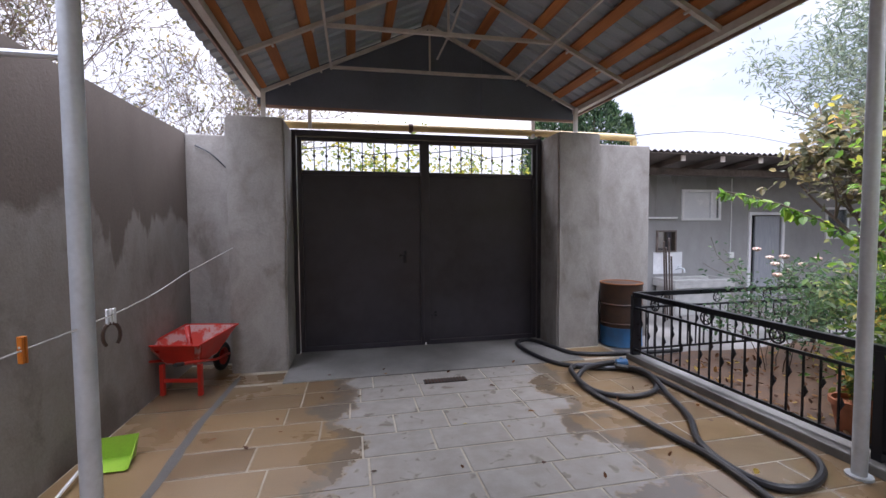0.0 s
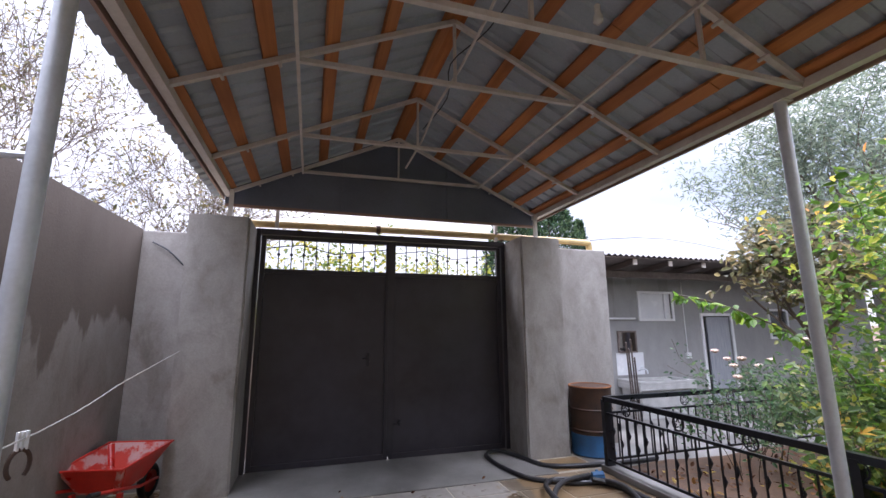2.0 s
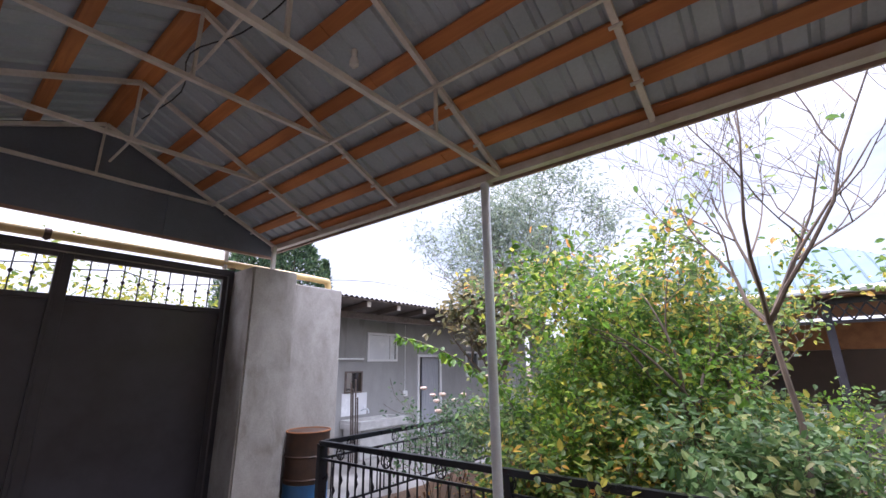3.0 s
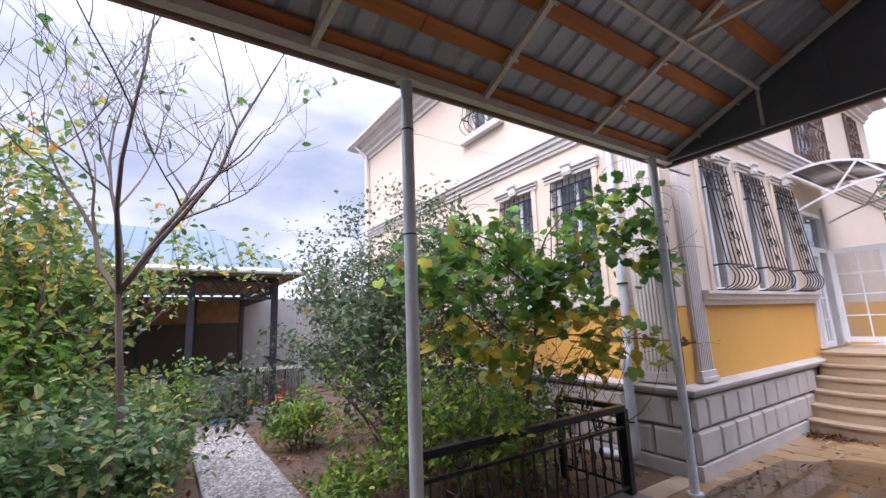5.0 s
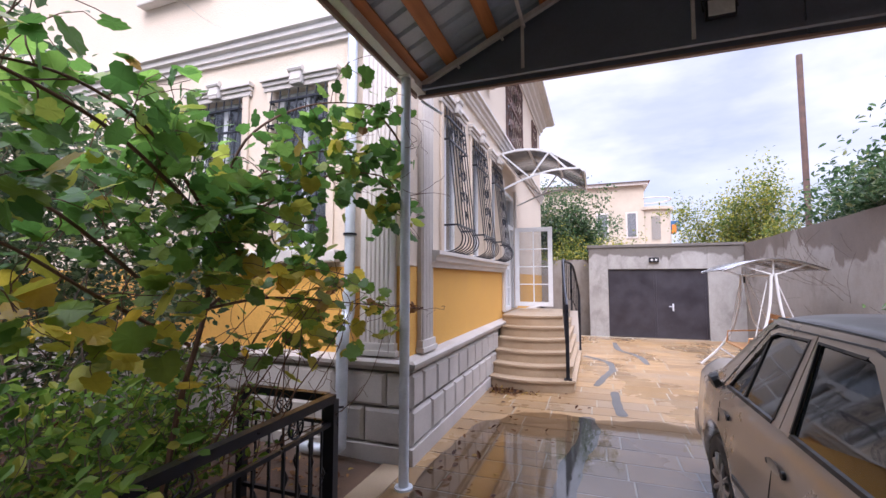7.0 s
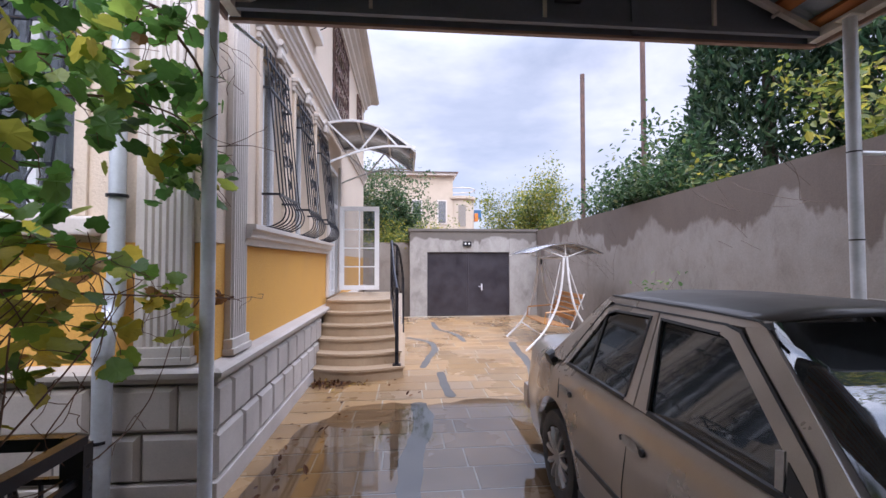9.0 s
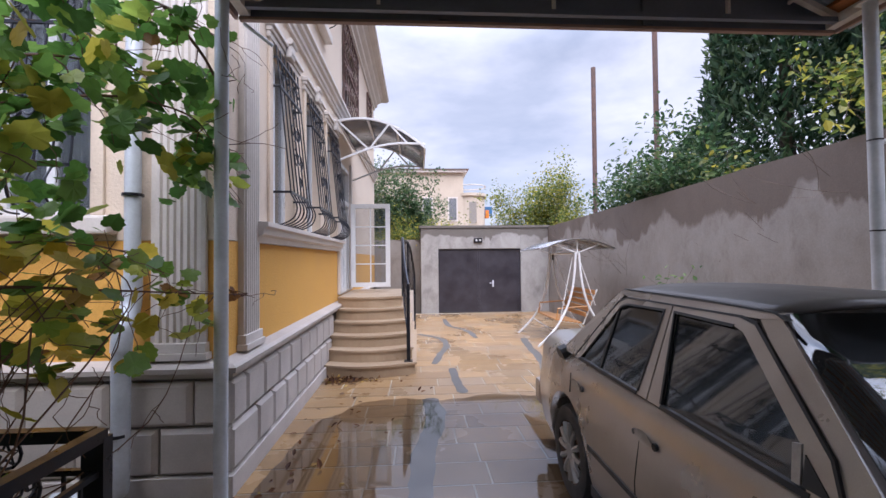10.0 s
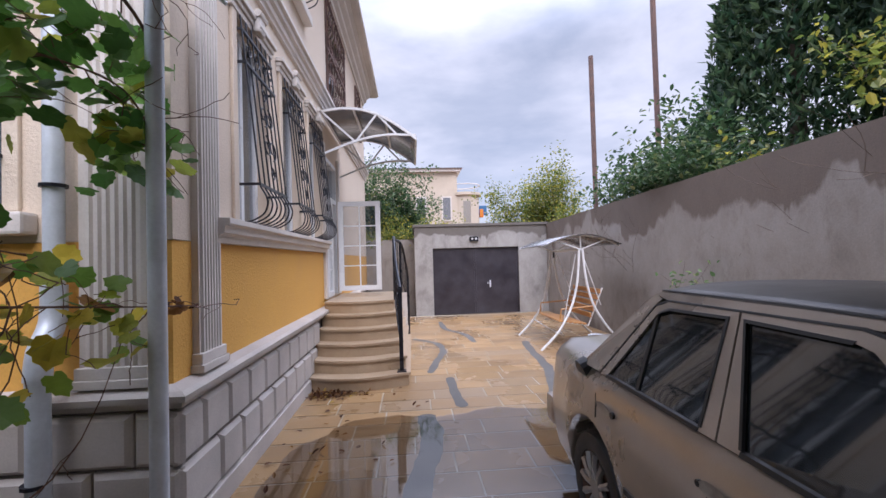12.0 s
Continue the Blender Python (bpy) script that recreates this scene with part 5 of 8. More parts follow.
def stairs():
    s = thing("entrance_steps", "bow-fronted tan stone entrance steps", "steps", "", "structure")
    for i in range(6):
        z1 = 0.172 * (i + 1)
        yf = -7.66 - 0.215 * i
        xr = 2.22 + 0.045 * i
        back = -10.55
        def edge(e):
            pts = []
            for k in range(13):
                t = k / 12
                pts.append((3.50 + (xr - 3.50) * t + (-e if k == 12 else 0), yf + (0.24 * math.sin(math.pi * (0.12 + 0.80 * t)) - 0.09) + e))
            return pts
        body = [(3.50, back)] + edge(0.0) + [(xr, back)]
        part("riser_block", prism(bmesh.new(), body, "z", 0.172 * i if i else -0.02, z1 - 0.03), M_STONE, s)
        top = [(3.50, back)] + edge(0.025) + [(xr - 0.025, back)]
        part("tread", prism(bmesh.new(), top, "z", z1 - 0.03, z1), M_STONE, s, "", False)
    r = thing("stair_railing", "black wrought-iron stair railing with scrolls", "railing")
    pts = [(2.31, -7.74, 1.27), (2.37, -8.2, 1.55), (2.42, -8.75, 1.98), (2.42, -9.4, 2.0), (2.38, -10.2, 2.0), (2.32, -10.5, 1.88), (2.26, -10.9, 1.5), (2.24, -11.1, 1.3)]
    part("handrail", tubes([spline(pts, 5)], 0.024, 8), M_IRON, r, "", True)
    part("newel_post", tubes([[(2.31, -7.74, 0.172), (2.31, -7.74, 1.27)]], 0.026, square=True), M_IRON, r)
    part("newel_foot", boxes((2.25, -7.80, 0.172, 2.37, -7.68, 0.185)), M_IRON, r)
    part("newel_post", tubes([[(2.42, -8.75, 1.03), (2.42, -8.75, 1.98)]], 0.02, square=True), M_IRON, r)
    part("newel_post", tubes([[(2.36, -10.2, 1.03), (2.36, -10.2, 2.0)]], 0.02, square=True), M_IRON, r)
    part("newel_post", tubes([[(2.24, -11.1, 0.0), (2.24, -11.1, 1.32)]], 0.024, square=True), M_IRON, r)
    low = [(x, y, z - 0.75) for x, y, z in pts]
    part("bottom_rail", tubes([spline(low, 5)], 0.012, 6), M_IRON, r)
    sp, lo = spline(pts, 5), spline(low, 5)
    for k in range(2, len(sp) - 1, 2):
        a, b = Vector(lo[k]), Vector(sp[k])
        part("baluster", tubes([[a, b]], 0.008, 5), M_IRON, r)
        mid = (a + b) / 2
        ring = [mid + Vector((0, 0.06 * math.cos(t * 0.7), 0.1 * math.sin(t * 0.7))) * (1 - t / 14) for t in range(11)]
        part("scroll", tubes([ring], 0.006, 5), M_IRON, r)
    flank = bmesh.new()
    prism(flank, [(-10.55, 0.0), (-11.3, 0.0), (-11.3, 0.3), (-10.9, 0.7), (-10.55, 1.0)], "x", 2.26, 2.42)
    part("white_flank", flank, M_WHITE, s, "white rendered flank of the far steps")


stairs()


def awning():
    g = thing("door_awning", "smoked polycarbonate awning on a white arched steel frame", "awning")
    y0, y1 = -10.65, -8.85
    def top(t):
        return (HX - 0.02 - 1.52 * t, 4.05 + 0.12 * math.sin(math.pi * t) - 0.44 * t ** 2.0)
    n = 16
    bm = bmesh.new()
    a = [bm.verts.new((top(i / n)[0], y0, top(i / n)[1])) for i in range(n + 1)]
    b = [bm.verts.new((top(i / n)[0], y1, top(i / n)[1])) for i in range(n + 1)]
    for i in range(n):
        bm.faces.new((a[i], a[i + 1], b[i + 1], b[i]))
    sheet = part("sheet", bm, M_POLY, g, "smoked translucent sheet", True)
    sol = sheet.modifiers.new("thick", "SOLIDIFY")
    sol.thickness = 0.008
    def low(t):
        return (HX - 0.02 - 1.52 * t, 3.34 + 0.36 * math.sin(math.pi * 0.5 * min(1, t * 1.25)) - 0.05 * t)
    for y in (y0, y1):
        part("arch_tube", tubes([[(top(i / n)[0], y, top(i / n)[1] - 0.02) for i in range(n + 1)]], 0.018, square=True), M_PVC, g)
        part("lower_tube", tubes([[(low(i / n)[0], y, low(i / n)[1]) for i in range(n + 1)]], 0.016, square=True), M_PVC, g)
        zig = [top(0.02), low(0.36), top(0.60), low(0.80)]
        for p, q in zip(zig, zig[1:]):
            part("web_strut", tubes([[(p[0], y, p[1] - 0.02), (q[0], y, q[1])]], 0.014, square=True), M_PVC, g)
    for t in (0.02, 0.35, 0.68, 1.0):
        p = top(t)
        part("purlin_tube", tubes([[(p[0], y0, p[1] - 0.03), (p[0], y1, p[1] - 0.03)]], 0.015, square=True), M_PVC, g)


awning()


def downpipes():
    g = thing("rainwater_pipe", "pale grey plastic rainwater pipe on the house corner", "downpipe")
    part("upper_pipe", tubes([[(4.14, HY + 0.10, 6.9), (4.14, HY + 0.10, 1.5)]], 0.05, 12), M_STEEL, g, "", True)
    part("swan_neck", tubes([spline([(4.14, HY + 0.10, 1.55), (4.14, HY + 0.11, 1.35), (4.13, HY + 0.2, 1.2), (4.13, HY + 0.22, 1.05)], 4)], 0.062, 12), M_STEEL, g, "", True)
    part("lower_pipe", tubes([spline([(4.13, HY + 0.22, 1.1), (4.13, HY + 0.22, 0.25), (4.16, HY + 0.22, 0.13), (4.3, HY + 0.22, 0.09), (4.55, HY + 0.22, 0.09)], 4)], 0.055, 12), M_STEEL, g, "", True)
    for z in (3.3, 2.1, 0.5):
        part("pipe_clip", tubes([[(4.14, HY + (0.10 if z > 1 else 0.22), z), (4.14, HY + (0.10 if z > 1 else 0.22), z + 0.02)]], 0.066, 12), M_IRON, g)
    g = thing("rainwater_pipe", "white rainwater pipe at the far house corner", "downpipe")
    part("upper_pipe", tubes([[(12.0, HY + 0.1, 0.2), (12.0, HY + 0.1, 6.6)], [(12.0, HY + 0.1, 6.6), (12.2, HY + 0.4, 7.0)]], 0.05, 10), M_PVC, g)


downpipes()
mesh_thing("garden_bed_edge", boxes((3.50, -4.60, -0.1, 3.74, -3.80, 0.012)), M_STONE, "bare stone strip before the house corner", "paving")


# ---- the old saloon car ----
def car():
    g = thing("saloon_car", "dusty bronze-grey old saloon car parked on the wet yard", "car", "", "", (0.30, -4.45, 0.0))
    W = 0.87
    y_tail, y_nose = -0.94, 3.66
    R = 0.31

    def lerp_table(tab, y):
        for (a, va), (b, vb) in zip(tab, tab[1:]):
            if a <= y <= b:
                t = (y - a) / (b - a)
                t = t * t * (3 - 2 * t)
                return va + (vb - va) * t
        return tab[0][1] if y < tab[0][0] else tab[-1][1]

    top_tab = [(-0.94, 0.76), (-0.90, 0.98), (-0.75, 1.04), (-0.1, 1.05), (0.2, 0.995), (1.95, 0.985), (2.1, 0.985), (2.8, 0.93), (3.45, 0.80), (3.62, 0.72), (3.66, 0.60)]
    wid_tab = [(-0.94, 0.80), (-0.76, 0.935), (-0.3, 0.99), (0.6, 1.0), (2.4, 1.0), (3.2, 0.96), (3.55, 0.88), (3.66, 0.78)]

    def bottom(y):
        z = 0.24
        for ax in (0.0, 2.80):
            d = abs(y - ax)
            if d < 0.37:
                z = max(z, R + math.sqrt(0.37 ** 2 - d * d))
        return z

    bm = bmesh.new()
    ys = sorted({round(y_tail + (y_nose - y_tail) * i / 60, 4) for i in range(61)} | {-0.37, -0.36, -0.33, 0.33, 0.36, 0.37, 2.43, 2.44, 2.47, 3.13, 3.16, 3.17, -0.92, -0.90})
    rings = []
    for y in ys:
        zt, w, zb = lerp_table(top_tab, y), W * lerp_table(wid_tab, y), bottom(y)
        zb = max(zb, 0.34 if (y < -0.84 or y > 3.5) else 0)
        zs = min(zt - 0.06, 0.925)
        inner = 0.58 if 0.12 < y < 1.8 else None
        half = [(0, inner or zt), (0.45 * w, inner or zt - 0.004), (0.80 * w, inner or zt - 0.02), (0.90 * w, zt - 0.045 if zt < 0.95 else zs + 0.03), (0.955 * w, zs - 0.03),
                (0.985 * w, max(zb + 0.08, 0.70)), (1.0 * w, max(zb + 0.05, 0.60)), (0.998 * w, max(zb + 0.03, 0.47)), (0.975 * w, max(zb + 0.015, 0.33)), (0.95 * w, zb)]
        ring = [bm.verts.new((x, y, z)) for x, z in half] + [bm.verts.new((-x, y, z)) for x, z in reversed(half[1:])]
        rings.append(ring)
    for q, w_ in zip(rings, rings[1:]):
        for j in range(len(q) - 1):
            bm.faces.new((q[j], q[j + 1], w_[j + 1], w_[j]))
    for r in (rings[0], rings[-1]):
        bm.faces.new(r)
    part("body", bm, M_CAR, g, "", True)
    part("underbody", boxes((-0.72, -0.9, 0.22, 0.72, 3.5, 0.60)), M_TRIM, g)

    # greenhouse
    ZB, ZT = 0.975, 1.415

    def sx(z):
        t = (z - ZB) / (ZT - ZB)
        return 0.80 - 0.20 * t - 0.035 * t * t

    def side_poly(name, pts, mat, off, parent=g, label="", thick=0.012):
        for s in (1, -1):
            b = bmesh.new()
            outer = [b.verts.new((s * (sx(z) + off), y, z)) for y, z in pts]
            inner = [b.verts.new((s * (sx(z) + off - thick), y, z)) for y, z in pts]
            n = len(pts)
            b.faces.new(outer)
            b.faces.new(list(reversed(inner)))
            for i in range(n):
                b.faces.new((outer[i], outer[(i + 1) % n], inner[(i + 1) % n], inner[i]))
            part(name, b, mat, parent, label)

    def side_ribbon(name, edge_a, edge_b, mat, off, label="", thick=0.02):
        """A strip between two lines on the cabin side, on both sides of the car."""
        for s in (1, -1):
            b = bmesh.new()
            rows = []
            for o in (off, off - thick):
                rows.append([[b.verts.new((s * (sx(z) + o), y, z)) for y, z in e] for e in (edge_a, edge_b)])
            (a1, b1), (a2, b2) = rows
            m = len(a1)
            for i in range(m - 1):
                b.faces.new((a1[i], a1[i + 1], b1[i + 1], b1[i]))
                b.faces.new((a2[i], b2[i], b2[i + 1], a2[i + 1]))
                b.faces.new((a1[i], a2[i], a2[i + 1], a1[i + 1]))
                b.faces.new((b1[i], b1[i + 1], b2[i + 1], b2[i]))
            for i in (0, m - 1):
                b.faces.new((a1[i], b1[i], b2[i], a2[i]))
            part(name, b, mat, g, label)

    side_poly("window_pillar", [(1.875, ZB), (2.02, ZB), (1.44, 1.412), (1.352, 1.40)], M_CAR, 0.004, label="bronze windscreen pillar", thick=0.05)
    side_poly("window_pillar", [(0.05, ZB), (-0.18, ZB), (-0.16, 1.01), (0.18, 1.385), (0.23, 1.418), (0.30, 1.40), (0.275, 1.372)], M_CAR, 0.004, label="broad rear roof pillar", thick=0.05)
    side_ribbon("door_frame", [(1.765, ZB), (1.69, 1.09), (1.31, 1.347), (1.25, 1.362), (0.858, 1.368), (1.06, ZB)], [(1.865, ZB), (1.785, 1.082), (1.345, 1.378), (1.26, 1.395), (0.826, 1.395), (0.958, ZB)], M_CAR, 0.010, "bronze front door window frame")
    side_ribbon("door_frame", [(0.86, ZB), (0.772, 1.368), (0.40, 1.358), (0.335, 1.332), (0.135, ZB)], [(0.948, ZB), (0.816, 1.394), (0.37, 1.39), (0.29, 1.36), (0.06, ZB)], M_CAR, 0.010, "bronze rear door window frame")
    side_poly("roof_rail", [(1.36, 1.402), (0.34, 1.398), (0.23, 1.418), (0.27, 1.436), (1.42, 1.432), (1.44, 1.412)], M_CAR, 0.006, thick=0.05)
    side_ribbon("door_seal", [(1.867, ZB), (1.787, 1.084), (1.347, 1.380), (1.26, 1.397), (0.37, 1.392), (0.288, 1.362), (0.058, ZB)], [(1.877, ZB), (1.796, 1.088), (1.352, 1.389), (1.26, 1.405), (0.365, 1.400), (0.278, 1.366), (0.046, ZB)], M_TRIM, 0.013, "black rubber door seal", 0.01)
    side_ribbon("gutter_trim", [(1.46, 1.408), (1.40, 1.428), (1.0, 1.437), (0.27, 1.437)], [(1.47, 1.412), (1.405, 1.434), (1.0, 1.443), (0.27, 1.443)], M_TRIM, 0.010)
    side_ribbon("belt_strip", [(1.77, 0.972), (1.06, 0.972)], [(1.77, 0.988), (1.06, 0.988)], M_TRIM, 0.014, "black rubber belt strip")
    side_ribbon("belt_strip", [(0.86, 0.972), (0.13, 0.972)], [(0.86, 0.988), (0.13, 0.988)], M_TRIM, 0.014, "black rubber belt strip")
    side_poly("side_glass", [(1.76, 0.985), (1.06, 0.985), (0.862, 1.366), (1.25, 1.36), (1.31, 1.345), (1.69, 1.09)], M_CARGLASS, -0.004, label="dark side window", thick=0.005)
    side_poly("side_glass", [(0.86, 0.985), (0.43, 0.985), (0.33, 1.33), (0.40, 1.357), (0.774, 1.366)], M_CARGLASS, -0.004, label="dark side window", thick=0.005)
    side_poly("quarter_glass", [(0.41, 0.985), (0.14, 0.985), (0.318, 1.31)], M_CARGLASS, -0.004, label="dark quarter light", thick=0.005)
    side_poly("window_trim", [(0.432, 0.985), (0.408, 0.985), (0.314, 1.318), (0.332, 1.332)], M_TRIM, 0.004)
    side_ribbon("window_trim", [(1.05, 0.99), (0.85, 1.374), (1.255, 1.368)], [(1.064, 0.99), (0.868, 1.362), (1.25, 1.356)], M_TRIM, 0.013, "", 0.012)
    side_ribbon("window_trim", [(0.87, 0.99), (0.78, 1.374), (0.40, 1.364), (0.335, 1.338)], [(0.856, 0.99), (0.768, 1.362), (0.402, 1.352), (0.34, 1.328)], M_TRIM, 0.013, "", 0.012)
    # roof skin
    bm = bmesh.new()
    nx, ny = 12, 12
    gr = []
    for j in range(ny + 1):
        y = 0.25 + 1.15 * j / ny
        row = []
        for i in range(nx + 1):
            u = -1 + 2 * i / nx
            edge = abs(u) ** 3
            z = 1.436 + 0.045 * (1 - edge) - 0.012 * ((j / ny - 0.5) * 2) ** 4
            row.append(bm.verts.new((u * (sx(1.43) + 0.006), y - 0.05 * (1 - u * u) * (1 if j == 0 else 0) + 0.05 * (1 - u * u) * (1 if j == ny else 0), z)))
        gr.append(row)
    for j in range(ny):
        for i in range(nx):
            bm.faces.new((gr[j][i], gr[j][i + 1], gr[j + 1][i + 1], gr[j + 1][i]))
    roof = part("roof", bm, M_CARROOF, g, "roof panel in body paint darkened for the canopy's reflection", True)
    sol = roof.modifiers.new("thick", "SOLIDIFY")
    sol.thickness, sol.offset = 0.02, -1

    def screen(name, ya, za, wa, yb, zb, wb, bow, label):
        b = bmesh.new()
        n = 10
        lo = [b.verts.new((wa * (-1 + 2 * i / n), ya + bow * (1 - (-1 + 2 * i / n) ** 2), za)) for i in range(n + 1)]
        hi = [b.verts.new((wb * (-1 + 2 * i / n), yb + bow * 0.6 * (1 - (-1 + 2 * i / n) ** 2), zb)) for i in range(n + 1)]
        for i in range(n):
            b.faces.new((lo[i], lo[i + 1], hi[i + 1], hi[i]))
        ob = part(name, b, M_CARGLASS, g, label, True)
        m = ob.modifiers.new("thick", "SOLIDIFY")
        m.thickness = 0.005

    screen("windscreen", 2.04, 0.985, 0.78, 1.42, 1.43, 0.555, 0.045, "dark windscreen")
    screen("rear_screen", -0.16, 1.01, 0.74, 0.24, 1.43, 0.55, -0.06, "dark rear screen")
    part("cowl", boxes((-0.74, 2.02, 0.95, 0.74, 2.14, 0.99), bevel=0.008), M_TRIM, g)
    # cabin
    for x in (-0.37, 0.37):
        seat = part("front_seat", boxes((x - 0.24, 1.05, 0.45, x + 0.24, 1.58, 0.62), (x - 0.23, 0.90, 0.60, x + 0.23, 1.07, 1.12), (x - 0.12, 0.90, 1.12, x + 0.12, 1.0, 1.28), bevel=0.04), M_SOFA, g, "dark cloth front seat")
    part("rear_bench", boxes((-0.64, 0.3, 0.45, 0.64, 0.75, 0.62), (-0.62, 0.1, 0.60, 0.62, 0.28, 1.05), bevel=0.04), M_SOFA, g)
    part("dashboard", boxes((-0.72, 1.58, 0.72, 0.72, 1.95, 0.965), bevel=0.03), M_TRIM, g)
    bm = bmesh.new()
    tube(bm, [(-0.37 + 0.19 * math.cos(t * math.pi / 10), 1.50 + 0.05 * math.sin(t * math.pi / 10), 0.88 + 0.18 * math.sin(t * math.pi / 10)) for t in range(21)], 0.014, 6, False)
    part("steering_wheel", bm, M_TRIM, g)
    part("cabin_floor", boxes((-0.72, 0.1, 0.40, 0.72, 2.4, 0.44)), M_TRIM, g)

    # trims on the flanks
    for s in (1, -1):
        def flank(name, y0, y1, z0, z1, o, mat, label=""):
            x = W * 1.0
            b = bmesh.new()
            box(b, min(s * (x - 0.02), s * (x + o)), y0, z0, max(s * (x - 0.02), s * (x + o)), y1, z1, 0.003)
            part(name, b, mat, g, label)
        flank("rubbing_strip", 0.40, 2.42, 0.505, 0.535, 0.006, M_TRIM)
        flank("sill_panel", 0.40, 2.42, 0.24, 0.30, -0.012, M_TRIM)
        for y in (0.06, 0.945, 1.98):
            b = bmesh.new()
            pts = [(0.955, 0.86), (0.985, 0.70), (1.0, 0.60), (0.998, 0.47), (0.975, 0.33)] if y != 0.06 else [(0.955, 0.86), (0.985, 0.74)]
            tube(b, [(s * (W * p + 0.0005), y + (0.0 if y != 0.06 else -0.02 if z > 0.8 else 0.02), z) for p, z in pts], 0.0035, 4)
            part("shut_line", b, M_TRIM, g)
        for y in (1.00, 0.18):
            b = bmesh.new()
            xx = W * 0.972 + 0.006
            ring = [b.verts.new((s * (xx + 0.004), y - 0.01 + 0.075 * math.cos(a * math.pi / 8), 0.815 + 0.034 * math.sin(a * math.pi / 8) * (0.7 if a > 8 else 1.0))) for a in range(16)]
            mid = b.verts.new((s * (xx - 0.004), y - 0.01, 0.81))
            back = b.verts.new((s * (xx - 0.03), y - 0.01, 0.81))
            for a in range(16):
                b.faces.new((ring[a], ring[(a + 1) % 16], mid))
                b.faces.new((ring[(a + 1) % 16], ring[a], back))
            part("handle_recess", b, M_CARTORN, g, "bare dented recess of a missing door handle", True)
            for dy, rr_ in ((0.085, 0.017), (-0.09, 0.013)):
                b = bmesh.new()
                tube(b, [(s * (xx - 0.01), y + dy, 0.815), (s * (xx + 0.004), y + dy, 0.815)], rr_, 10)
                part("bolt_hole", b, M_TRIM, g, "black hole where the handle was bolted")
    b = bmesh.new()
    tube(b, [(W * 0.885, -0.19, 0.945), (W * 0.945, -0.19, 0.925)], [0.07, 0.065], 14)
    part("filler_hole", b, M_TRIM, g, "black open fuel filler recess")
    side_poly("mirror_mount", [(1.83, 0.995), (1.745, 0.995), (1.72, 1.07)], M_TRIM, 0.014, label="black triangle of a missing mirror")
    side_poly("mirror_bracket", [(1.74, 0.995), (1.712, 0.995), (1.672, 1.085), (1.70, 1.092)], M_RIM, 0.016, label="bare metal mirror bracket")
    # bumpers, lamps
    for y0, y1, nm in ((-1.0, -0.80, "rear_bumper"), (3.56, 3.74, "front_bumper")):
        part(nm, boxes((-0.80, y0, 0.34, 0.80, y1, 0.56), bevel=0.05), M_CAR, g)
    for s in (1, -1):
        part("tail_lamp", boxes((min(s * 0.40, s * 0.64), -0.955, 0.66, max(s * 0.40, s * 0.64), -0.88, 0.84), bevel=0.015), M_RED, g, "red tail lamp")
        part("headlamp", boxes((min(s * 0.48, s * 0.72), 3.60, 0.55, max(s * 0.48, s * 0.72), 3.675, 0.70), bevel=0.015), M_LAMP, g, "clear headlamp")
    # wheels
    for s in (1, -1):
        for yw in (0.0, 2.80):
            xo = s * 0.84
            def spin(profile, n=36):
                b = bmesh.new()
                rings_ = []
                for x, r in profile:
                    rings_.append([b.verts.new((xo + s * x, yw + r * math.cos(2 * math.pi * k / n), R + r * math.sin(2 * math.pi * k / n))) for k in range(n)])
                for q, w_ in zip(rings_, rings_[1:]):
                    for k in range(n):
                        b.faces.new((q[k], q[(k + 1) % n], w_[(k + 1) % n], w_[k]))
                return b
            wheel = part("wheel", spin([(-0.19, 0.20), (-0.19, 0.30), (-0.15, 0.31), (-0.03, 0.31), (0.0, 0.295), (0.008, 0.25), (0.0, 0.205), (-0.02, 0.2)]), M_RUBBER, g, "worn black tyre", True)
            part("rim", spin([(-0.03, 0.205), (-0.005, 0.2), (-0.02, 0.185), (-0.06, 0.175), (-0.065, 0.02)]), M_RUST, wheel, "dark dusty rim well", True)
            for k in range(12):
                a = 2 * math.pi * k / 12
                b = bmesh.new()
                ca, sa = math.cos(a), math.sin(a)
                tube(b, [(xo - s * 0.02, yw + 0.05 * ca, R + 0.05 * sa), (xo - s * 0.004, yw + 0.12 * ca, R + 0.12 * sa), (xo - s * 0.015, yw + 0.19 * ca, R + 0.19 * sa)], [0.022, 0.017, 0.024], 6)
                part("spoke", b, M_RIM, wheel)
            b = bmesh.new()
            tube(b, [(xo - s * 0.03, yw, R), (xo + s * 0.002, yw, R)], [0.07, 0.05], 16)
            part("hub_cap", b, M_RIM, wheel)
    # rubbish behind the screen
    part("dash_paper", boxes((0.30, 1.66, 0.966, 0.42, 1.76, 0.978), (-0.2, 1.68, 0.966, -0.08, 1.78, 0.98), bevel=0.004), M_PVC, g, "crumpled pale papers on the dashboard")


car()


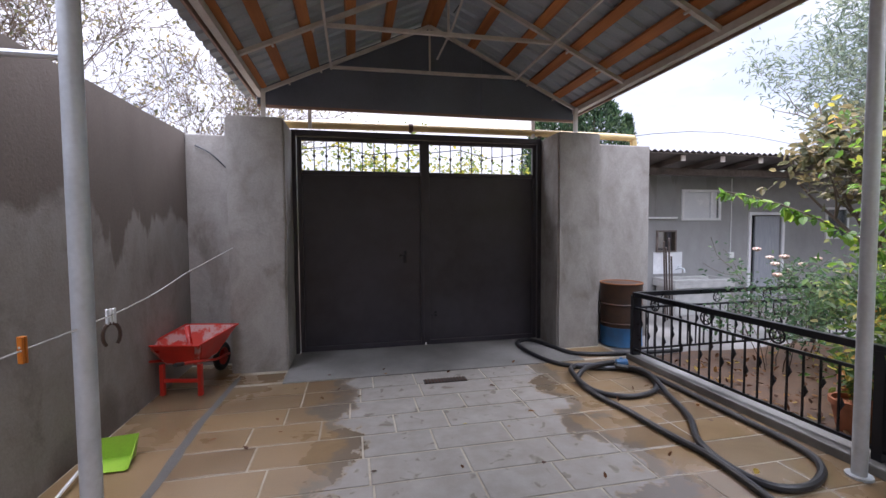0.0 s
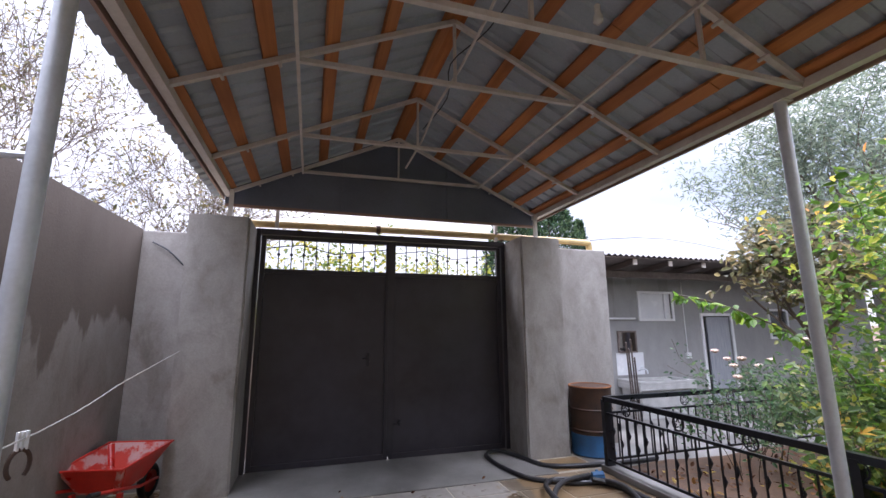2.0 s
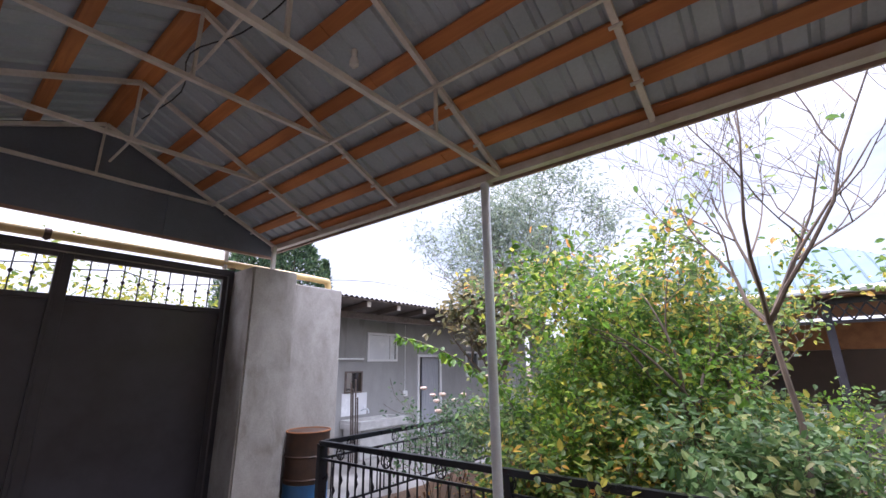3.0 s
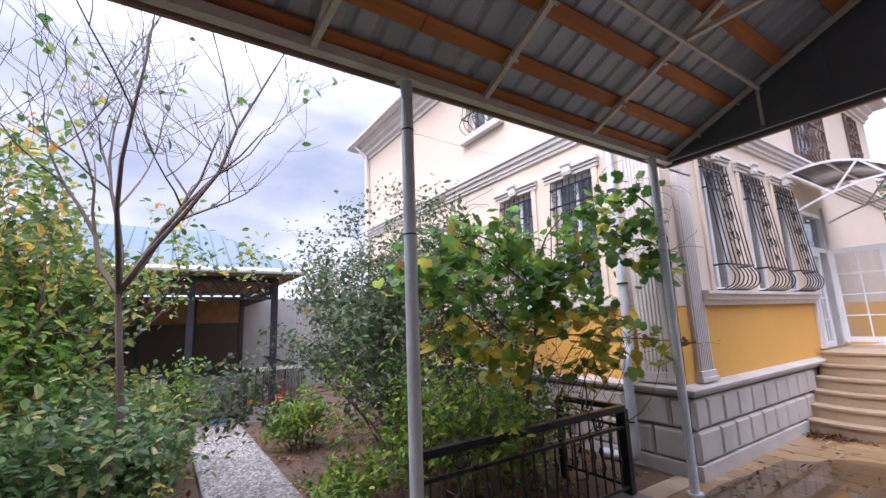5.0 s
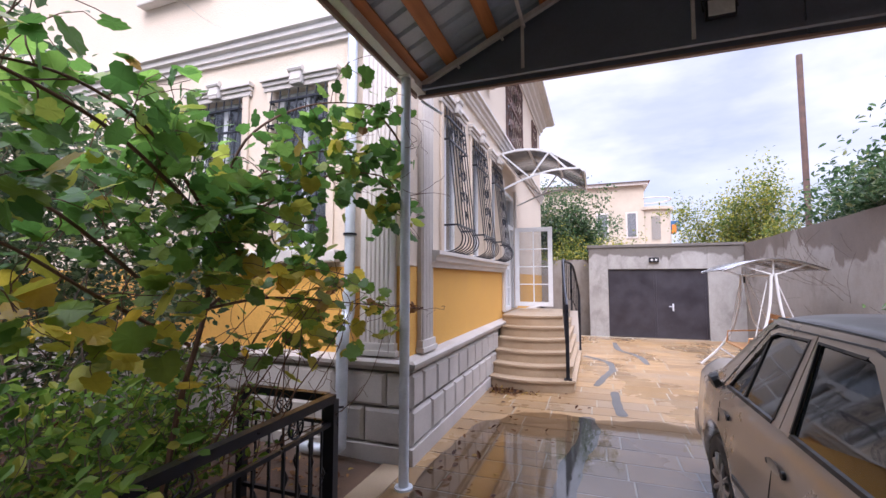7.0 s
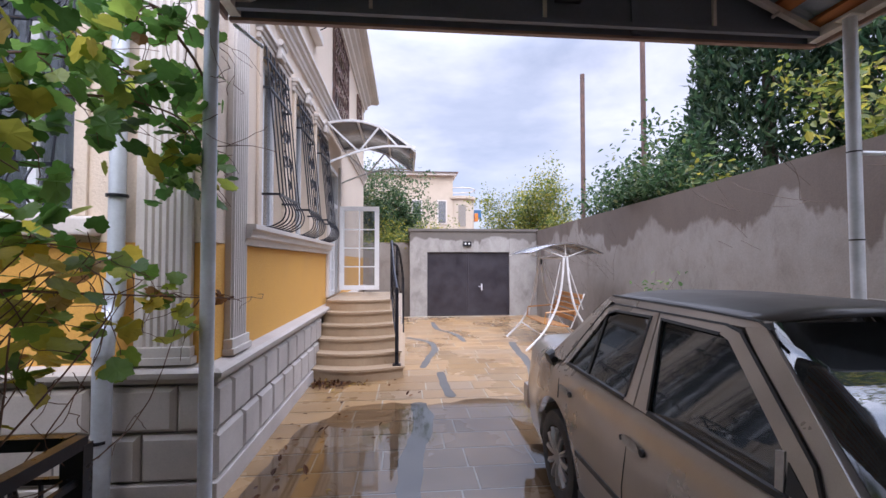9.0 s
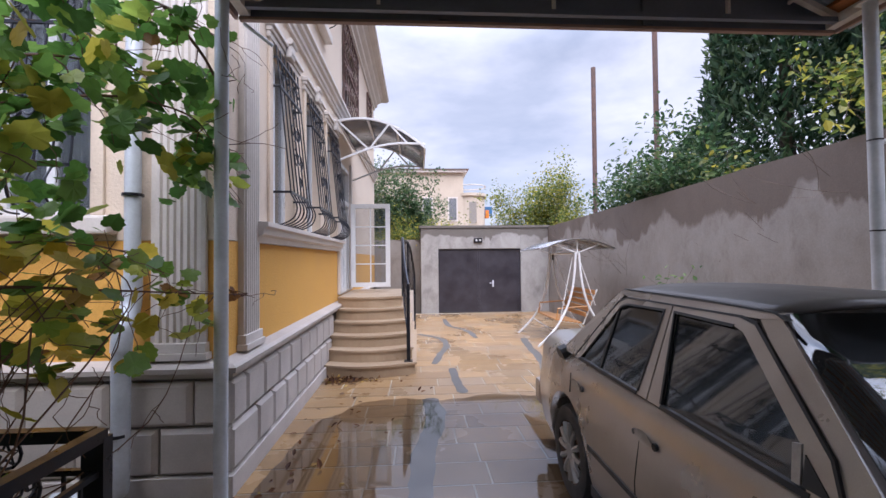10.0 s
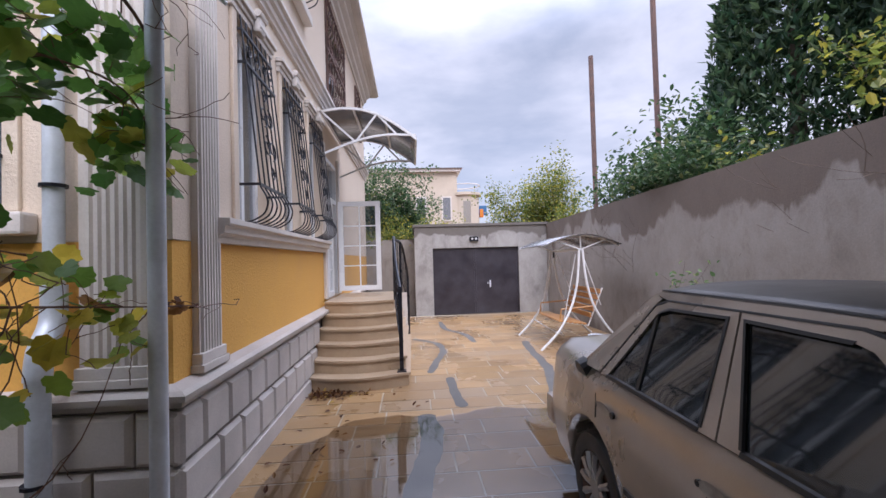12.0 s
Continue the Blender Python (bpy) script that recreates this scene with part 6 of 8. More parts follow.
# ---- garden swing ----
def swing():
    g = thing("garden_swing", "white-framed garden swing with wooden slat bench and small canopy", "swing seat")
    cx, ya, yb = -0.82, -9.3, -10.82
    for y in (ya, yb):
        part("frame_leg", tubes([spline([(-0.05, y, 0.0), (-0.38, y, 0.33), (-0.62, y, 0.75), (-0.74, y, 1.2), (-0.79, y, 1.74)], 5)], 0.022, 8), M_PVC, g, "", True)
        part("frame_leg", tubes([spline([(-1.60, y, 0.0), (-1.28, y, 0.33), (-1.02, y, 0.75), (-0.90, y, 1.2), (-0.85, y, 1.74)], 5)], 0.022, 8), M_PVC, g, "", True)
        part("canopy_arch", tubes([[(cx - 0.70 + 1.40 * i / 14, y, 1.80 + 0.19 * math.sin(math.pi * i / 14)) for i in range(15)]], 0.014, square=True), M_PVC, g)
        for x in (-0.45, 0.0, 0.45):
            part("canopy_strut", tubes([[(cx, y, 1.74), (cx + x, y, 1.80 + 0.19 * math.sin(math.pi * (x + 0.7) / 1.4))]], 0.01, square=True), M_PVC, g)
        part("hanger", tubes([[(cx + 0.06, y - 0.09 if y == ya else y + 0.09, 1.66), (cx + 0.30, y - 0.12 if y == ya else y + 0.12, 0.50)]], 0.009, 6), M_PVC, g)
        part("hanger", tubes([[(cx - 0.06, y - 0.09 if y == ya else y + 0.09, 1.66), (cx - 0.38, y - 0.12 if y == ya else y + 0.12, 0.74)]], 0.009, 6), M_PVC, g)
        part("spring", tubes([[(cx, y + (-0.09 if y == ya else 0.09), 1.74), (cx, y + (-0.09 if y == ya else 0.09), 1.6)]], 0.02, 8), M_IRON, g)
    part("ridge_tube", tubes([[(cx, ya, 1.74), (cx, yb, 1.74)]], 0.02, 8), M_PVC, g)
    part("floor_tube", tubes([spline([(-0.38, ya, 0.33), (-0.55, ya - 0.3, 0.2), (-0.6, (ya + yb) / 2, 0.17), (-0.55, yb + 0.3, 0.2), (-0.38, yb, 0.33)], 5)], 0.014, 6), M_PVC, g)
    bm = bmesh.new()
    n = 14
    a = [bm.verts.new((cx - 0.70 + 1.40 * i / n, ya + 0.12, 1.815 + 0.19 * math.sin(math.pi * i / n))) for i in range(n + 1)]
    b = [bm.verts.new((cx - 0.70 + 1.40 * i / n, yb - 0.12, 1.815 + 0.19 * math.sin(math.pi * i / n))) for i in range(n + 1)]
    for i in range(n):
        bm.faces.new((a[i], a[i + 1], b[i + 1], b[i]))
    ob = part("canopy_sheet", bm, M_POLY, g, "smoked brown canopy sheet", True)
    sol = ob.modifiers.new("thick", "SOLIDIFY")
    sol.thickness = 0.006
    ys, ye = ya - 0.14, yb + 0.14
    for i in range(6):
        x = cx + 0.34 - 0.085 * i
        part("seat_slat", boxes((x - 0.034, ye, 0.46 - 0.012 * i, x + 0.034, ys, 0.485 - 0.012 * i), bevel=0.006), M_SWINGWOOD, g)
    for i in range(5):
        z = 0.52 + 0.105 * i
        x = cx - 0.20 - 0.045 * i
        part("back_slat", boxes((x - 0.012, ye, z, x + 0.012, ys, z + 0.085), bevel=0.006), M_SWINGWOOD, g)
    for y in (ys - 0.03, ye + 0.03):
        part("bench_side", tubes([[(cx + 0.36, y, 0.46), (cx - 0.16, y, 0.38), (cx - 0.44, y, 1.04)]], 0.014, 6), M_PVC, g)
        part("armrest", tubes([[(cx + 0.36, y, 0.46), (cx + 0.33, y, 0.68), (cx - 0.30, y, 0.72)]], 0.016, 6), M_SWINGWOOD, g)
    mesh_thing("grey_bucket", lathe(bmesh.new(), -0.95, -9.05, [(0.11, 0.0), (0.125, 0.02), (0.15, 0.27), (0.155, 0.28), (0.14, 0.275), (0.11, 0.03)], 20), M_STEEL, "grey bucket beside the swing", "bucket", smooth=True)
    mesh_thing("low_tarp_heap", boxes((-1.55, -8.9, 0.0, -1.0, -7.6, 0.30), bevel=0.06), M_TRIM, "low dark covered heap beside the wall", "tarpaulin")


swing()


# ---- things by the gate ----
def drum():
    g = thing("oil_drum", "rusty dark steel drum with a faded blue band", "drum", "", "", (3.88, 5.60, 0))
    r = 0.285
    part("lower_band", lathe(bmesh.new(), 0, 0, [(r, 0.0), (r + 0.008, 0.012), (r, 0.025), (r, 0.24), (r - 0.001, 0.27)], 36), M_BLUE, g, "faded blue painted lower band", True)
    part("shell", lathe(bmesh.new(), 0, 0, [(r - 0.002, 0.271), (r, 0.30), (r, 0.31), (r + 0.012, 0.325), (r, 0.34), (r, 0.58), (r + 0.012, 0.595), (r, 0.61), (r, 0.86), (r + 0.01, 0.88), (r - 0.008, 0.885)], 36), M_RUST, g, "", True)
    part("lid", lathe(bmesh.new(), 0, 0, [(r - 0.012, 0.868), (r - 0.012, 0.872), (0.02, 0.874)], 36), M_RUSTTOP, g, "orange rusted top", True)
    bm = bmesh.new()
    tube(bm, [(r * math.cos(t * math.pi / 18), r * math.sin(t * math.pi / 18), 0.887) for t in range(37)], 0.012, 6, False)
    part("rim", bm, M_RUSTTOP, g, "", True)


drum()


def wheelbarrow():
    g = thing("wheelbarrow", "cement-splashed red steel wheelbarrow standing by the wall", "wheelbarrow", "", "", (-1.60, 5.12, 0), -12)
    g.scale = (0.88, 0.88, 0.90)
    top = [(-0.30, -0.42), (0.30, -0.42), (0.34, 0.40), (-0.34, 0.40)]
    bot = [(-0.19, -0.26), (0.19, -0.26), (0.17, 0.20), (-0.17, 0.20)]
    def ring(q, z, k, dz=0.0):
        return [(x * k, y * k, z + dz * (1 if y > 0 else 0)) for x, y in q]
    bm = bmesh.new()
    to = [bm.verts.new(p) for p in ring(top, 0.60, 1.0, 0.06)]
    bo = [bm.verts.new(p) for p in ring(bot, 0.33, 1.0)]
    for i in range(4):
        bm.faces.new((bo[i], bo[(i + 1) % 4], to[(i + 1) % 4], to[i]))
    bm.faces.new(bo)
    bmesh.ops.bevel(bm, geom=[e for e in bm.edges if not e.is_boundary], offset=0.05, segments=3, affect="EDGES")
    ob = part("tray_outside", bm, M_RED, g, "", True)
    bm = bmesh.new()
    ti = [bm.verts.new(p) for p in ring(top, 0.602, 0.985, 0.06)]
    bi = [bm.verts.new(p) for p in ring(bot, 0.345, 0.97)]
    for i in range(4):
        bm.faces.new((ti[i], ti[(i + 1) % 4], bi[(i + 1) % 4], bi[i]))
    bm.faces.new(list(reversed(bi)))
    part("tray_inside", bm, M_SPLASH, g, "red tray lining splashed with pale cement")
    rim = ring(top, 0.605, 1.0, 0.06)
    part("tray_rim", tubes([rim + rim[:1]], 0.012, 6), M_RED, g)
    for s in (-1, 1):
        part("handle_tube", tubes([[(s * 0.10, 0.62, 0.22), (s * 0.20, 0.1, 0.30), (s * 0.27, -0.45, 0.44), (s * 0.29, -0.72, 0.50)]], 0.016, 8), M_RED, g)
        part("grip", tubes([[(s * 0.287, -0.70, 0.496), (s * 0.295, -0.84, 0.525)]], 0.021, 8), M_RUBBER, g, "black rubber grip")
        part("leg", boxes((s * 0.22 - 0.022, -0.30, 0.0, s * 0.22 + 0.022, -0.25, 0.36), bevel=0.006), M_RED, g)
    part("leg_brace", boxes((-0.22, -0.29, 0.15, 0.22, -0.26, 0.19), bevel=0.005), M_RED, g)
    w = part("wheel", bmesh.new(), M_RUBBER, g, "black rubber wheel")
    bm = bmesh.new()
    tube(bm, [(0, 0.62 + 0.15 * math.cos(t * math.pi / 12), 0.19 + 0.15 * math.sin(t * math.pi / 12)) for t in range(25)], 0.04, 10, False)
    bm.to_mesh(w.data)
    bm.free()
    bm = bmesh.new()
    tube(bm, [(-0.03, 0.62, 0.19), (0.03, 0.62, 0.19)], 0.115, 18)
    part("hub", bm, M_RED, w, "red wheel disc")
    part("axle", tubes([[(-0.11, 0.62, 0.2), (0.11, 0.62, 0.2)]], 0.012, 6), M_IRON, g)


wheelbarrow()


def dustpan():
    g = thing("long_dustpan", "lime green dustpan with a white tube handle lying by the wall", "dustpan", "", "", (-1.64, 3.55, 0), 8)
    g.scale = (0.75, 0.75, 0.75)
    bm = bmesh.new()
    a = [(-0.14, -0.12, 0.015), (0.17, -0.16, 0.015), (0.17, 0.14, 0.015), (-0.14, 0.14, 0.015)]
    b = [(-0.17, -0.13, 0.12), (0.20, -0.16, 0.03), (0.20, 0.17, 0.22), (-0.17, 0.17, 0.22)]
    va, vb = [bm.verts.new(p) for p in a], [bm.verts.new(p) for p in b]
    bm.faces.new(va)
    for i in (1, 2, 3):
        bm.faces.new((va[i], va[(i + 1) % 4], vb[(i + 1) % 4], vb[i]))
    ob = part("pan", bm, M_GREEN, g)
    sol = ob.modifiers.new("thick", "SOLIDIFY")
    sol.thickness = 0.006
    part("handle", tubes([[(-0.16, 0.0, 0.10), (-0.2, -0.9, 0.03)]], 0.015, 8), M_PVC, g, "white tube handle")


dustpan()


def clothes_line():
    g = thing("clothes_line", "thin grey clothes line strung from the posts to the gate pillar", "clothes line")
    pts = [(-1.0, -4.26, 1.40), (-1.04, -1.0, 1.30), (-1.075, 2.3, 1.262), (-1.18, 3.9, 1.368), (-1.28, 5.47, 1.48)]
    part("cord", tubes([spline(pts, 6)], 0.0038, 5), M_ROPE, g)
    p = thing("clothes_peg", "orange plastic clothes peg on the line", "peg", "", "", (-1.07, 1.95, 1.27), 70)
    p.scale = (0.7, 0.7, 0.65)
    for s in (-1, 1):
        part("jaw", boxes((s * 0.008 - 0.006, -0.016, -0.09, s * 0.008 + 0.006, 0.016, 0.06), bevel=0.003), M_ORANGE, p)
    part("spring", tubes([[(-0.016, 0, 0.0), (0.016, 0, 0.0)]], 0.008, 6), M_STEEL, p)
    h = thing("horseshoe", "rusty horseshoe hung from the clothes line by pale pegs", "horseshoe", "", "", (-1.09, 2.55, 1.27), 60)
    h.scale = (0.75, 0.75, 0.8)
    part("shoe", tubes([[(0.055 * math.cos(t), 0, -0.13 + 0.075 * math.sin(t)) for t in [(-0.9 + 4.94 * k / 14) for k in range(15)]]], 0.011, 6), M_RUST, h)
    for s in (-1, 0, 1):
        part("peg", boxes((s * 0.022 - 0.007, -0.01, -0.06, s * 0.022 + 0.007, 0.01, 0.035), bevel=0.003), M_PVC, h)
    b = thing("wall_socket_box", "small white cable box on the gate stub wall", "socket", "", "", (-1.30, 5.89, 1.22))
    part("box", boxes((-0.09, -0.03, -0.02, 0.05, 0.01, 0.02), bevel=0.005), M_PVC, b)
    part("cable", tubes([spline([(0.04, -0.01, 0.02), (0.05, -0.02, 0.2), (0.06, -0.012, 0.42)], 4), spline([(0.04, -0.01, -0.02), (0.06, -0.03, -0.2), (0.02, -0.02, -0.3)], 4)], 0.006, 5), M_IRON, b)
    mesh_thing("wall_cable", tubes([spline([(-1.78, 5.88, 2.72), (-1.6, 5.86, 2.62), (-1.42, 5.86, 2.44), (-1.27, 5.86, 2.30)], 5)], 0.009, 6), M_IRON, "black cable sagging on the stub wall", "cable")
    mesh_thing("overhead_wire", tubes([spline([(3.9, 7.5, 3.2), (9, 9, 4.0), (20, 14, 4.6)], 5)], 0.008, 5), M_IRON, "thin overhead wire past the outhouse roof", "cable")
    mesh_thing("guy_wire", tubes([spline([(3.40, -1.21, 3.03), (5.0, -3.6, 3.9), (5.6, -4.7, 4.5)], 5)], 0.0016, 5), M_ROPE, "thin wire from post to house wall", "wire")


clothes_line()


def drain():
    g = thing("floor_drain", "narrow dark slotted floor drain", "drain", "", "", (1.06, 4.68, 0.006))
    part("tray", boxes((-0.24, -0.06, -0.01, 0.24, 0.06, 0.002)), M_TRIM, g)
    for i in range(13):
        x = -0.216 + 0.036 * i
        part("slat", boxes((x - 0.009, -0.055, 0.002, x + 0.009, 0.055, 0.009)), M_RUST, g)


drain()


# ---- garden: fence, hose, path, pavilion ----
def ring_pts(c, ax, r, n=12):
    """A closed ring in the upright plane that holds the flat direction ax."""
    return [c + ax * (r * math.cos(2 * math.pi * k / n)) + Vector((0, 0, r * math.sin(2 * math.pi * k / n))) for k in range(n + 1)]


def fence_run(p0, p1, group_label="low black iron garden fence with star rings and leaf bars"):
    g = thing("iron_fence", group_label, "fence", "garden fences")
    a, b = Vector((*p0, 0.07)), Vector((*p1, 0.07))
    d = (b - a)
    L = d.length
    d.normalize()
    up = Vector((0, 0, 1))
    part("top_rail", tubes([[a + up * 0.77, b + up * 0.77]], 0.028, square=True), M_IRON, g)
    part("middle_rail", tubes([[a + up * 0.60, b + up * 0.60]], 0.013, square=True), M_IRON, g)
    part("bottom_rail", tubes([[a + up * 0.07, b + up * 0.07]], 0.013, square=True), M_IRON, g)
    n = max(1, round(L / 2.4))
    for i in range(n + 1):
        q = a + d * (L * i / n)
        part("fence_post", tubes([[q - up * 0.08, q + up * 0.76]], 0.03, square=True), M_IRON, g)
    m = round(L / 0.125)
    rr = random.Random(int(L * 100))
    for i in range(1, m):
        q = a + d * (L * i / m)
        bm = tubes([[q + up * 0.07, q + up * 0.60]], 0.0065, square=True)
        z = 0.3 + 0.12 * (i % 2)
        lf = q + up * z + d * 0.012
        tube(bm, [lf - up * 0.05, lf + d * 0.012, lf + up * 0.045 + d * 0.004], [0.003, 0.014, 0.003], 5)
        part("bar", bm, M_IRON, g)
    k = max(1, round(L / 0.75))
    for i in range(k):
        c = a + d * (L * (i + 0.5) / k) + up * 0.69
        bm = tubes([ring_pts(c, d, 0.066)], 0.008, 5)
        star = [c + d * ((0.06 if j % 2 == 0 else 0.024) * math.sin(j * math.pi / 5)) + up * ((0.06 if j % 2 == 0 else 0.024) * math.cos(j * math.pi / 5)) for j in range(11)]
        tube(bm, star, 0.006, 5)
        part("star_ring", bm, M_IRON, g)


fence_run((3.55, 4.86), (3.65, -0.20))
fence_run((3.65, -1.34), (3.65, -3.66))
fence_run((3.69, -3.66), (4.45, -3.66))
fence_run((3.60, 4.86), (9.2, 4.86))


def hose():
    g = thing("water_hose", "long black rubber hose lying in loops on the paving", "hose")
    r = 0.027
    loops = [(4.4, 5.02, r), (3.62, 5.05, r), (2.95, 5.2, r), (2.78, 5.6, r), (2.62, 5.98, r), (2.38, 5.86, r), (2.36, 5.4, r), (2.5, 4.9, r), (2.85, 4.62, r), (3.2, 4.5, r), (3.28, 4.2, r), (3.06, 3.86, r),
             (2.7, 3.78, r), (2.46, 4.0, r), (2.44, 4.4, r * 3), (2.7, 4.75, r), (3.05, 4.66, r), (3.24, 4.25, r * 3), (3.1, 3.7, r), (2.92, 3.25, r), (2.68, 2.9, r), (2.6, 2.55, r), (2.68, 2.3, r), (2.92, 2.26, r), (3.2, 2.4, r), (3.33, 2.65, r), (3.34, 3.2, r), (3.34, 3.8, r), (3.3, 4.35, r), (3.05, 4.5, r * 3)]
    part("coil", tubes([spline(loops, 7)], r, 9), M_HOSE, g, "", True)
    second = [(3.1, 4.62, r * 3), (2.7, 4.52, r * 3), (2.46, 4.3, r), (2.42, 3.9, r), (2.49, 3.5, r), (2.53, 3.05, r), (2.58, 2.75, r), (2.57, 2.45, r), (2.5, 2.0, r), (2.3, 1.2, r), (2.45, 0.5, r)]
    part("straight_run", tubes([spline(second, 7)], r, 9), M_HOSE, g, "", True)
    bm = bmesh.new()
    tube(bm, [(3.14, 4.62, 0.06), (3.26, 4.58, 0.07)], 0.05, 10)
    tube(bm, [(3.19, 4.56, 0.08), (3.23, 4.66, 0.1)], 0.02, 6)
    part("coupling", bm, M_BLUE, g, "bright blue hose coupling")


hose()


def pebble_path():
    structure("garden_path", boxes((3.72, -1.17, -0.1, 9.75, -0.34, 0.062), bevel=0.01), M_GRAVEL, "pale pebble-dashed garden path", "path")
    rr = random.Random(8)
    verts, faces = [], []
    for _ in range(5200):
        x, y = rr.uniform(3.76, 9.72), rr.uniform(-1.15, -0.36)
        s, t, a = rr.uniform(0.015, 0.034), rr.uniform(0.6, 1.0), rr.uniform(0, math.pi)
        ca, sa = math.cos(a), math.sin(a)
        k = len(verts)
        for i in range(6):
            u, v = s * math.cos(i * math.pi / 3), s * t * math.sin(i * math.pi / 3)
            verts.append((x + u * ca - v * sa, y + u * sa + v * ca, 0.060))
        verts.append((x, y, 0.062 + s * 0.45))
        faces += [(k + i, k + (i + 1) % 6, k + 6) for i in range(6)]
    k = Mat("mixed_pebble")
    k.set(Base_Color=k.ramp(k.pos.outputs["Random Per Island"], [(0.0, (0.11, 0.095, 0.085)), (0.5, (0.27, 0.245, 0.22)), (1.0, (0.46, 0.42, 0.37))]), Roughness=0.55)
    tagged(raw_mesh("path_pebbles", verts, faces, k.m), "mixed grey and cream pebbles set in the path", "pebbles", "", "stuff")


pebble_path()


def pavilion():
    structure("pavilion_floor", boxes((9.75, -2.45, -0.1, 14.3, 3.6, 0.075), bevel=0.01), M_GRAVEL, "pale stone pavilion floor", "floor")
    g = thing("garden_pavilion", "dark timber garden pavilion with a blue-green hipped metal roof", "pavilion")
    x0, x1, y0, y1 = 9.85, 14.0, -1.72, 3.4
    for x, y in ((x0, y0), (x0, -0.30), (x0, 1.5), (x0, y1), (x1, y0), (x1, 0.6), (x1, y1)):
        part("post", tubes([[(x, y, 0.06), (x, y, 2.75)]], 0.055, square=True), M_GATE, g)
    e = 0.45
    bm = bmesh.new()
    b = [bm.verts.new(p) for p in ((x0 - e, y0 - e, 2.82), (x1 + e, y0 - e, 2.82), (x1 + e, y1 + e, 2.82), (x0 - e, y1 + e, 2.82))]
    t = [bm.verts.new((11.9, -0.75, 4.0)), bm.verts.new((11.9, 2.4, 4.0))]
    for f in ((b[0], b[1], t[0]), (b[1], b[2], t[1], t[0]), (b[2], b[3], t[1]), (b[3], b[0], t[0], t[1])):
        bm.faces.new(f)
    roof = part("roof", bm, M_BLUEROOF, g, "blue-green standing-seam sheet")
    ra, rb, rise = -0.75, 2.4, 1.165
    for i in range(26):
        y = y0 - e + 0.12 + (y1 - y0 + 2 * e - 0.24) * i / 25
        f = (y - (y0 - e)) / (ra - (y0 - e)) if y < ra else ((y1 + e - y) / (y1 + e - rb) if y > rb else 1.0)
        part("roof_seam", tubes([[(x0 - e, y, 2.835), (x0 - e + (11.9 - x0 + e) * f, y, 2.835 + rise * f)]], 0.014, 4), M_BLUEROOF, roof)
    for i in range(22):
        x = x0 - e + 0.12 + (x1 - x0 + 2 * e - 0.24) * i / 21
        f = min((x - (x0 - e)) / (11.9 - x0 + e), (x1 + e - x) / (x1 + e - 11.9))
        part("roof_seam", tubes([[(x, y0 - e, 2.835), (x, y0 - e + (ra - y0 + e) * f, 2.835 + rise * f)]], 0.014, 4), M_BLUEROOF, roof)
    part("gutter", tubes([[(x0 - e, y1 + e, 2.80), (x0 - e, y0 - e, 2.80), (x1 + e, y0 - e, 2.80)]], 0.05, 8), M_PVC, g, "white eaves gutter")
    part("soffit", boxes((x0 - e + 0.05, y0 - e + 0.05, 2.72, x1 + e - 0.05, y1 + e - 0.05, 2.76)), M_BROWNPLY, g, "brown boarded ceiling")
    part("eave_beam", boxes((x0 - 0.05, y0, 2.62, x0 + 0.05, y1, 2.71)), M_GATE, g)
    part("lower_beam", boxes((x0 - 0.03, y0, 2.30, x0 + 0.03, y1, 2.35)), M_GATE, g)
    n = 28
    for i in range(n):
        ya, yb = y0 + (y1 - y0) * i / n, y0 + (y1 - y0) * (i + 1) / n
        for za, zb in ((2.35, 2.62), (2.62, 2.35)):
            part("lattice_bar", tubes([[(x0 + (0.008 if za > zb else -0.008), ya, za), (x0 + (0.008 if za > zb else -0.008), yb, zb)]], 0.012, 4, True), M_GATE, g)
    for i in range(20):
        xa, xb = x0 + (x1 - x0) * i / 20, x0 + (x1 - x0) * (i + 1) / 20
        for za, zb in ((2.35, 2.62), (2.62, 2.35)):
            part("lattice_bar", tubes([[(xa, y0 + (0.008 if za > zb else -0.008), za), (xb, y0 + (0.008 if za > zb else -0.008), zb)]], 0.012, 4, True), M_GATE, g)
    part("back_panel", boxes((x1 - 0.04, y0 + 0.06, 1.95, x1 + 0.04, y1 - 0.06, 2.62)), M_BROWNPLY, g, "brown reed upper panel")
    part("back_panel", boxes((x1 - 0.04, y0 + 0.06, 0.08, x1 + 0.04, y1 - 0.06, 1.94)), M_SCREEN, g, "dark brown mesh back panel")
    for y in (-0.6, 1.6):
        part("mullion", boxes((x1 - 0.07, y - 0.03, 0.08, x1 - 0.041, y + 0.03, 2.62)), M_GATE, g)
    # low balustrades
    part("newel_post", tubes([[(x0, -1.25, 0.06), (x0, -1.25, 1.02)]], 0.035, square=True), M_GATE, g)
    part("stone_upstand", boxes((x0 - 0.06, -2.35, 0.05, x0 + 0.06, -1.29, 0.30), bevel=0.01), M_GREYREND, g, "rough stone upstand")
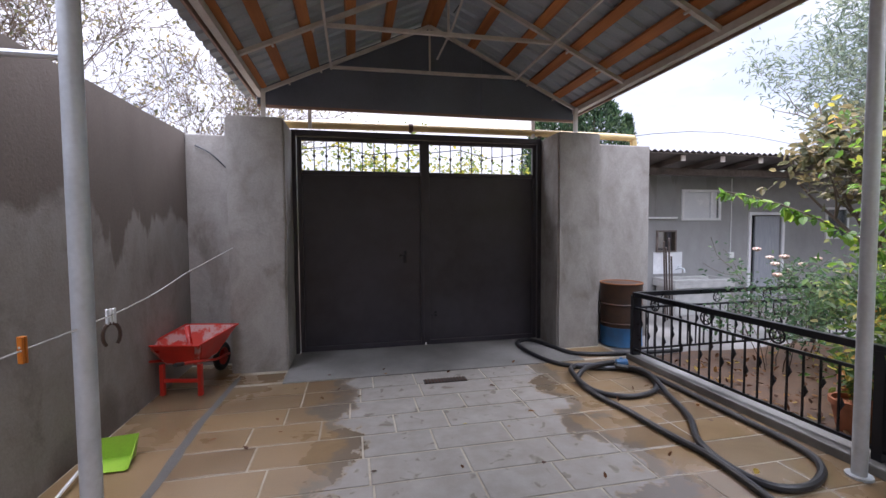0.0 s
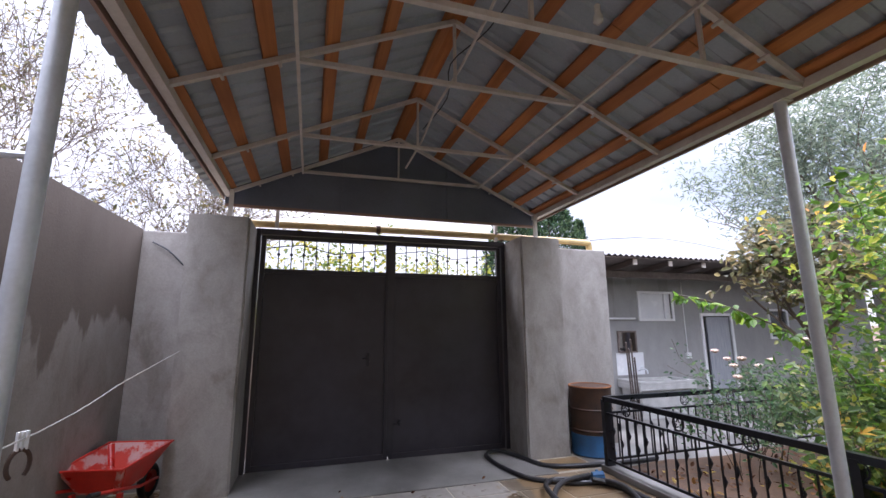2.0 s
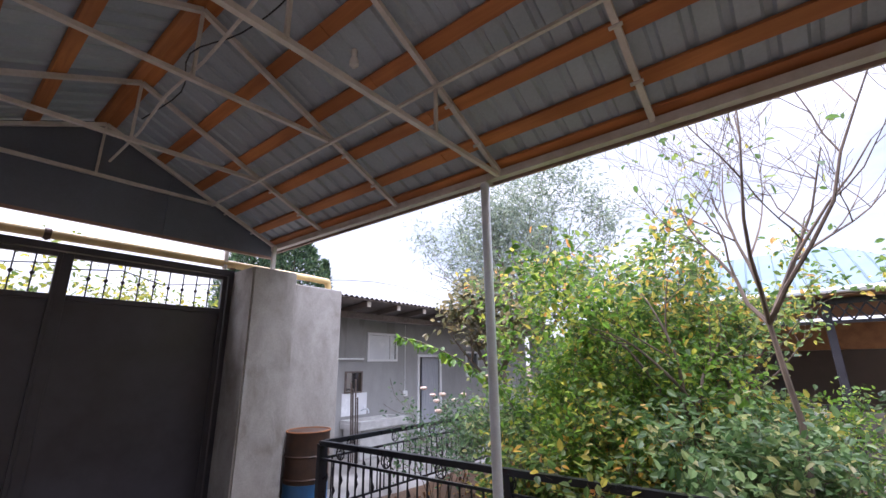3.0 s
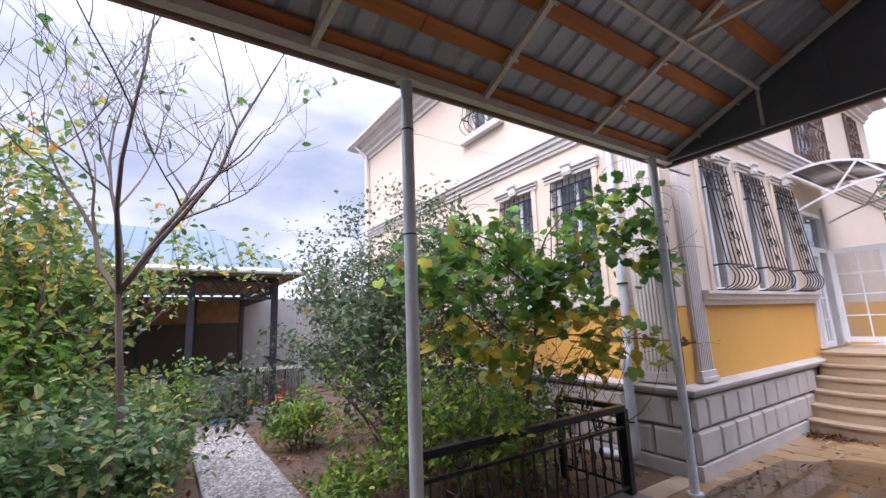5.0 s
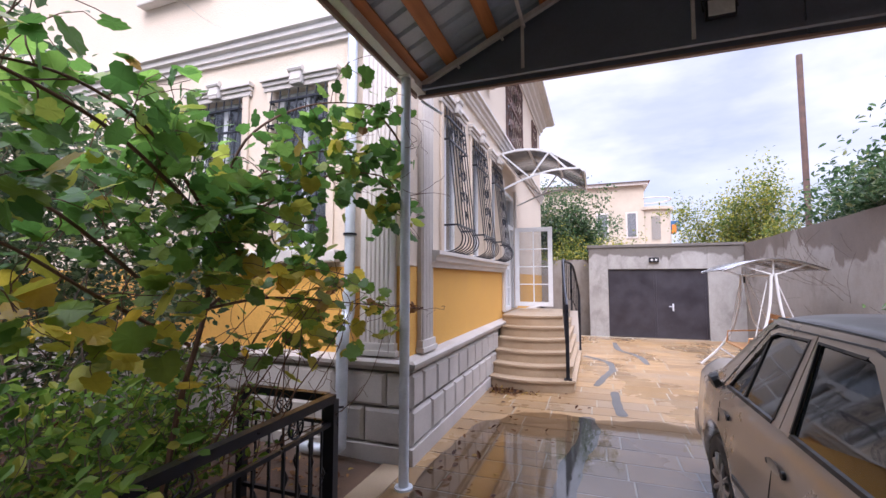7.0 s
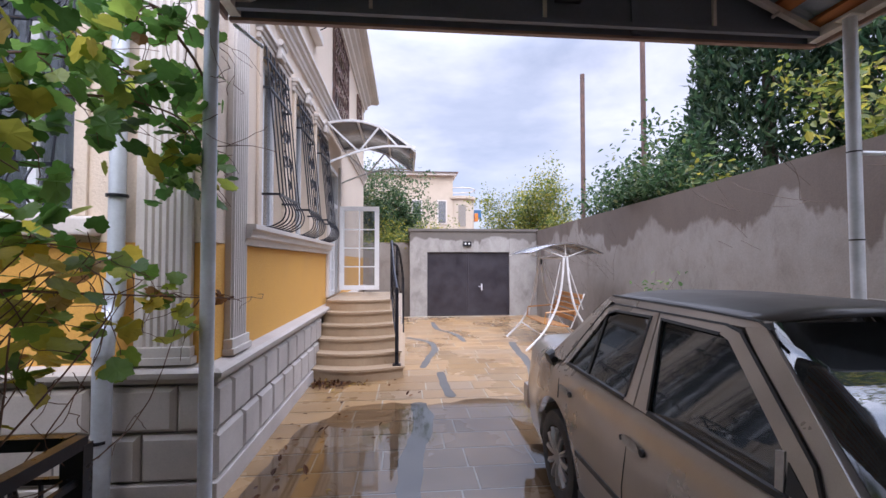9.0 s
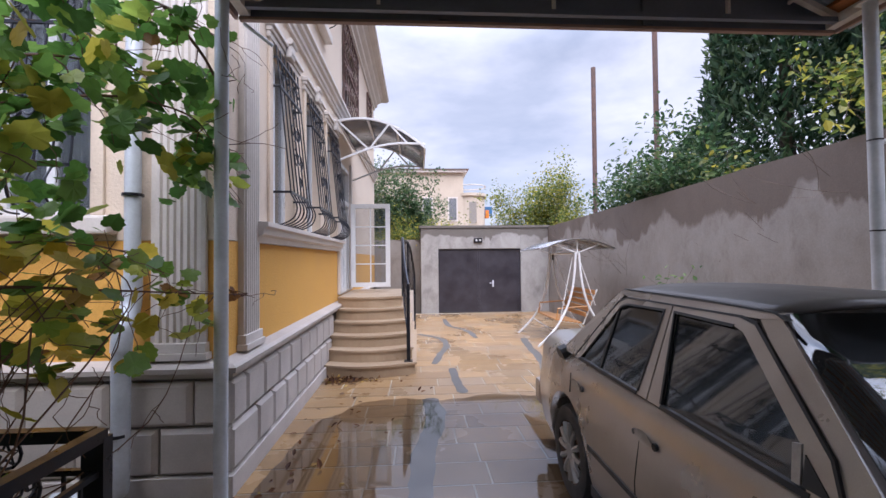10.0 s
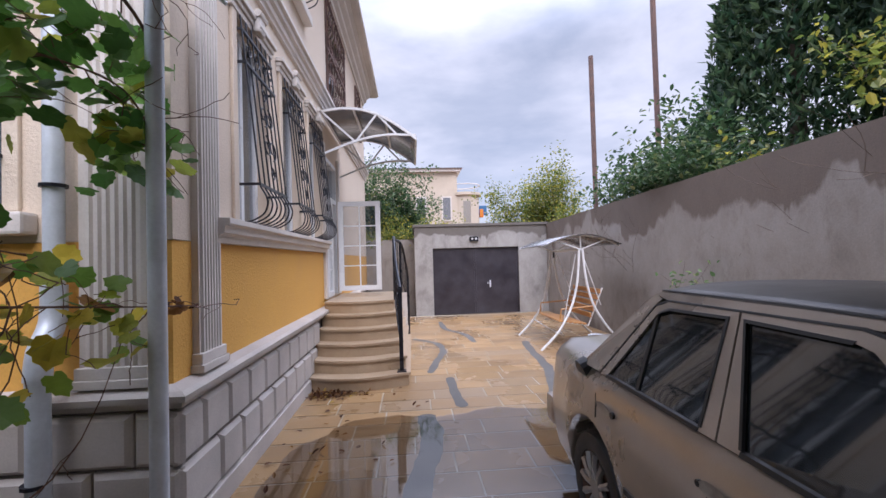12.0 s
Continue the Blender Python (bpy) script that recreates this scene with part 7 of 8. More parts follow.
    for (xa, ya), (xb, yb) in (((x0, -2.35), (x0, -1.25)), ((x0, -2.35), (x1, -2.35)), ((x0, -0.30), (x0, y1))):
        part("balustrade_rail", tubes([[(xa, ya, 0.98), (xb, yb, 0.98)]], 0.03, square=True), M_TRUSS if xa == xb and ya < -1 else M_GATE, g)
        L = math.hypot(xb - xa, yb - ya)
        for i in range(1, int(L / 0.13)):
            t_ = i * 0.13 / L
            q = (xa + (xb - xa) * t_, ya + (yb - ya) * t_)
            part("baluster", tubes([[(*q, 0.16), (q[0] + 0.01, q[1] + 0.012, 0.55), (*q, 0.97)]], 0.008, 4), M_IRON, g)
        part("bottom_bar", tubes([[(xa, ya, 0.16), (xb, yb, 0.16)]], 0.014, square=True), M_IRON, g)
    s = thing("garden_sofa", "grey woven sofa in the pavilion", "sofa", "", "", (10.75, -0.95, 0.075), 90)
    part("base", boxes((-0.75, -0.38, 0.06, 0.75, 0.40, 0.40), bevel=0.04), M_SOFA, s)
    part("backrest", boxes((-0.75, 0.28, 0.40, 0.75, 0.44, 0.80), bevel=0.05), M_SOFA, s)
    for x in (-0.74, 0.62):
        part("armrest", boxes((x, -0.38, 0.40, x + 0.13, 0.27, 0.58), bevel=0.04), M_SOFA, s)
    for x in (-0.36, 0.36):
        part("cushion", boxes((x - 0.25, -0.34, 0.405, x + 0.25, 0.25, 0.50), bevel=0.03), M_SOFA, s)
    def chair(at, rz):
        c = thing("plastic_chair", "white plastic garden chair in the pavilion", "chair", "pavilion chairs", "", at, rz)
        part("seat", boxes((-0.22, -0.22, 0.41, 0.22, 0.22, 0.44), bevel=0.01), M_PVC, c)
        part("backrest", boxes((-0.22, 0.20, 0.46, 0.22, 0.23, 0.86), bevel=0.01), M_PVC, c)
        for sx_ in (-1, 1):
            for sy in (-1, 1):
                part("leg", tubes([[(sx_ * 0.19, sy * 0.19, 0.41), (sx_ * 0.23, sy * 0.22, 0.0)]], 0.018, 6), M_PVC, c)
            part("armrest", tubes([[(sx_ * 0.21, -0.2, 0.44), (sx_ * 0.23, -0.18, 0.64), (sx_ * 0.22, 0.2, 0.66)]], 0.015, 6), M_PVC, c)
    chair((10.6, 0.25, 0.075), 160)
    chair((11.3, 0.35, 0.075), 120)
    mesh_thing("blue_slippers", boxes((9.98, -0.98, 0.075, 10.08, -0.72, 0.12), (10.11, -0.95, 0.075, 10.21, -0.69, 0.12), bevel=0.02), M_BLUE, "blue slippers on the pavilion floor", "slippers")
    k = thing("toy_cart", "red and orange plastic toy cart by the balustrade", "toy", "", "", (10.25, -1.85, 0.075))
    part("tub", boxes((-0.18, -0.16, 0.12, 0.18, 0.16, 0.30), bevel=0.03), M_RED, k)
    part("bucket", lathe(bmesh.new(), -0.05, 0.42, [(0.09, 0.08), (0.13, 0.30), (0.12, 0.30), (0.08, 0.10)], 14), M_ORANGE, k, "orange pail")
    part("handle", tubes([[(0.0, -0.14, 0.3), (0.0, -0.2, 0.62), (0.0, 0.1, 0.62)]], 0.02, 6), M_RED, k)
    for y in (-0.15, 0.15):
        bm = bmesh.new()
        tube(bm, [(-0.2, y, 0.1), (0.2, y, 0.1)], 0.02, 6)
        tube(bm, [(0.17, y, 0.1), (0.21, y, 0.1)], 0.1, 12)
        tube(bm, [(-0.21, y, 0.1), (-0.17, y, 0.1)], 0.1, 12)
        part("wheel_pair", bm, M_RUBBER, k)
    structure("wall_garden_end", boxes((14.3, -4.6, -0.15, 14.5, 7.6, 2.6)), M_GREYREND, "grey garden end wall behind the pavilion", "wall")
    structure("wall_garden_side", boxes((12.2, -4.9, -0.15, 14.3, -4.7, 2.3)), M_CREAM, "cream wall beside the house", "wall")


pavilion()


# ---- plants ----
def leaf_cloud(points, size, rr, kind="oval", droop=0.25, flat=0.0):
    """Leaves as small folded blades, or lobed ones, at the given points."""
    verts, faces = [], []
    for p in points:
        s = size * rr.uniform(0.65, 1.25)
        d = Vector((rr.gauss(0, 1), rr.gauss(0, 1), rr.gauss(0, 0.7) - droop)).normalized()
        n = Vector((rr.gauss(0, 0.7), rr.gauss(0, 0.7), 1 + flat)).normalized()
        w = d.cross(n)
        if w.length < 0.05:
            w = d.cross(Vector((1, 0.2, 0)))
        w.normalize()
        n = w.cross(d)
        k = len(verts)
        p = Vector(p)
        if kind == "lobed":
            shape = ((0, 0.04), (0.24, -0.10), (0.48, -0.02), (0.55, 0.20), (0.50, 0.30), (0.60, 0.50), (0.44, 0.58), (0.40, 0.74), (0.20, 0.82), (0.0, 1.0), (-0.20, 0.82), (-0.40, 0.74), (-0.44, 0.58), (-0.60, 0.50), (-0.50, 0.30), (-0.55, 0.20), (-0.48, -0.02), (-0.24, -0.10))
            verts.append(p + d * (0.38 * s))
            cup = rr.uniform(-0.12, 0.16)
            for u, v in shape:
                verts.append(p + w * (u * s) + d * (v * s) + n * (cup * abs(u) * s * 1.6 + rr.uniform(-0.03, 0.03) * s))
            m = len(shape)
            faces += [(k, k + 1 + i, k + 1 + (i + 1) % m) for i in range(m)]
        elif kind == "long":
            b = n * (0.12 * s)
            verts += [p, p + d * (0.45 * s) + w * (0.11 * s) + b, p + d * s, p + d * (0.45 * s) - w * (0.11 * s) + b]
            faces += [(k, k + 1, k + 2), (k, k + 2, k + 3)]
        elif kind == "spray":
            verts += [p, p + d * (0.5 * s) + w * (0.16 * s), p + d * s + n * (0.1 * s), p + d * (0.5 * s) - w * (0.16 * s)]
            faces += [(k, k + 1, k + 2, k + 3)]
        else:
            b = n * (0.10 * s)
            verts += [p, p + d * (0.30 * s) + w * (0.26 * s) + b, p + d * (0.68 * s) + w * (0.22 * s) + b, p + d * s, p + d * (0.68 * s) - w * (0.22 * s) + b, p + d * (0.30 * s) - w * (0.26 * s) + b]
            faces += [(k, k + 1, k + 2, k + 3), (k, k + 3, k + 4, k + 5)]
    return verts, faces


def grow(rr, start, direction, length, radius, depth, bend=0.22, kids=3, lift=0.1, lines=None, tips=None):
    """Branch lines with radii, and points along the thin ends."""
    lines = [] if lines is None else lines
    tips = [] if tips is None else tips
    n = 6
    pts, rad = [Vector(start)], [radius]
    d = Vector(direction).normalized()
    for i in range(n):
        d = (d + Vector((rr.gauss(0, bend), rr.gauss(0, bend), rr.gauss(0, bend * 0.6) + lift * 0.4))).normalized()
        pts.append(pts[-1] + d * (length / n))
        rad.append(radius * (1 - 0.75 * (i + 1) / n))
    lines.append((pts, rad))
    if depth <= 1:
        tips += [pts[i].lerp(pts[i + 1], rr.random()) for i in range(1, n) for _ in range(2)]
    if depth > 0:
        for k in range(kids):
            i = rr.randint(2, n)
            side = Vector((rr.gauss(0, 1), rr.gauss(0, 1), rr.gauss(0.25, 0.5))).normalized()
            nd = (d * 0.7 + side * 0.85).normalized()
            grow(rr, pts[i], nd, length * rr.uniform(0.5, 0.75), max(0.0025, rad[i] * 0.75), depth - 1, bend, kids, lift, lines, tips)
    return lines, tips


def plant(name, label, category, seed, base, height, stems, spread, leafmat, n_leaf, size, depth=3, kids=3, radius=0.03, bark=None, kind="oval", jitter=0.10, trunk=0.0, group="", flat=0.0, lift=0.12, lean=(0, 0), behind_wall=False, twig=0.0022):
    rr = random.Random(seed)
    g = thing(name, label, category, group, "", base)
    lines, tips = [], []
    top = Vector((0, 0, -0.04))
    if trunk:
        pts = [Vector((0, 0, -0.05))]
        for i in range(5):
            pts.append(Vector((lean[0] * (i + 1) / 5 + rr.gauss(0, 0.02), lean[1] * (i + 1) / 5 + rr.gauss(0, 0.02), trunk * (i + 1) / 5)))
        lines.append((pts, [radius * 1.5 * (1 - 0.07 * i) for i in range(6)]))
        top = pts[-1]
    for s in range(stems):
        a = 2 * math.pi * (s + rr.random() * 0.6) / stems
        o = spread * rr.uniform(0.3, 1.0)
        d = Vector((math.cos(a) * o, math.sin(a) * o, (height - trunk) * rr.uniform(0.75, 1.0)))
        st = top + (Vector((math.cos(a), math.sin(a), 0)) * (0.0 if trunk else min(0.25, spread * 0.25)))
        grow(rr, st, d, d.length * 0.62, radius, depth, 0.16, kids, lift, lines, tips)
    bm = bmesh.new()
    for pts, rad in lines:
        tube(bm, pts, [max(twig, r) for r in rad], 6 if rad[0] > 0.012 else 4, False)
    part("branchwork" if not trunk else "trunk", bm, bark or M_BARK, g, "", True)
    if n_leaf and tips:
        P = [rr.choice(tips) + Vector((rr.gauss(0, jitter), rr.gauss(0, jitter), rr.gauss(0, jitter))) for _ in range(n_leaf)]
        if behind_wall:
            P = [q for q in P if q.x + base[0] < -2.2 or (q.z + base[2] > 2.85 and q.x + base[0] < -1.6)]
        v, f = leaf_cloud(P, size, rr, kind, 0.3, flat)
        z0 = -base[2] + 0.03
        raw_mesh("crown", [(q[0], q[1], max(q[2], z0)) for q in v], f, leafmat, g)
    return g


# along the fence and in the beds
plant("leafy_shrub", "bright green upright shrub behind the fence", "shrub", 11, (5.35, 2.1, 0.02), 2.5, 9, 0.65, L_GREEN, 9000, 0.075, 3, 3, 0.016, jitter=0.09)
plant("leafy_shrub", "bright green upright shrub behind the fence", "shrub", 12, (6.0, 1.45, 0.02), 2.3, 7, 0.6, L_GREEN, 5000, 0.075, 3, 3, 0.014, jitter=0.09)
plant("fruit_tree", "slender fruit tree with sparse olive and yellow leaves", "tree", 21, (5.15, 1.15, 0.02), 3.7, 5, 1.05, L_MIXED, 2600, 0.085, 3, 3, 0.026, trunk=0.9, jitter=0.08)
plant("fruit_tree", "slender fruit tree with sparse olive and yellow leaves", "tree", 22, (6.4, 0.9, 0.02), 3.6, 5, 1.1, L_MIXED, 4200, 0.085, 3, 3, 0.026, trunk=0.8, jitter=0.10)
plant("bare_tree", "nearly bare young tree with grey forked branches", "tree", 36, (4.85, 0.36, 0.02), 4.6, 6, 2.6, L_MIXED, 110, 0.10, 3, 4, 0.021, trunk=2.0, jitter=0.03, lift=0.16)
for i, (x, y, h, r, n, m) in enumerate(((4.5, 1.6, 1.3, 0.5, 3000, L_MIXED), (4.45, 0.75, 1.25, 0.5, 3000, L_LAUREL), (5.6, 0.5, 1.3, 0.45, 3000, L_LAUREL), (6.5, 0.75, 1.4, 0.5, 3000, L_MIXED), (7.6, 2.1, 2.2, 0.9, 5000, L_LAUREL), (7.0, 2.4, 2.6, 1.0, 5000, L_MIXED), (8.6, 2.6, 2.6, 1.0, 5000, L_LAUREL), (4.3, 2.6, 0.9, 0.4, 1500, L_MIXED), (5.7, 3.3, 1.6, 0.6, 2600, L_LAUREL))):
    plant("garden_shrub", "dense garden shrub with mixed autumn leaves" if m is L_MIXED else "dense dark green garden shrub", "shrub", 40 + i, (x, y, 0.02), h, 7, r, m, n, 0.085, 3, 3, 0.012, jitter=0.10, group="garden shrubs")
plant("eucalyptus_tree", "tall grey-green tree with hanging narrow leaves", "tree", 51, (11.2, 5.6, 0.0), 7.4, 8, 2.3, L_SILVER, 12000, 0.17, 3, 3, 0.06, kind="long", trunk=2.2, jitter=0.24)
plant("eucalyptus_tree", "tall grey-green tree with hanging narrow leaves", "tree", 52, (9.6, 5.9, 0.0), 6.0, 6, 1.4, L_SILVER, 4000, 0.16, 3, 3, 0.045, kind="long", trunk=2.0, jitter=0.22)
plant("persimmon_tree", "small garden tree with dull olive leaves", "tree", 55, (5.9, 3.9, 0.02), 3.1, 6, 1.15, L_SPARSE, 2100, 0.12, 3, 3, 0.03, trunk=1.3, jitter=0.08)
plant("laurel_bush", "tall dense dark green bush beside the path", "bush", 61, (6.0, -2.55, 0.02), 3.2, 10, 0.9, L_OLIVE, 17000, 0.07, 3, 3, 0.02, jitter=0.12)
plant("laurel_bush", "tall dense dark green bush beside the path", "bush", 62, (7.2, -3.0, 0.02), 3.3, 9, 0.75, L_OLIVE, 13000, 0.07, 3, 3, 0.02, jitter=0.12)
plant("laurel_bush", "dense green bush behind the fence", "bush", 63, (4.6, -2.0, 0.02), 1.3, 9, 0.7, L_GREEN, 2200, 0.075, 3, 3, 0.014, jitter=0.10)
plant("laurel_bush", "dense green bush behind the fence", "bush", 64, (4.6, -3.1, 0.02), 1.0, 9, 0.5, L_GREEN, 2000, 0.075, 3, 3, 0.012, jitter=0.10)
plant("garden_shrub", "low bright green shrub beside the path", "shrub", 66, (7.6, -1.65, 0.02), 0.75, 7, 0.45, L_GREEN, 1600, 0.075, 2, 3, 0.008, jitter=0.07)
plant("garden_shrub", "low bright green shrub beside the path", "shrub", 67, (5.0, -1.45, 0.02), 0.5, 6, 0.35, L_GREEN, 900, 0.065, 2, 3, 0.007, jitter=0.06)
plant("garden_shrub", "low dark green shrub beside the path", "shrub", 68, (7.4, 0.1, 0.02), 1.2, 7, 0.55, L_GREEN, 2400, 0.07, 3, 3, 0.008, jitter=0.08)


def roses():
    for i, (x, y, h) in enumerate(((4.9, 4.15, 1.45), (5.7, 4.45, 1.3), (6.7, 4.3, 1.5))):
        g = plant("rose_bush", "rose bush with pale blooms behind the fence", "rose bush", 70 + i, (x, y, 0.02), h, 6, 0.5, L_ROSE, 900, 0.06, 2, 3, 0.008, jitter=0.06, group="rose bushes")
        rr = random.Random(90 + i)
        for _ in range(4):
            c = Vector((rr.uniform(-0.35, 0.35), rr.uniform(-0.3, 0.3), h * rr.uniform(0.75, 1.0)))
            bm = bmesh.new()
            for k in range(9):
                a = k * 2.4
                r = 0.012 + 0.004 * k
                tube(bm, [c + Vector((0, 0, -0.02)), c + Vector((r * math.cos(a), r * math.sin(a), 0.005)), c + Vector((r * 1.3 * math.cos(a), r * 1.3 * math.sin(a), 0.03 - 0.002 * k))], [0.006, 0.018, 0.008], 5)
            part("bloom", bm, M_PETAL, g, "pale pink rose bloom")


roses()


def arching_branch():
    g = thing("lime_leaf_branch", "long arching branch with drooping lime-green leaves", "branch")
    pts = spline([(5.6, 3.2, 0.5), (5.35, 3.3, 1.25), (4.95, 3.5, 1.62), (4.5, 3.85, 1.93), (4.1, 4.15, 2.08)], 8)
    part("stem", tubes([pts], 0.008, 6), M_BARK, g)
    rr = random.Random(17)
    P = [p + Vector((rr.gauss(0, 0.03), rr.gauss(0, 0.03), -abs(rr.gauss(0, 0.03)))) for p in pts[10:] for _ in range(5)]
    v, f = leaf_cloud(P, 0.12, rr, "oval", 0.9)
    raw_mesh("leaves", v, f, L_GREEN, g)


arching_branch()


def potted(at, seed):
    g = thing("flower_pot", "terracotta flower pot with a small plant", "flower pot", "flower pots", "", at)
    part("pot", lathe(bmesh.new(), 0, 0, [(0.10, 0.0), (0.145, 0.22), (0.16, 0.22), (0.16, 0.26), (0.14, 0.26), (0.13, 0.22), (0.02, 0.21)], 20), M_TERRA, g, "", True)
    rr = random.Random(seed)
    lines, tips = [], []
    for s in range(5):
        grow(rr, (0, 0, 0.2), (rr.gauss(0, 0.4), rr.gauss(0, 0.4), 1), 0.3, 0.005, 1, 0.2, 3, 0.1, lines, tips)
    bm = bmesh.new()
    for p, r in lines:
        tube(bm, p, [max(0.002, q) for q in r], 4, False)
    part("branchwork", bm, M_BARK, g)
    v, f = leaf_cloud([rr.choice(tips) + Vector((rr.gauss(0, 0.03), rr.gauss(0, 0.03), rr.gauss(0, 0.03))) for _ in range(260)], 0.06, rr)
    raw_mesh("leaves", v, f, L_MIXED, g)


for i, p in enumerate(((4.0, 2.75, 0.03), (4.6, 3.1, 0.03), (4.95, 0.05, 0.03), (6.2, 3.6, 0.03))):
    potted(p, 100 + i)


def grape_vine():
    g = thing("grape_vine", "grape vine with broad green and yellowing lobed leaves", "vine")
    rr = random.Random(5)
    lines, tips = [], []
    trunkp = spline([(4.25, -2.75, 0.0), (4.15, -2.8, 0.5), (4.1, -2.85, 1.0), (4.0, -2.9, 1.5), (3.85, -2.8, 1.95)], 5)
    lines.append((trunkp, [0.02 - 0.0004 * i for i in range(len(trunkp))]))
    arms = [[(3.85, -2.8, 1.95), (3.7, -2.2, 2.25), (3.6, -1.75, 2.33), (3.5, -1.5, 2.3)],
            [(3.9, -2.85, 1.85), (3.75, -3.2, 2.2), (3.62, -3.7, 2.45), (3.5, -4.15, 2.5), (3.44, -4.3, 2.35)],
            [(4.0, -2.9, 1.5), (3.9, -3.3, 1.55), (3.7, -3.8, 1.5), (3.5, -4.2, 1.45), (3.36, -4.5, 1.42)],
            [(4.05, -2.85, 1.3), (3.95, -2.3, 1.6), (3.8, -1.9, 1.8), (3.7, -1.6, 1.85)],
            [(3.9, -2.85, 1.9), (4.0, -2.7, 2.15), (4.1, -2.5, 2.35), (4.12, -2.4, 2.45)],
            [(3.85, -2.8, 1.95), (3.9, -3.2, 2.35), (3.85, -3.6, 2.6), (3.7, -3.95, 2.68)],
            [(3.85, -2.8, 1.95), (3.85, -3.0, 2.5), (3.75, -3.45, 2.88), (3.58, -4.0, 3.08), (3.45, -4.38, 3.1)],
            [(3.58, -4.0, 3.08), (3.46, -4.3, 2.85), (3.45, -4.42, 2.5), (3.46, -4.42, 2.2)],
            [(3.85, -2.8, 1.95), (3.75, -2.4, 2.3), (3.72, -2.05, 2.42), (3.66, -1.7, 2.35)],
            [(4.0, -2.6, 1.6), (4.05, -2.2, 1.95), (4.0, -1.8, 2.1), (3.9, -1.5, 2.15)],
            [(4.0, -2.9, 1.5), (4.1, -3.4, 1.7), (4.0, -3.9, 1.75), (3.9, -4.2, 1.7)]]
    for arm in arms:
        p = spline(arm, 6)
        lines.append((p, [max(0.004, 0.011 - 0.0004 * i) for i in range(len(p))]))
        for k in range(2, len(p), 2):
            grow(rr, p[k], (rr.gauss(0, 0.7), rr.gauss(0, 0.7), rr.gauss(-0.1, 0.7)), rr.uniform(0.25, 0.5), 0.004, 1, 0.3, 2, -0.25, lines, tips)
    # bare canes rising from the fence corner
    for _ in range(16):
        a = Vector((3.95 + rr.gauss(0, 0.14), -3.1 + rr.gauss(0, 0.35), 0.35 + 0.5 * rr.random()))
        b = Vector((3.75 + rr.gauss(0, 0.15), -3.6 + rr.gauss(0, 0.45), 1.25 + 0.6 * rr.random()))
        m = (a + b) / 2 + Vector((rr.gauss(0, 0.12), rr.gauss(0, 0.2), rr.gauss(-0.05, 0.12)))
        if min(a.y, b.y, m.y) > -4.45:
            p = spline([a, m, b], 5)
            lines.append((p, [0.005 - 0.0002 * i for i in range(len(p))]))
            for k in (3, 6):
                grow(rr, p[k], (rr.gauss(0, 0.6), rr.gauss(0, 0.6), rr.gauss(0.1, 0.5)), rr.uniform(0.2, 0.4), 0.003, 1, 0.35, 2, -0.1, lines, [])
    bm = bmesh.new()
    for pts, rad in lines:
        tube(bm, pts, [max(0.002, r) for r in rad], 6 if rad[0] > 0.01 else 4, False)
    part("branchwork", bm, M_VINEBARK, g, "", True)
    P = []
    def crest(y):
        """The vine climbs from the garden post to the house corner."""
        return 2.25 + (-1.1 - y) * 0.42 if y > -2.3 else 2.78 + (-2.3 - y) * 0.30

    while len(P) < 1250:
        q = rr.choice(tips) + Vector((rr.gauss(0, 0.06), rr.gauss(0, 0.06), rr.gauss(0, 0.07)))
        if q.x > 3.38 and q.y < -1.3 and q.z > 0.95 and q.z < crest(q.y) and not (q.y < -4.55) and (q.z > 1.75 or rr.random() < 0.6):
            P.append(q)
    v, f = leaf_cloud([q for q in P if q.z > 1.72], 0.10, rr, "lobed", 0.5, 0.2)
    raw_mesh("leaves", v, f, L_GRAPE, g, "broad green lobed leaves")
    v, f = leaf_cloud([q for q in P if q.z <= 1.72], 0.12, rr, "lobed", 0.2, 0.2)
    raw_mesh("yellow_leaves", v, f, L_VINEYELLOW, g, "hanging yellowing lobed leaves")
    v, f = leaf_cloud([Vector((3.42 + rr.gauss(0, 0.03), -4.45 - 0.25 * rr.random(), 1.42 + rr.gauss(0, 0.03))) for _ in range(7)], 0.08, rr, "lobed", 0.6)
    raw_mesh("withered_leaves", v, f, M_LITTER, g, "brown withered leaves")


grape_vine()
plant("tall_weed", "tall sapling with a few pale yellow leaves above the vine", "sapling", 81, (4.6, -2.6, 0.0), 3.7, 3, 0.25, L_YELLOW, 26, 0.10, 1, 2, 0.012, jitter=0.05, lift=0.3)
plant("low_weed", "small green weed at the foot of the wall", "weed", 82, (-1.75, -7.3, 0.0), 1.35, 5, 0.25, L_LAUREL, 500, 0.08, 2, 3, 0.008, jitter=0.07)


# ---- beyond the walls ----
plant("street_tree", "pale sparse-leaved tree beyond the boundary wall", "tree", 201, (-6.2, 9.5, -0.15), 7.6, 9, 3.4, L_SPARSE, 5200, 0.095, 4, 4, 0.07, trunk=1.6, jitter=0.14, twig=0.0055)
plant("street_tree", "pale sparse-leaved tree beyond the boundary wall", "tree", 202, (-3.2, 11.5, -0.15), 5.6, 7, 2.0, L_SPARSE, 3000, 0.095, 4, 4, 0.06, trunk=1.4, jitter=0.13, twig=0.0055)
plant("street_bush", "yellow-green bush seen over the gate", "bush", 205, (-0.2, 11.0, -0.15), 4.0, 9, 1.3, L_YELLOW, 6000, 0.13, 3, 3, 0.03, jitter=0.16)
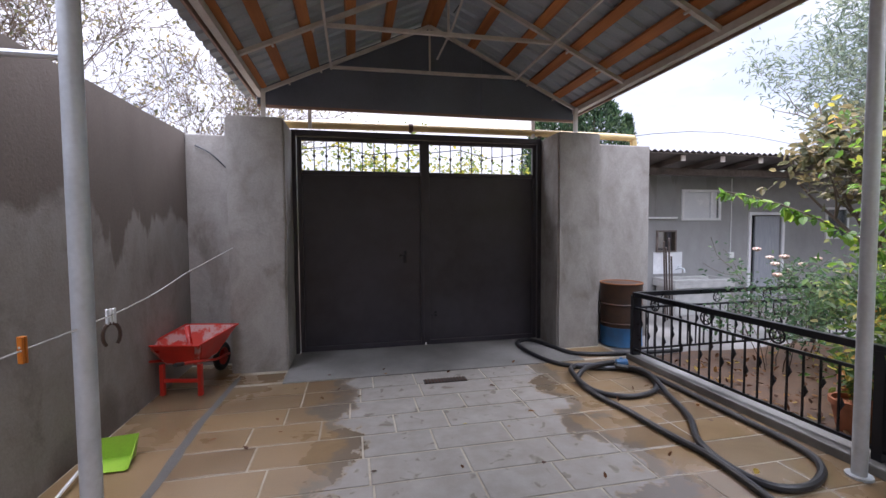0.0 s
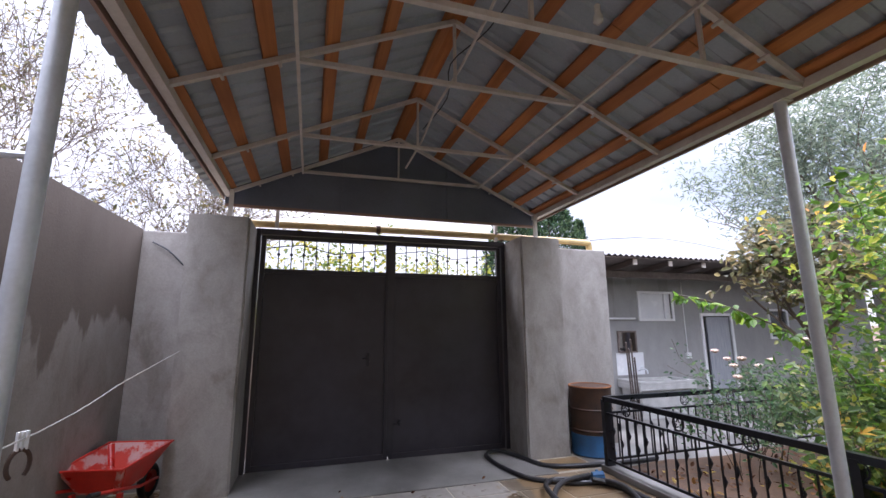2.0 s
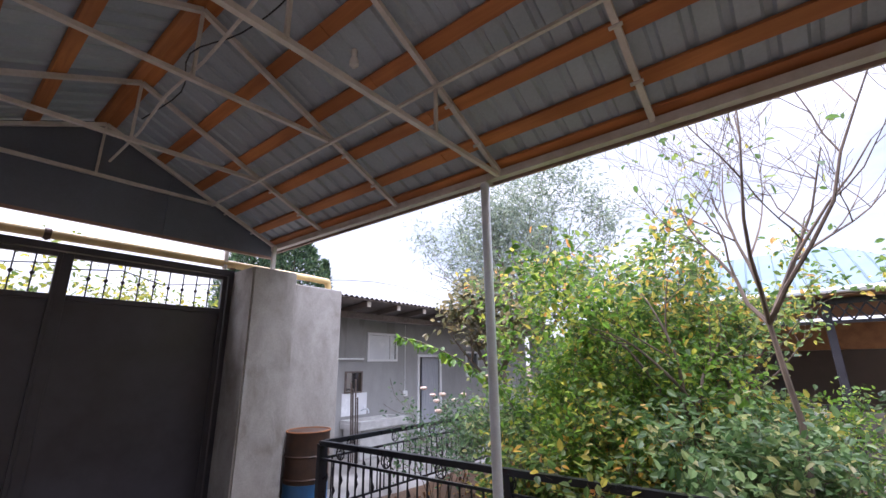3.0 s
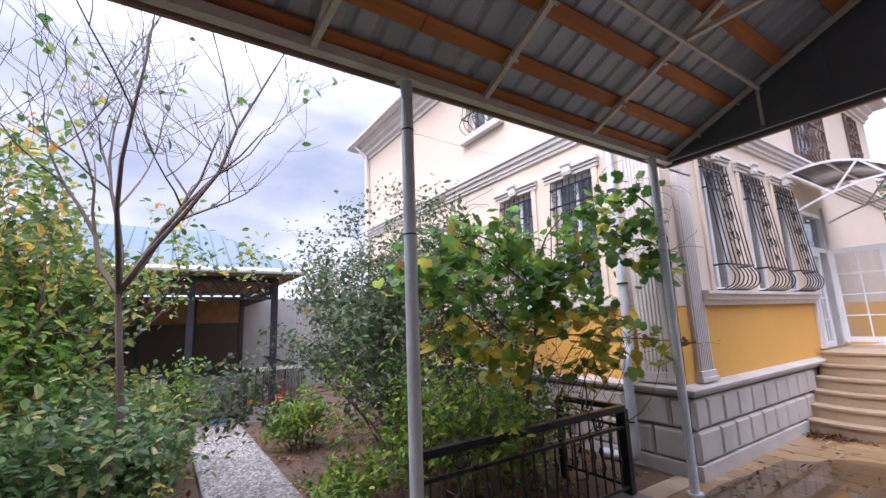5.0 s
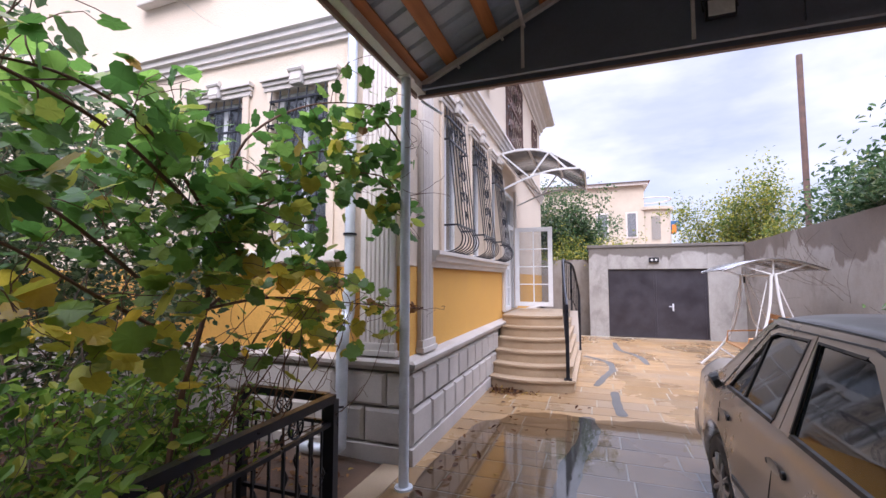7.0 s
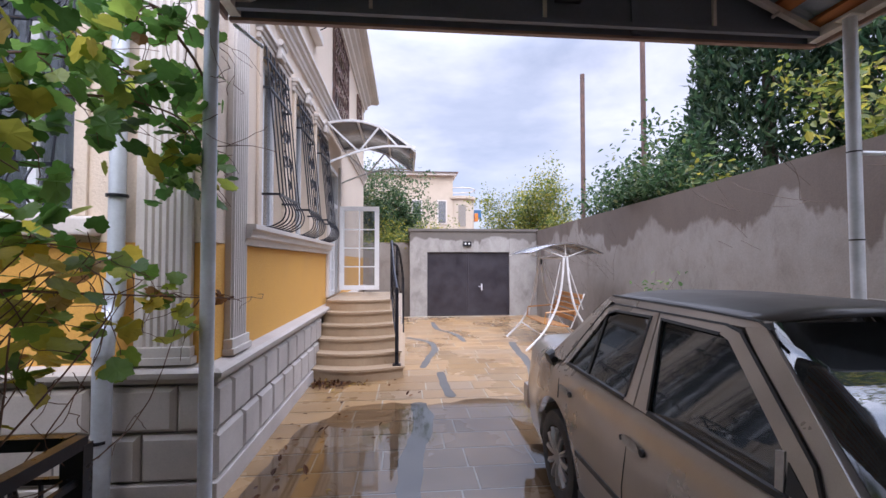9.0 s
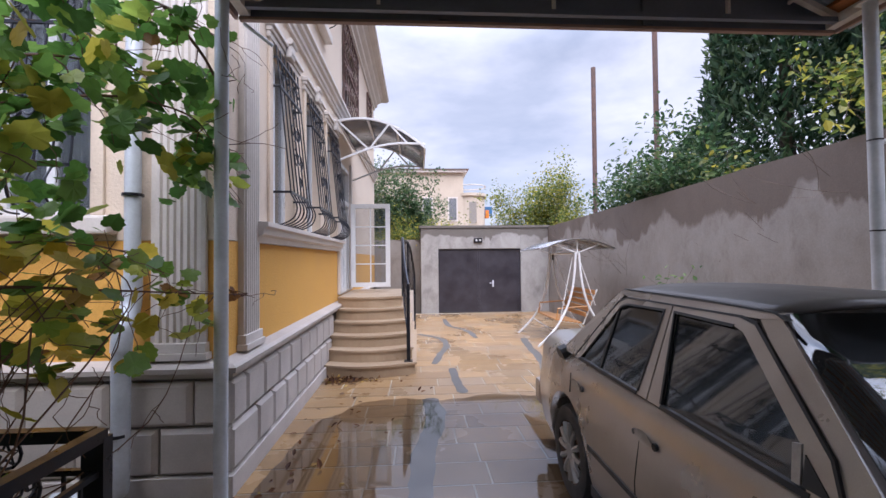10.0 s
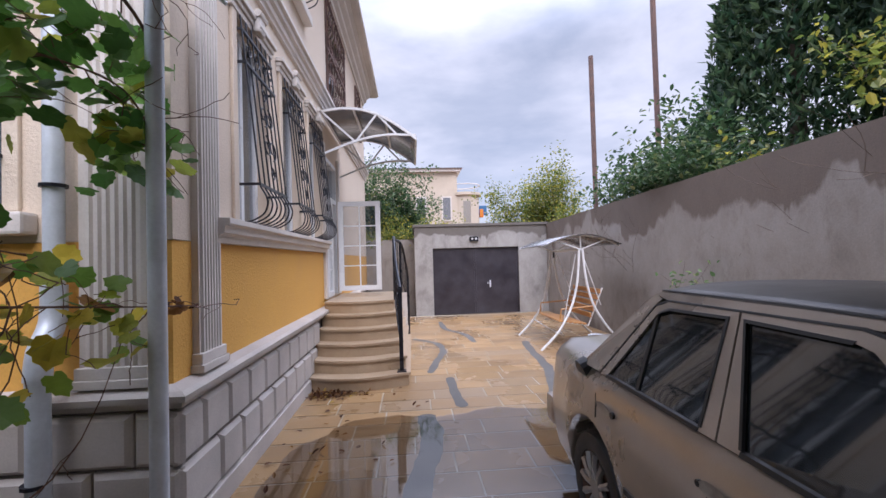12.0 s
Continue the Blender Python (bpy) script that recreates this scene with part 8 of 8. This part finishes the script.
plant("street_bush", "yellow-green bush seen over the gate", "bush", 206, (3.6, 13.0, -0.15), 4.0, 8, 1.2, L_YELLOW, 4000, 0.13, 3, 3, 0.03, jitter=0.16)


def conifer(seed, base, height, r, label, n, size=0.22, power=0.8):
    rr = random.Random(seed)
    g = thing("conifer_tree", label, "tree", "conifers", "", base)
    bm = bmesh.new()
    tube(bm, [(0, 0, -0.1), (0.02, 0, height * 0.5), (0, 0.03, height * 0.96)], [r * 0.09, r * 0.05, 0.01], 8)
    part("trunk", bm, M_BARK, g, "", True)
    P = []
    lumps = [(rr.uniform(0, 6.28), rr.uniform(0.1, 0.95), rr.uniform(0.75, 1.15)) for _ in range(26)]
    while len(P) < n:
        t = rr.random() ** 0.8
        a = rr.uniform(0, 2 * math.pi)
        k = 0.82
        for la, lt, lk in lumps:
            da = abs((a - la + math.pi) % (2 * math.pi) - math.pi)
            if da < 0.5 and abs(t - lt) < 0.09:
                k = max(k, lk)
        rad = r * (1 - t) ** power * k * (0.72 + 0.3 * rr.random()) + 0.05
        P.append(Vector((rad * math.cos(a), rad * math.sin(a), height * (0.10 + 0.90 * t))))
    v, f = leaf_cloud(P, size, rr, "spray", -0.9)
    raw_mesh("crown", v, f, L_CYPRESS, g)


conifer(301, (-5.15, -9.4, -0.15), 10.0, 2.25, "tall dark green cypress beyond the wall", 26000, 0.24, 0.5)
conifer(302, (-5.9, -6.9, -0.15), 9.0, 1.9, "tall dark green cypress beyond the wall", 15000, 0.24, 0.5)
conifer(303, (10.4, 21.0, -0.15), 8.4, 2.6, "broad dark pine behind the outhouse", 9000, 0.3, 0.5)
conifer(305, (13.2, 21.5, -0.15), 9.3, 3.0, "broad dark pine behind the outhouse", 12000, 0.3, 0.5)
conifer(304, (16.0, 22.5, -0.15), 8.4, 1.2, "dark pine behind the outhouse", 4000, 0.28, 0.7)
plant("boundary_bush", "yellowing bush hanging over the boundary wall", "bush", 211, (-4.0, -6.2, -0.15), 5.3, 10, 1.7, L_YELLOW, 9000, 0.11, 3, 3, 0.03, jitter=0.14, behind_wall=True)
# added bush, mostly out of view, that dims the sky mirrored in the windscreen
plant("boundary_bush", "yellowing bush hanging over the boundary wall", "bush", 214, (-4.2, -4.3, -0.15), 5.2, 9, 1.4, L_YELLOW, 6000, 0.12, 3, 3, 0.03, jitter=0.16, behind_wall=True)
plant("boundary_bush", "dark green bush hanging over the boundary wall", "bush", 212, (-3.2, -9.4, -0.15), 3.7, 14, 1.1, L_DARK, 30000, 0.11, 3, 3, 0.02, jitter=0.2, behind_wall=True)
plant("boundary_bush", "dark green bush hanging over the boundary wall", "bush", 213, (-3.1, -11.2, -0.15), 3.7, 12, 0.9, L_DARK, 18000, 0.11, 3, 3, 0.02, jitter=0.2, behind_wall=True)
plant("far_tree", "yellow-green tree behind the garage", "tree", 221, (-3.9, -21.0, -0.15), 5.6, 9, 2.0, L_YELLOW, 17000, 0.115, 3, 3, 0.05, trunk=0.9, jitter=0.2)
plant("far_tree", "dark green tree behind the garage", "tree", 222, (3.4, -19.5, -0.15), 5.4, 10, 2.4, L_DARK, 22000, 0.12, 3, 3, 0.05, trunk=0.8, jitter=0.2)
plant("far_bush", "leafy green climber behind the garage", "bush", 223, (2.9, -17.2, -0.15), 3.3, 9, 1.4, L_YELLOW, 10000, 0.10, 3, 3, 0.03, jitter=0.15)
mesh_thing("utility_pole", tubes([[(-2.57, -12.5, -0.15), (-2.59, -12.5, 6.75)]], 0.06, 10), M_POLE, "bare brown pole beyond the wall", "pole", "poles")
mesh_thing("utility_pole", tubes([[(-4.3, -12.5, -0.15), (-4.32, -12.5, 8.6)]], 0.07, 10), M_POLE, "tall brown pole beyond the wall", "pole", "poles")


def far_house(name, label, x0, y0, x1, y1, h, wins, roof=True):
    g = thing(name, label, "house")
    part("wall", boxes((x0, y0, -0.2, x1, y1, h)), M_FARWALL, g)
    if roof:
        bm = bmesh.new()
        e = 0.6
        b = [bm.verts.new(p) for p in ((x0 - e, y0 - e, h), (x1 + e, y0 - e, h), (x1 + e, y1 + e, h), (x0 - e, y1 + e, h))]
        cx, cy = (x0 + x1) / 2, (y0 + y1) / 2
        k = 0.3 * (x1 - x0)
        t = [bm.verts.new((x0 + k, cy, h + 1.3)), bm.verts.new((x1 - k, cy, h + 1.3))]
        for f in ((b[0], b[1], t[1], t[0]), (b[1], b[2], t[1]), (b[2], b[3], t[0], t[1]), (b[3], b[0], t[0])):
            bm.faces.new(f)
        part("roof", bm, M_REDROOF, g, "red-brown tiled hipped roof")
        part("eave_cornice", boxes((x0 - 0.4, y0 - 0.4, h - 0.35, x1 + 0.4, y1 + 0.4, h - 0.005)), M_WHITE, g)
    for u, z0, z1, w in wins:
        win = part("window", boxes((u - w / 2 - 0.15, y1 + 0.01, z0 - 0.15, u + w / 2 + 0.15, y1 + 0.08, z1 + 0.15)), M_WHITE, g)
        part("pane", boxes((u - w / 2, y1 + 0.082, z0, u + w / 2, y1 + 0.12, z1)), M_GLASS, win)
    return g


far_house("far_villa", "large cream villa with a red tiled roof", -3.0, -62, 14.0, -48, 11.6, [(-1.8, 6.0, 8.4, 0.8), (1.0, 6.0, 8.4, 0.9), (4.5, 6.0, 8.4, 0.9)])
g = thing("villa_tower", "round cream corner tower of the far villa", "tower")
part("wall", lathe(bmesh.new(), -3.9, -49.5, [(1.7, -0.2), (1.7, 8.6), (1.95, 8.7), (1.95, 9.0)], 24), M_FARWALL, g, "", True)
part("window", boxes((-4.4, -47.88, 5.6, -3.6, -47.7, 8.0)), M_GLASS, g)
part("balustrade", tubes([[(-3.9 + 1.8 * math.cos(t * math.pi / 12), -49.5 + 1.8 * math.sin(t * math.pi / 12), 9.9) for t in range(25)]], 0.06, 5), M_WHITE, g)
far_house("neighbour_house", "neighbouring cream house with a red roof beyond the wall", -14.0, -9.5, -8.0, -2.0, 6.2, [])
far_house("neighbour_villa", "cream villa with a rounded bay beyond the garage", -9.5, -44.0, -7.8, -42.0, 4.5, [], False)
mesh_thing("roof_tank", boxes((-6.4, -50.0, 6.6, -4.9, -49.0, 7.6), bevel=0.05), M_BLUE, "small blue tank on a far roof", "tank")
mesh_thing("roof_tank", boxes((-6.0, -49.6, 6.3, -5.6, -48.9, 7.2), bevel=0.04), M_ORANGE, "orange chimney block beside a far tank", "chimney")
structure("backdrop_hedge", boxes((-60, -75, -0.2, 60, -74, 4.0)), M_FARWALL, "distant pale house line", "backdrop")


# ---- litter, cement patches and paving pieces ----
def cement_strip(points, w, seed):
    rr = random.Random(seed)
    p = spline([(x, y, 0) for x, y in points], 8)
    bm = bmesh.new()
    L, R_ = [], []
    for i, q in enumerate(p):
        a, b = p[max(0, i - 1)], p[min(len(p) - 1, i + 1)]
        d = (b - a).normalized()
        s = Vector((-d.y, d.x, 0))
        k = w * (0.5 + 0.22 * noise.noise((q.x * 3, q.y * 3, seed)) + rr.uniform(-0.05, 0.05))
        k2 = w * (0.5 + 0.22 * noise.noise((q.x * 3, q.y * 3, seed + 7)) + rr.uniform(-0.05, 0.05))
        if i in (0, len(p) - 1):
            k, k2 = k * 0.4, k2 * 0.4
        L.append(bm.verts.new((q.x + s.x * k, q.y + s.y * k, 0.0045)))
        R_.append(bm.verts.new((q.x - s.x * k2, q.y - s.y * k2, 0.0045)))
    for i in range(len(p) - 1):
        bm.faces.new((L[i], L[i + 1], R_[i + 1], R_[i]))
    ob = structure("cement_patch", bm, M_CEMENT, "grey cement repair strip across the paving", "patch")


for i, (pts, w) in enumerate((([(2.2, -3.6), (2.16, -4.4), (2.12, -5.16), (2.0, -5.92), (2.04, -6.6)], 0.20), ([(1.62, -6.75), (1.66, -7.3), (1.66, -7.95)], 0.12),
                              ([(1.92, -8.2), (1.80, -8.8), (1.64, -9.6), (1.70, -10.3), (2.16, -10.9)], 0.12), ([(0.96, -10.3), (1.05, -11.2), (1.4, -12.0), (1.45, -13.2)], 0.12),
                              ([(0.0, -10.2), (0.12, -9.2), (0.2, -8.15), (0.5, -7.0)], 0.14), ([(-1.20, 5.3), (-1.24, 4.2), (-1.22, 3.2), (-1.27, 2.2), (-1.24, 1.2)], 0.07))):
    cement_strip(pts, w, i + 1)


def puddle(name, label, cx, cy, ax, ay, seed):
    """A flat sheet of water with a ragged shore."""
    bm = bmesh.new()
    mid = bm.verts.new((cx, cy, 0.0062))
    rim = []
    for i in range(96):
        a = 2 * math.pi * i / 96
        c, s = math.cos(a), math.sin(a)
        box_r = 1.0 / (abs(c) ** 3.5 + abs(s) ** 3.5) ** (1 / 3.5)
        r = box_r * (1 + 0.16 * noise.noise((c * 1.6, s * 1.6, seed)) + 0.07 * noise.noise((c * 6, s * 6, seed + 3)) + 0.03 * noise.noise((c * 19, s * 19, seed + 5)))
        rim.append(bm.verts.new((cx + ax * r * c, cy + ay * r * s, 0.0062)))
    for i in range(96):
        bm.faces.new((mid, rim[i], rim[(i + 1) % 96]))
    ob = mesh_thing(name, bm, M_WATER, label, "puddle", "", "structure")
    if ob.data.polygons[0].normal.z < 0:
        ob.data.flip_normals()
    ob.visible_shadow = False


puddle("puddle", "wide shallow rain puddle on the tan flags", 1.75, -4.75, 1.45, 1.95, 4)


def litter(name, label, seed, n, area, size, z):
    rr = random.Random(seed)
    P = []
    for _ in range(n):
        x, y = area(rr)
        P.append(Vector((x, y, z + rr.uniform(0.004, 0.02))))
    v, f = leaf_cloud(P, size, rr, "oval", 0.0, 3.0)
    tagged(raw_mesh(name, [(a[0], a[1], max(a[2], z + 0.003)) for a in v], f, M_LITTER), label, "leaves", "", "stuff")


litter("fallen_leaves", "scattered brown wet leaves on the paving", 3, 70, lambda r: (3.35 - abs(r.gauss(0, 0.55)), r.uniform(-9, -4)), 0.07, 0.0)
litter("fallen_leaves", "a few brown leaves on the paving by the gate", 4, 40, lambda r: (r.uniform(-1.6, 3.3), r.uniform(2.2, 5.2)), 0.06, 0.0)
litter("leaf_heap", "heap of dark red-brown leaves in the stair corner", 5, 260, lambda r: (3.42 - abs(r.gauss(0, 0.28)), -7.42 + r.gauss(0, 0.07)), 0.06, 0.0)
litter("soil_litter", "leaf litter over the garden soil", 6, 3800, lambda r: (r.uniform(3.78, 9.5), r.choice((r.uniform(-4.4, -1.2), r.uniform(-0.3, 4.6)))), 0.07, 0.035)


def paving():
    """Sandstone flags in courses; those on the two open stretches are single pieces, the rest one joined part."""
    floor = bpy.data.objects["yard_floor"]
    rr = random.Random(6)
    shared = {}
    H, J = 0.345, 0.015

    def corners(w, h):
        e = 0.007
        a = [(0, 0, -0.004), (w, 0, -0.004), (w, h, -0.004), (0, h, -0.004)]
        b = [(0, 0, -0.0022), (w, 0, -0.0022), (w, h, -0.0022), (0, h, -0.0022)]
        t = [(e, e, 0.0), (w - e, e, 0.0), (w - e, h - e, 0.0), (e, h - e, 0.0)]
        return a + b + t
    quads = [(8, 9, 10, 11)] + [(i, (i + 1) % 4, 4 + (i + 1) % 4, 4 + i) for i in range(4)] + [(4 + i, 4 + (i + 1) % 4, 8 + (i + 1) % 4, 8 + i) for i in range(4)]
    jv, jf, count = [], [], 0

    def lay(x, y, w, h):
        nonlocal count
        dz = rr.uniform(0.0, 0.0025)
        single = (1.9 < y < 5.1 or -9.6 < y < -4.3) and count < 300
        if single:
            key = (round(w, 3), round(h, 3))
            if key not in shared:
                me = bpy.data.meshes.new("flagstone")
                me.from_pydata(corners(w, h), [], quads)
                me.materials.append(M_PAVE)
                shared[key] = me
            ob = new("flagstone", shared[key])
            ob.location = (x, y, dz)
            ob.parent = floor
            count += 1
        else:
            k = len(jv)
            jv.extend((x + p[0], y + p[1], p[2] + dz) for p in corners(w, h))
            jf.extend(tuple(k + i for i in q) for q in quads)

    y = 5.0
    while y > -14.3:
        x = -1.22
        while x < 3.50:
            w = rr.choice((0.46, 0.56, 0.62, 0.70, 0.80))
            if x + w > 3.25:
                w = 3.54 - x
            lay(x, y - H, round(w - J, 3), H - J)
            x += w
        y -= H
    y = 5.85
    while y > -14.3:
        h = rr.choice((0.5, 0.62, 0.75))
        lay(-1.89, y - h, 0.655, h - J)
        y -= h
    for i in range(2):
        lay(-1.22 + i * 0.0, 5.06, 0.58, 0.30) if i == 0 else None
    x = 2.97
    lay(2.97, 5.06, 0.56, 0.45)
    ob = raw_mesh("flagstone_field", jv, jf, M_PAVE, floor)
    ob["kind"] = "stuff"


paving()
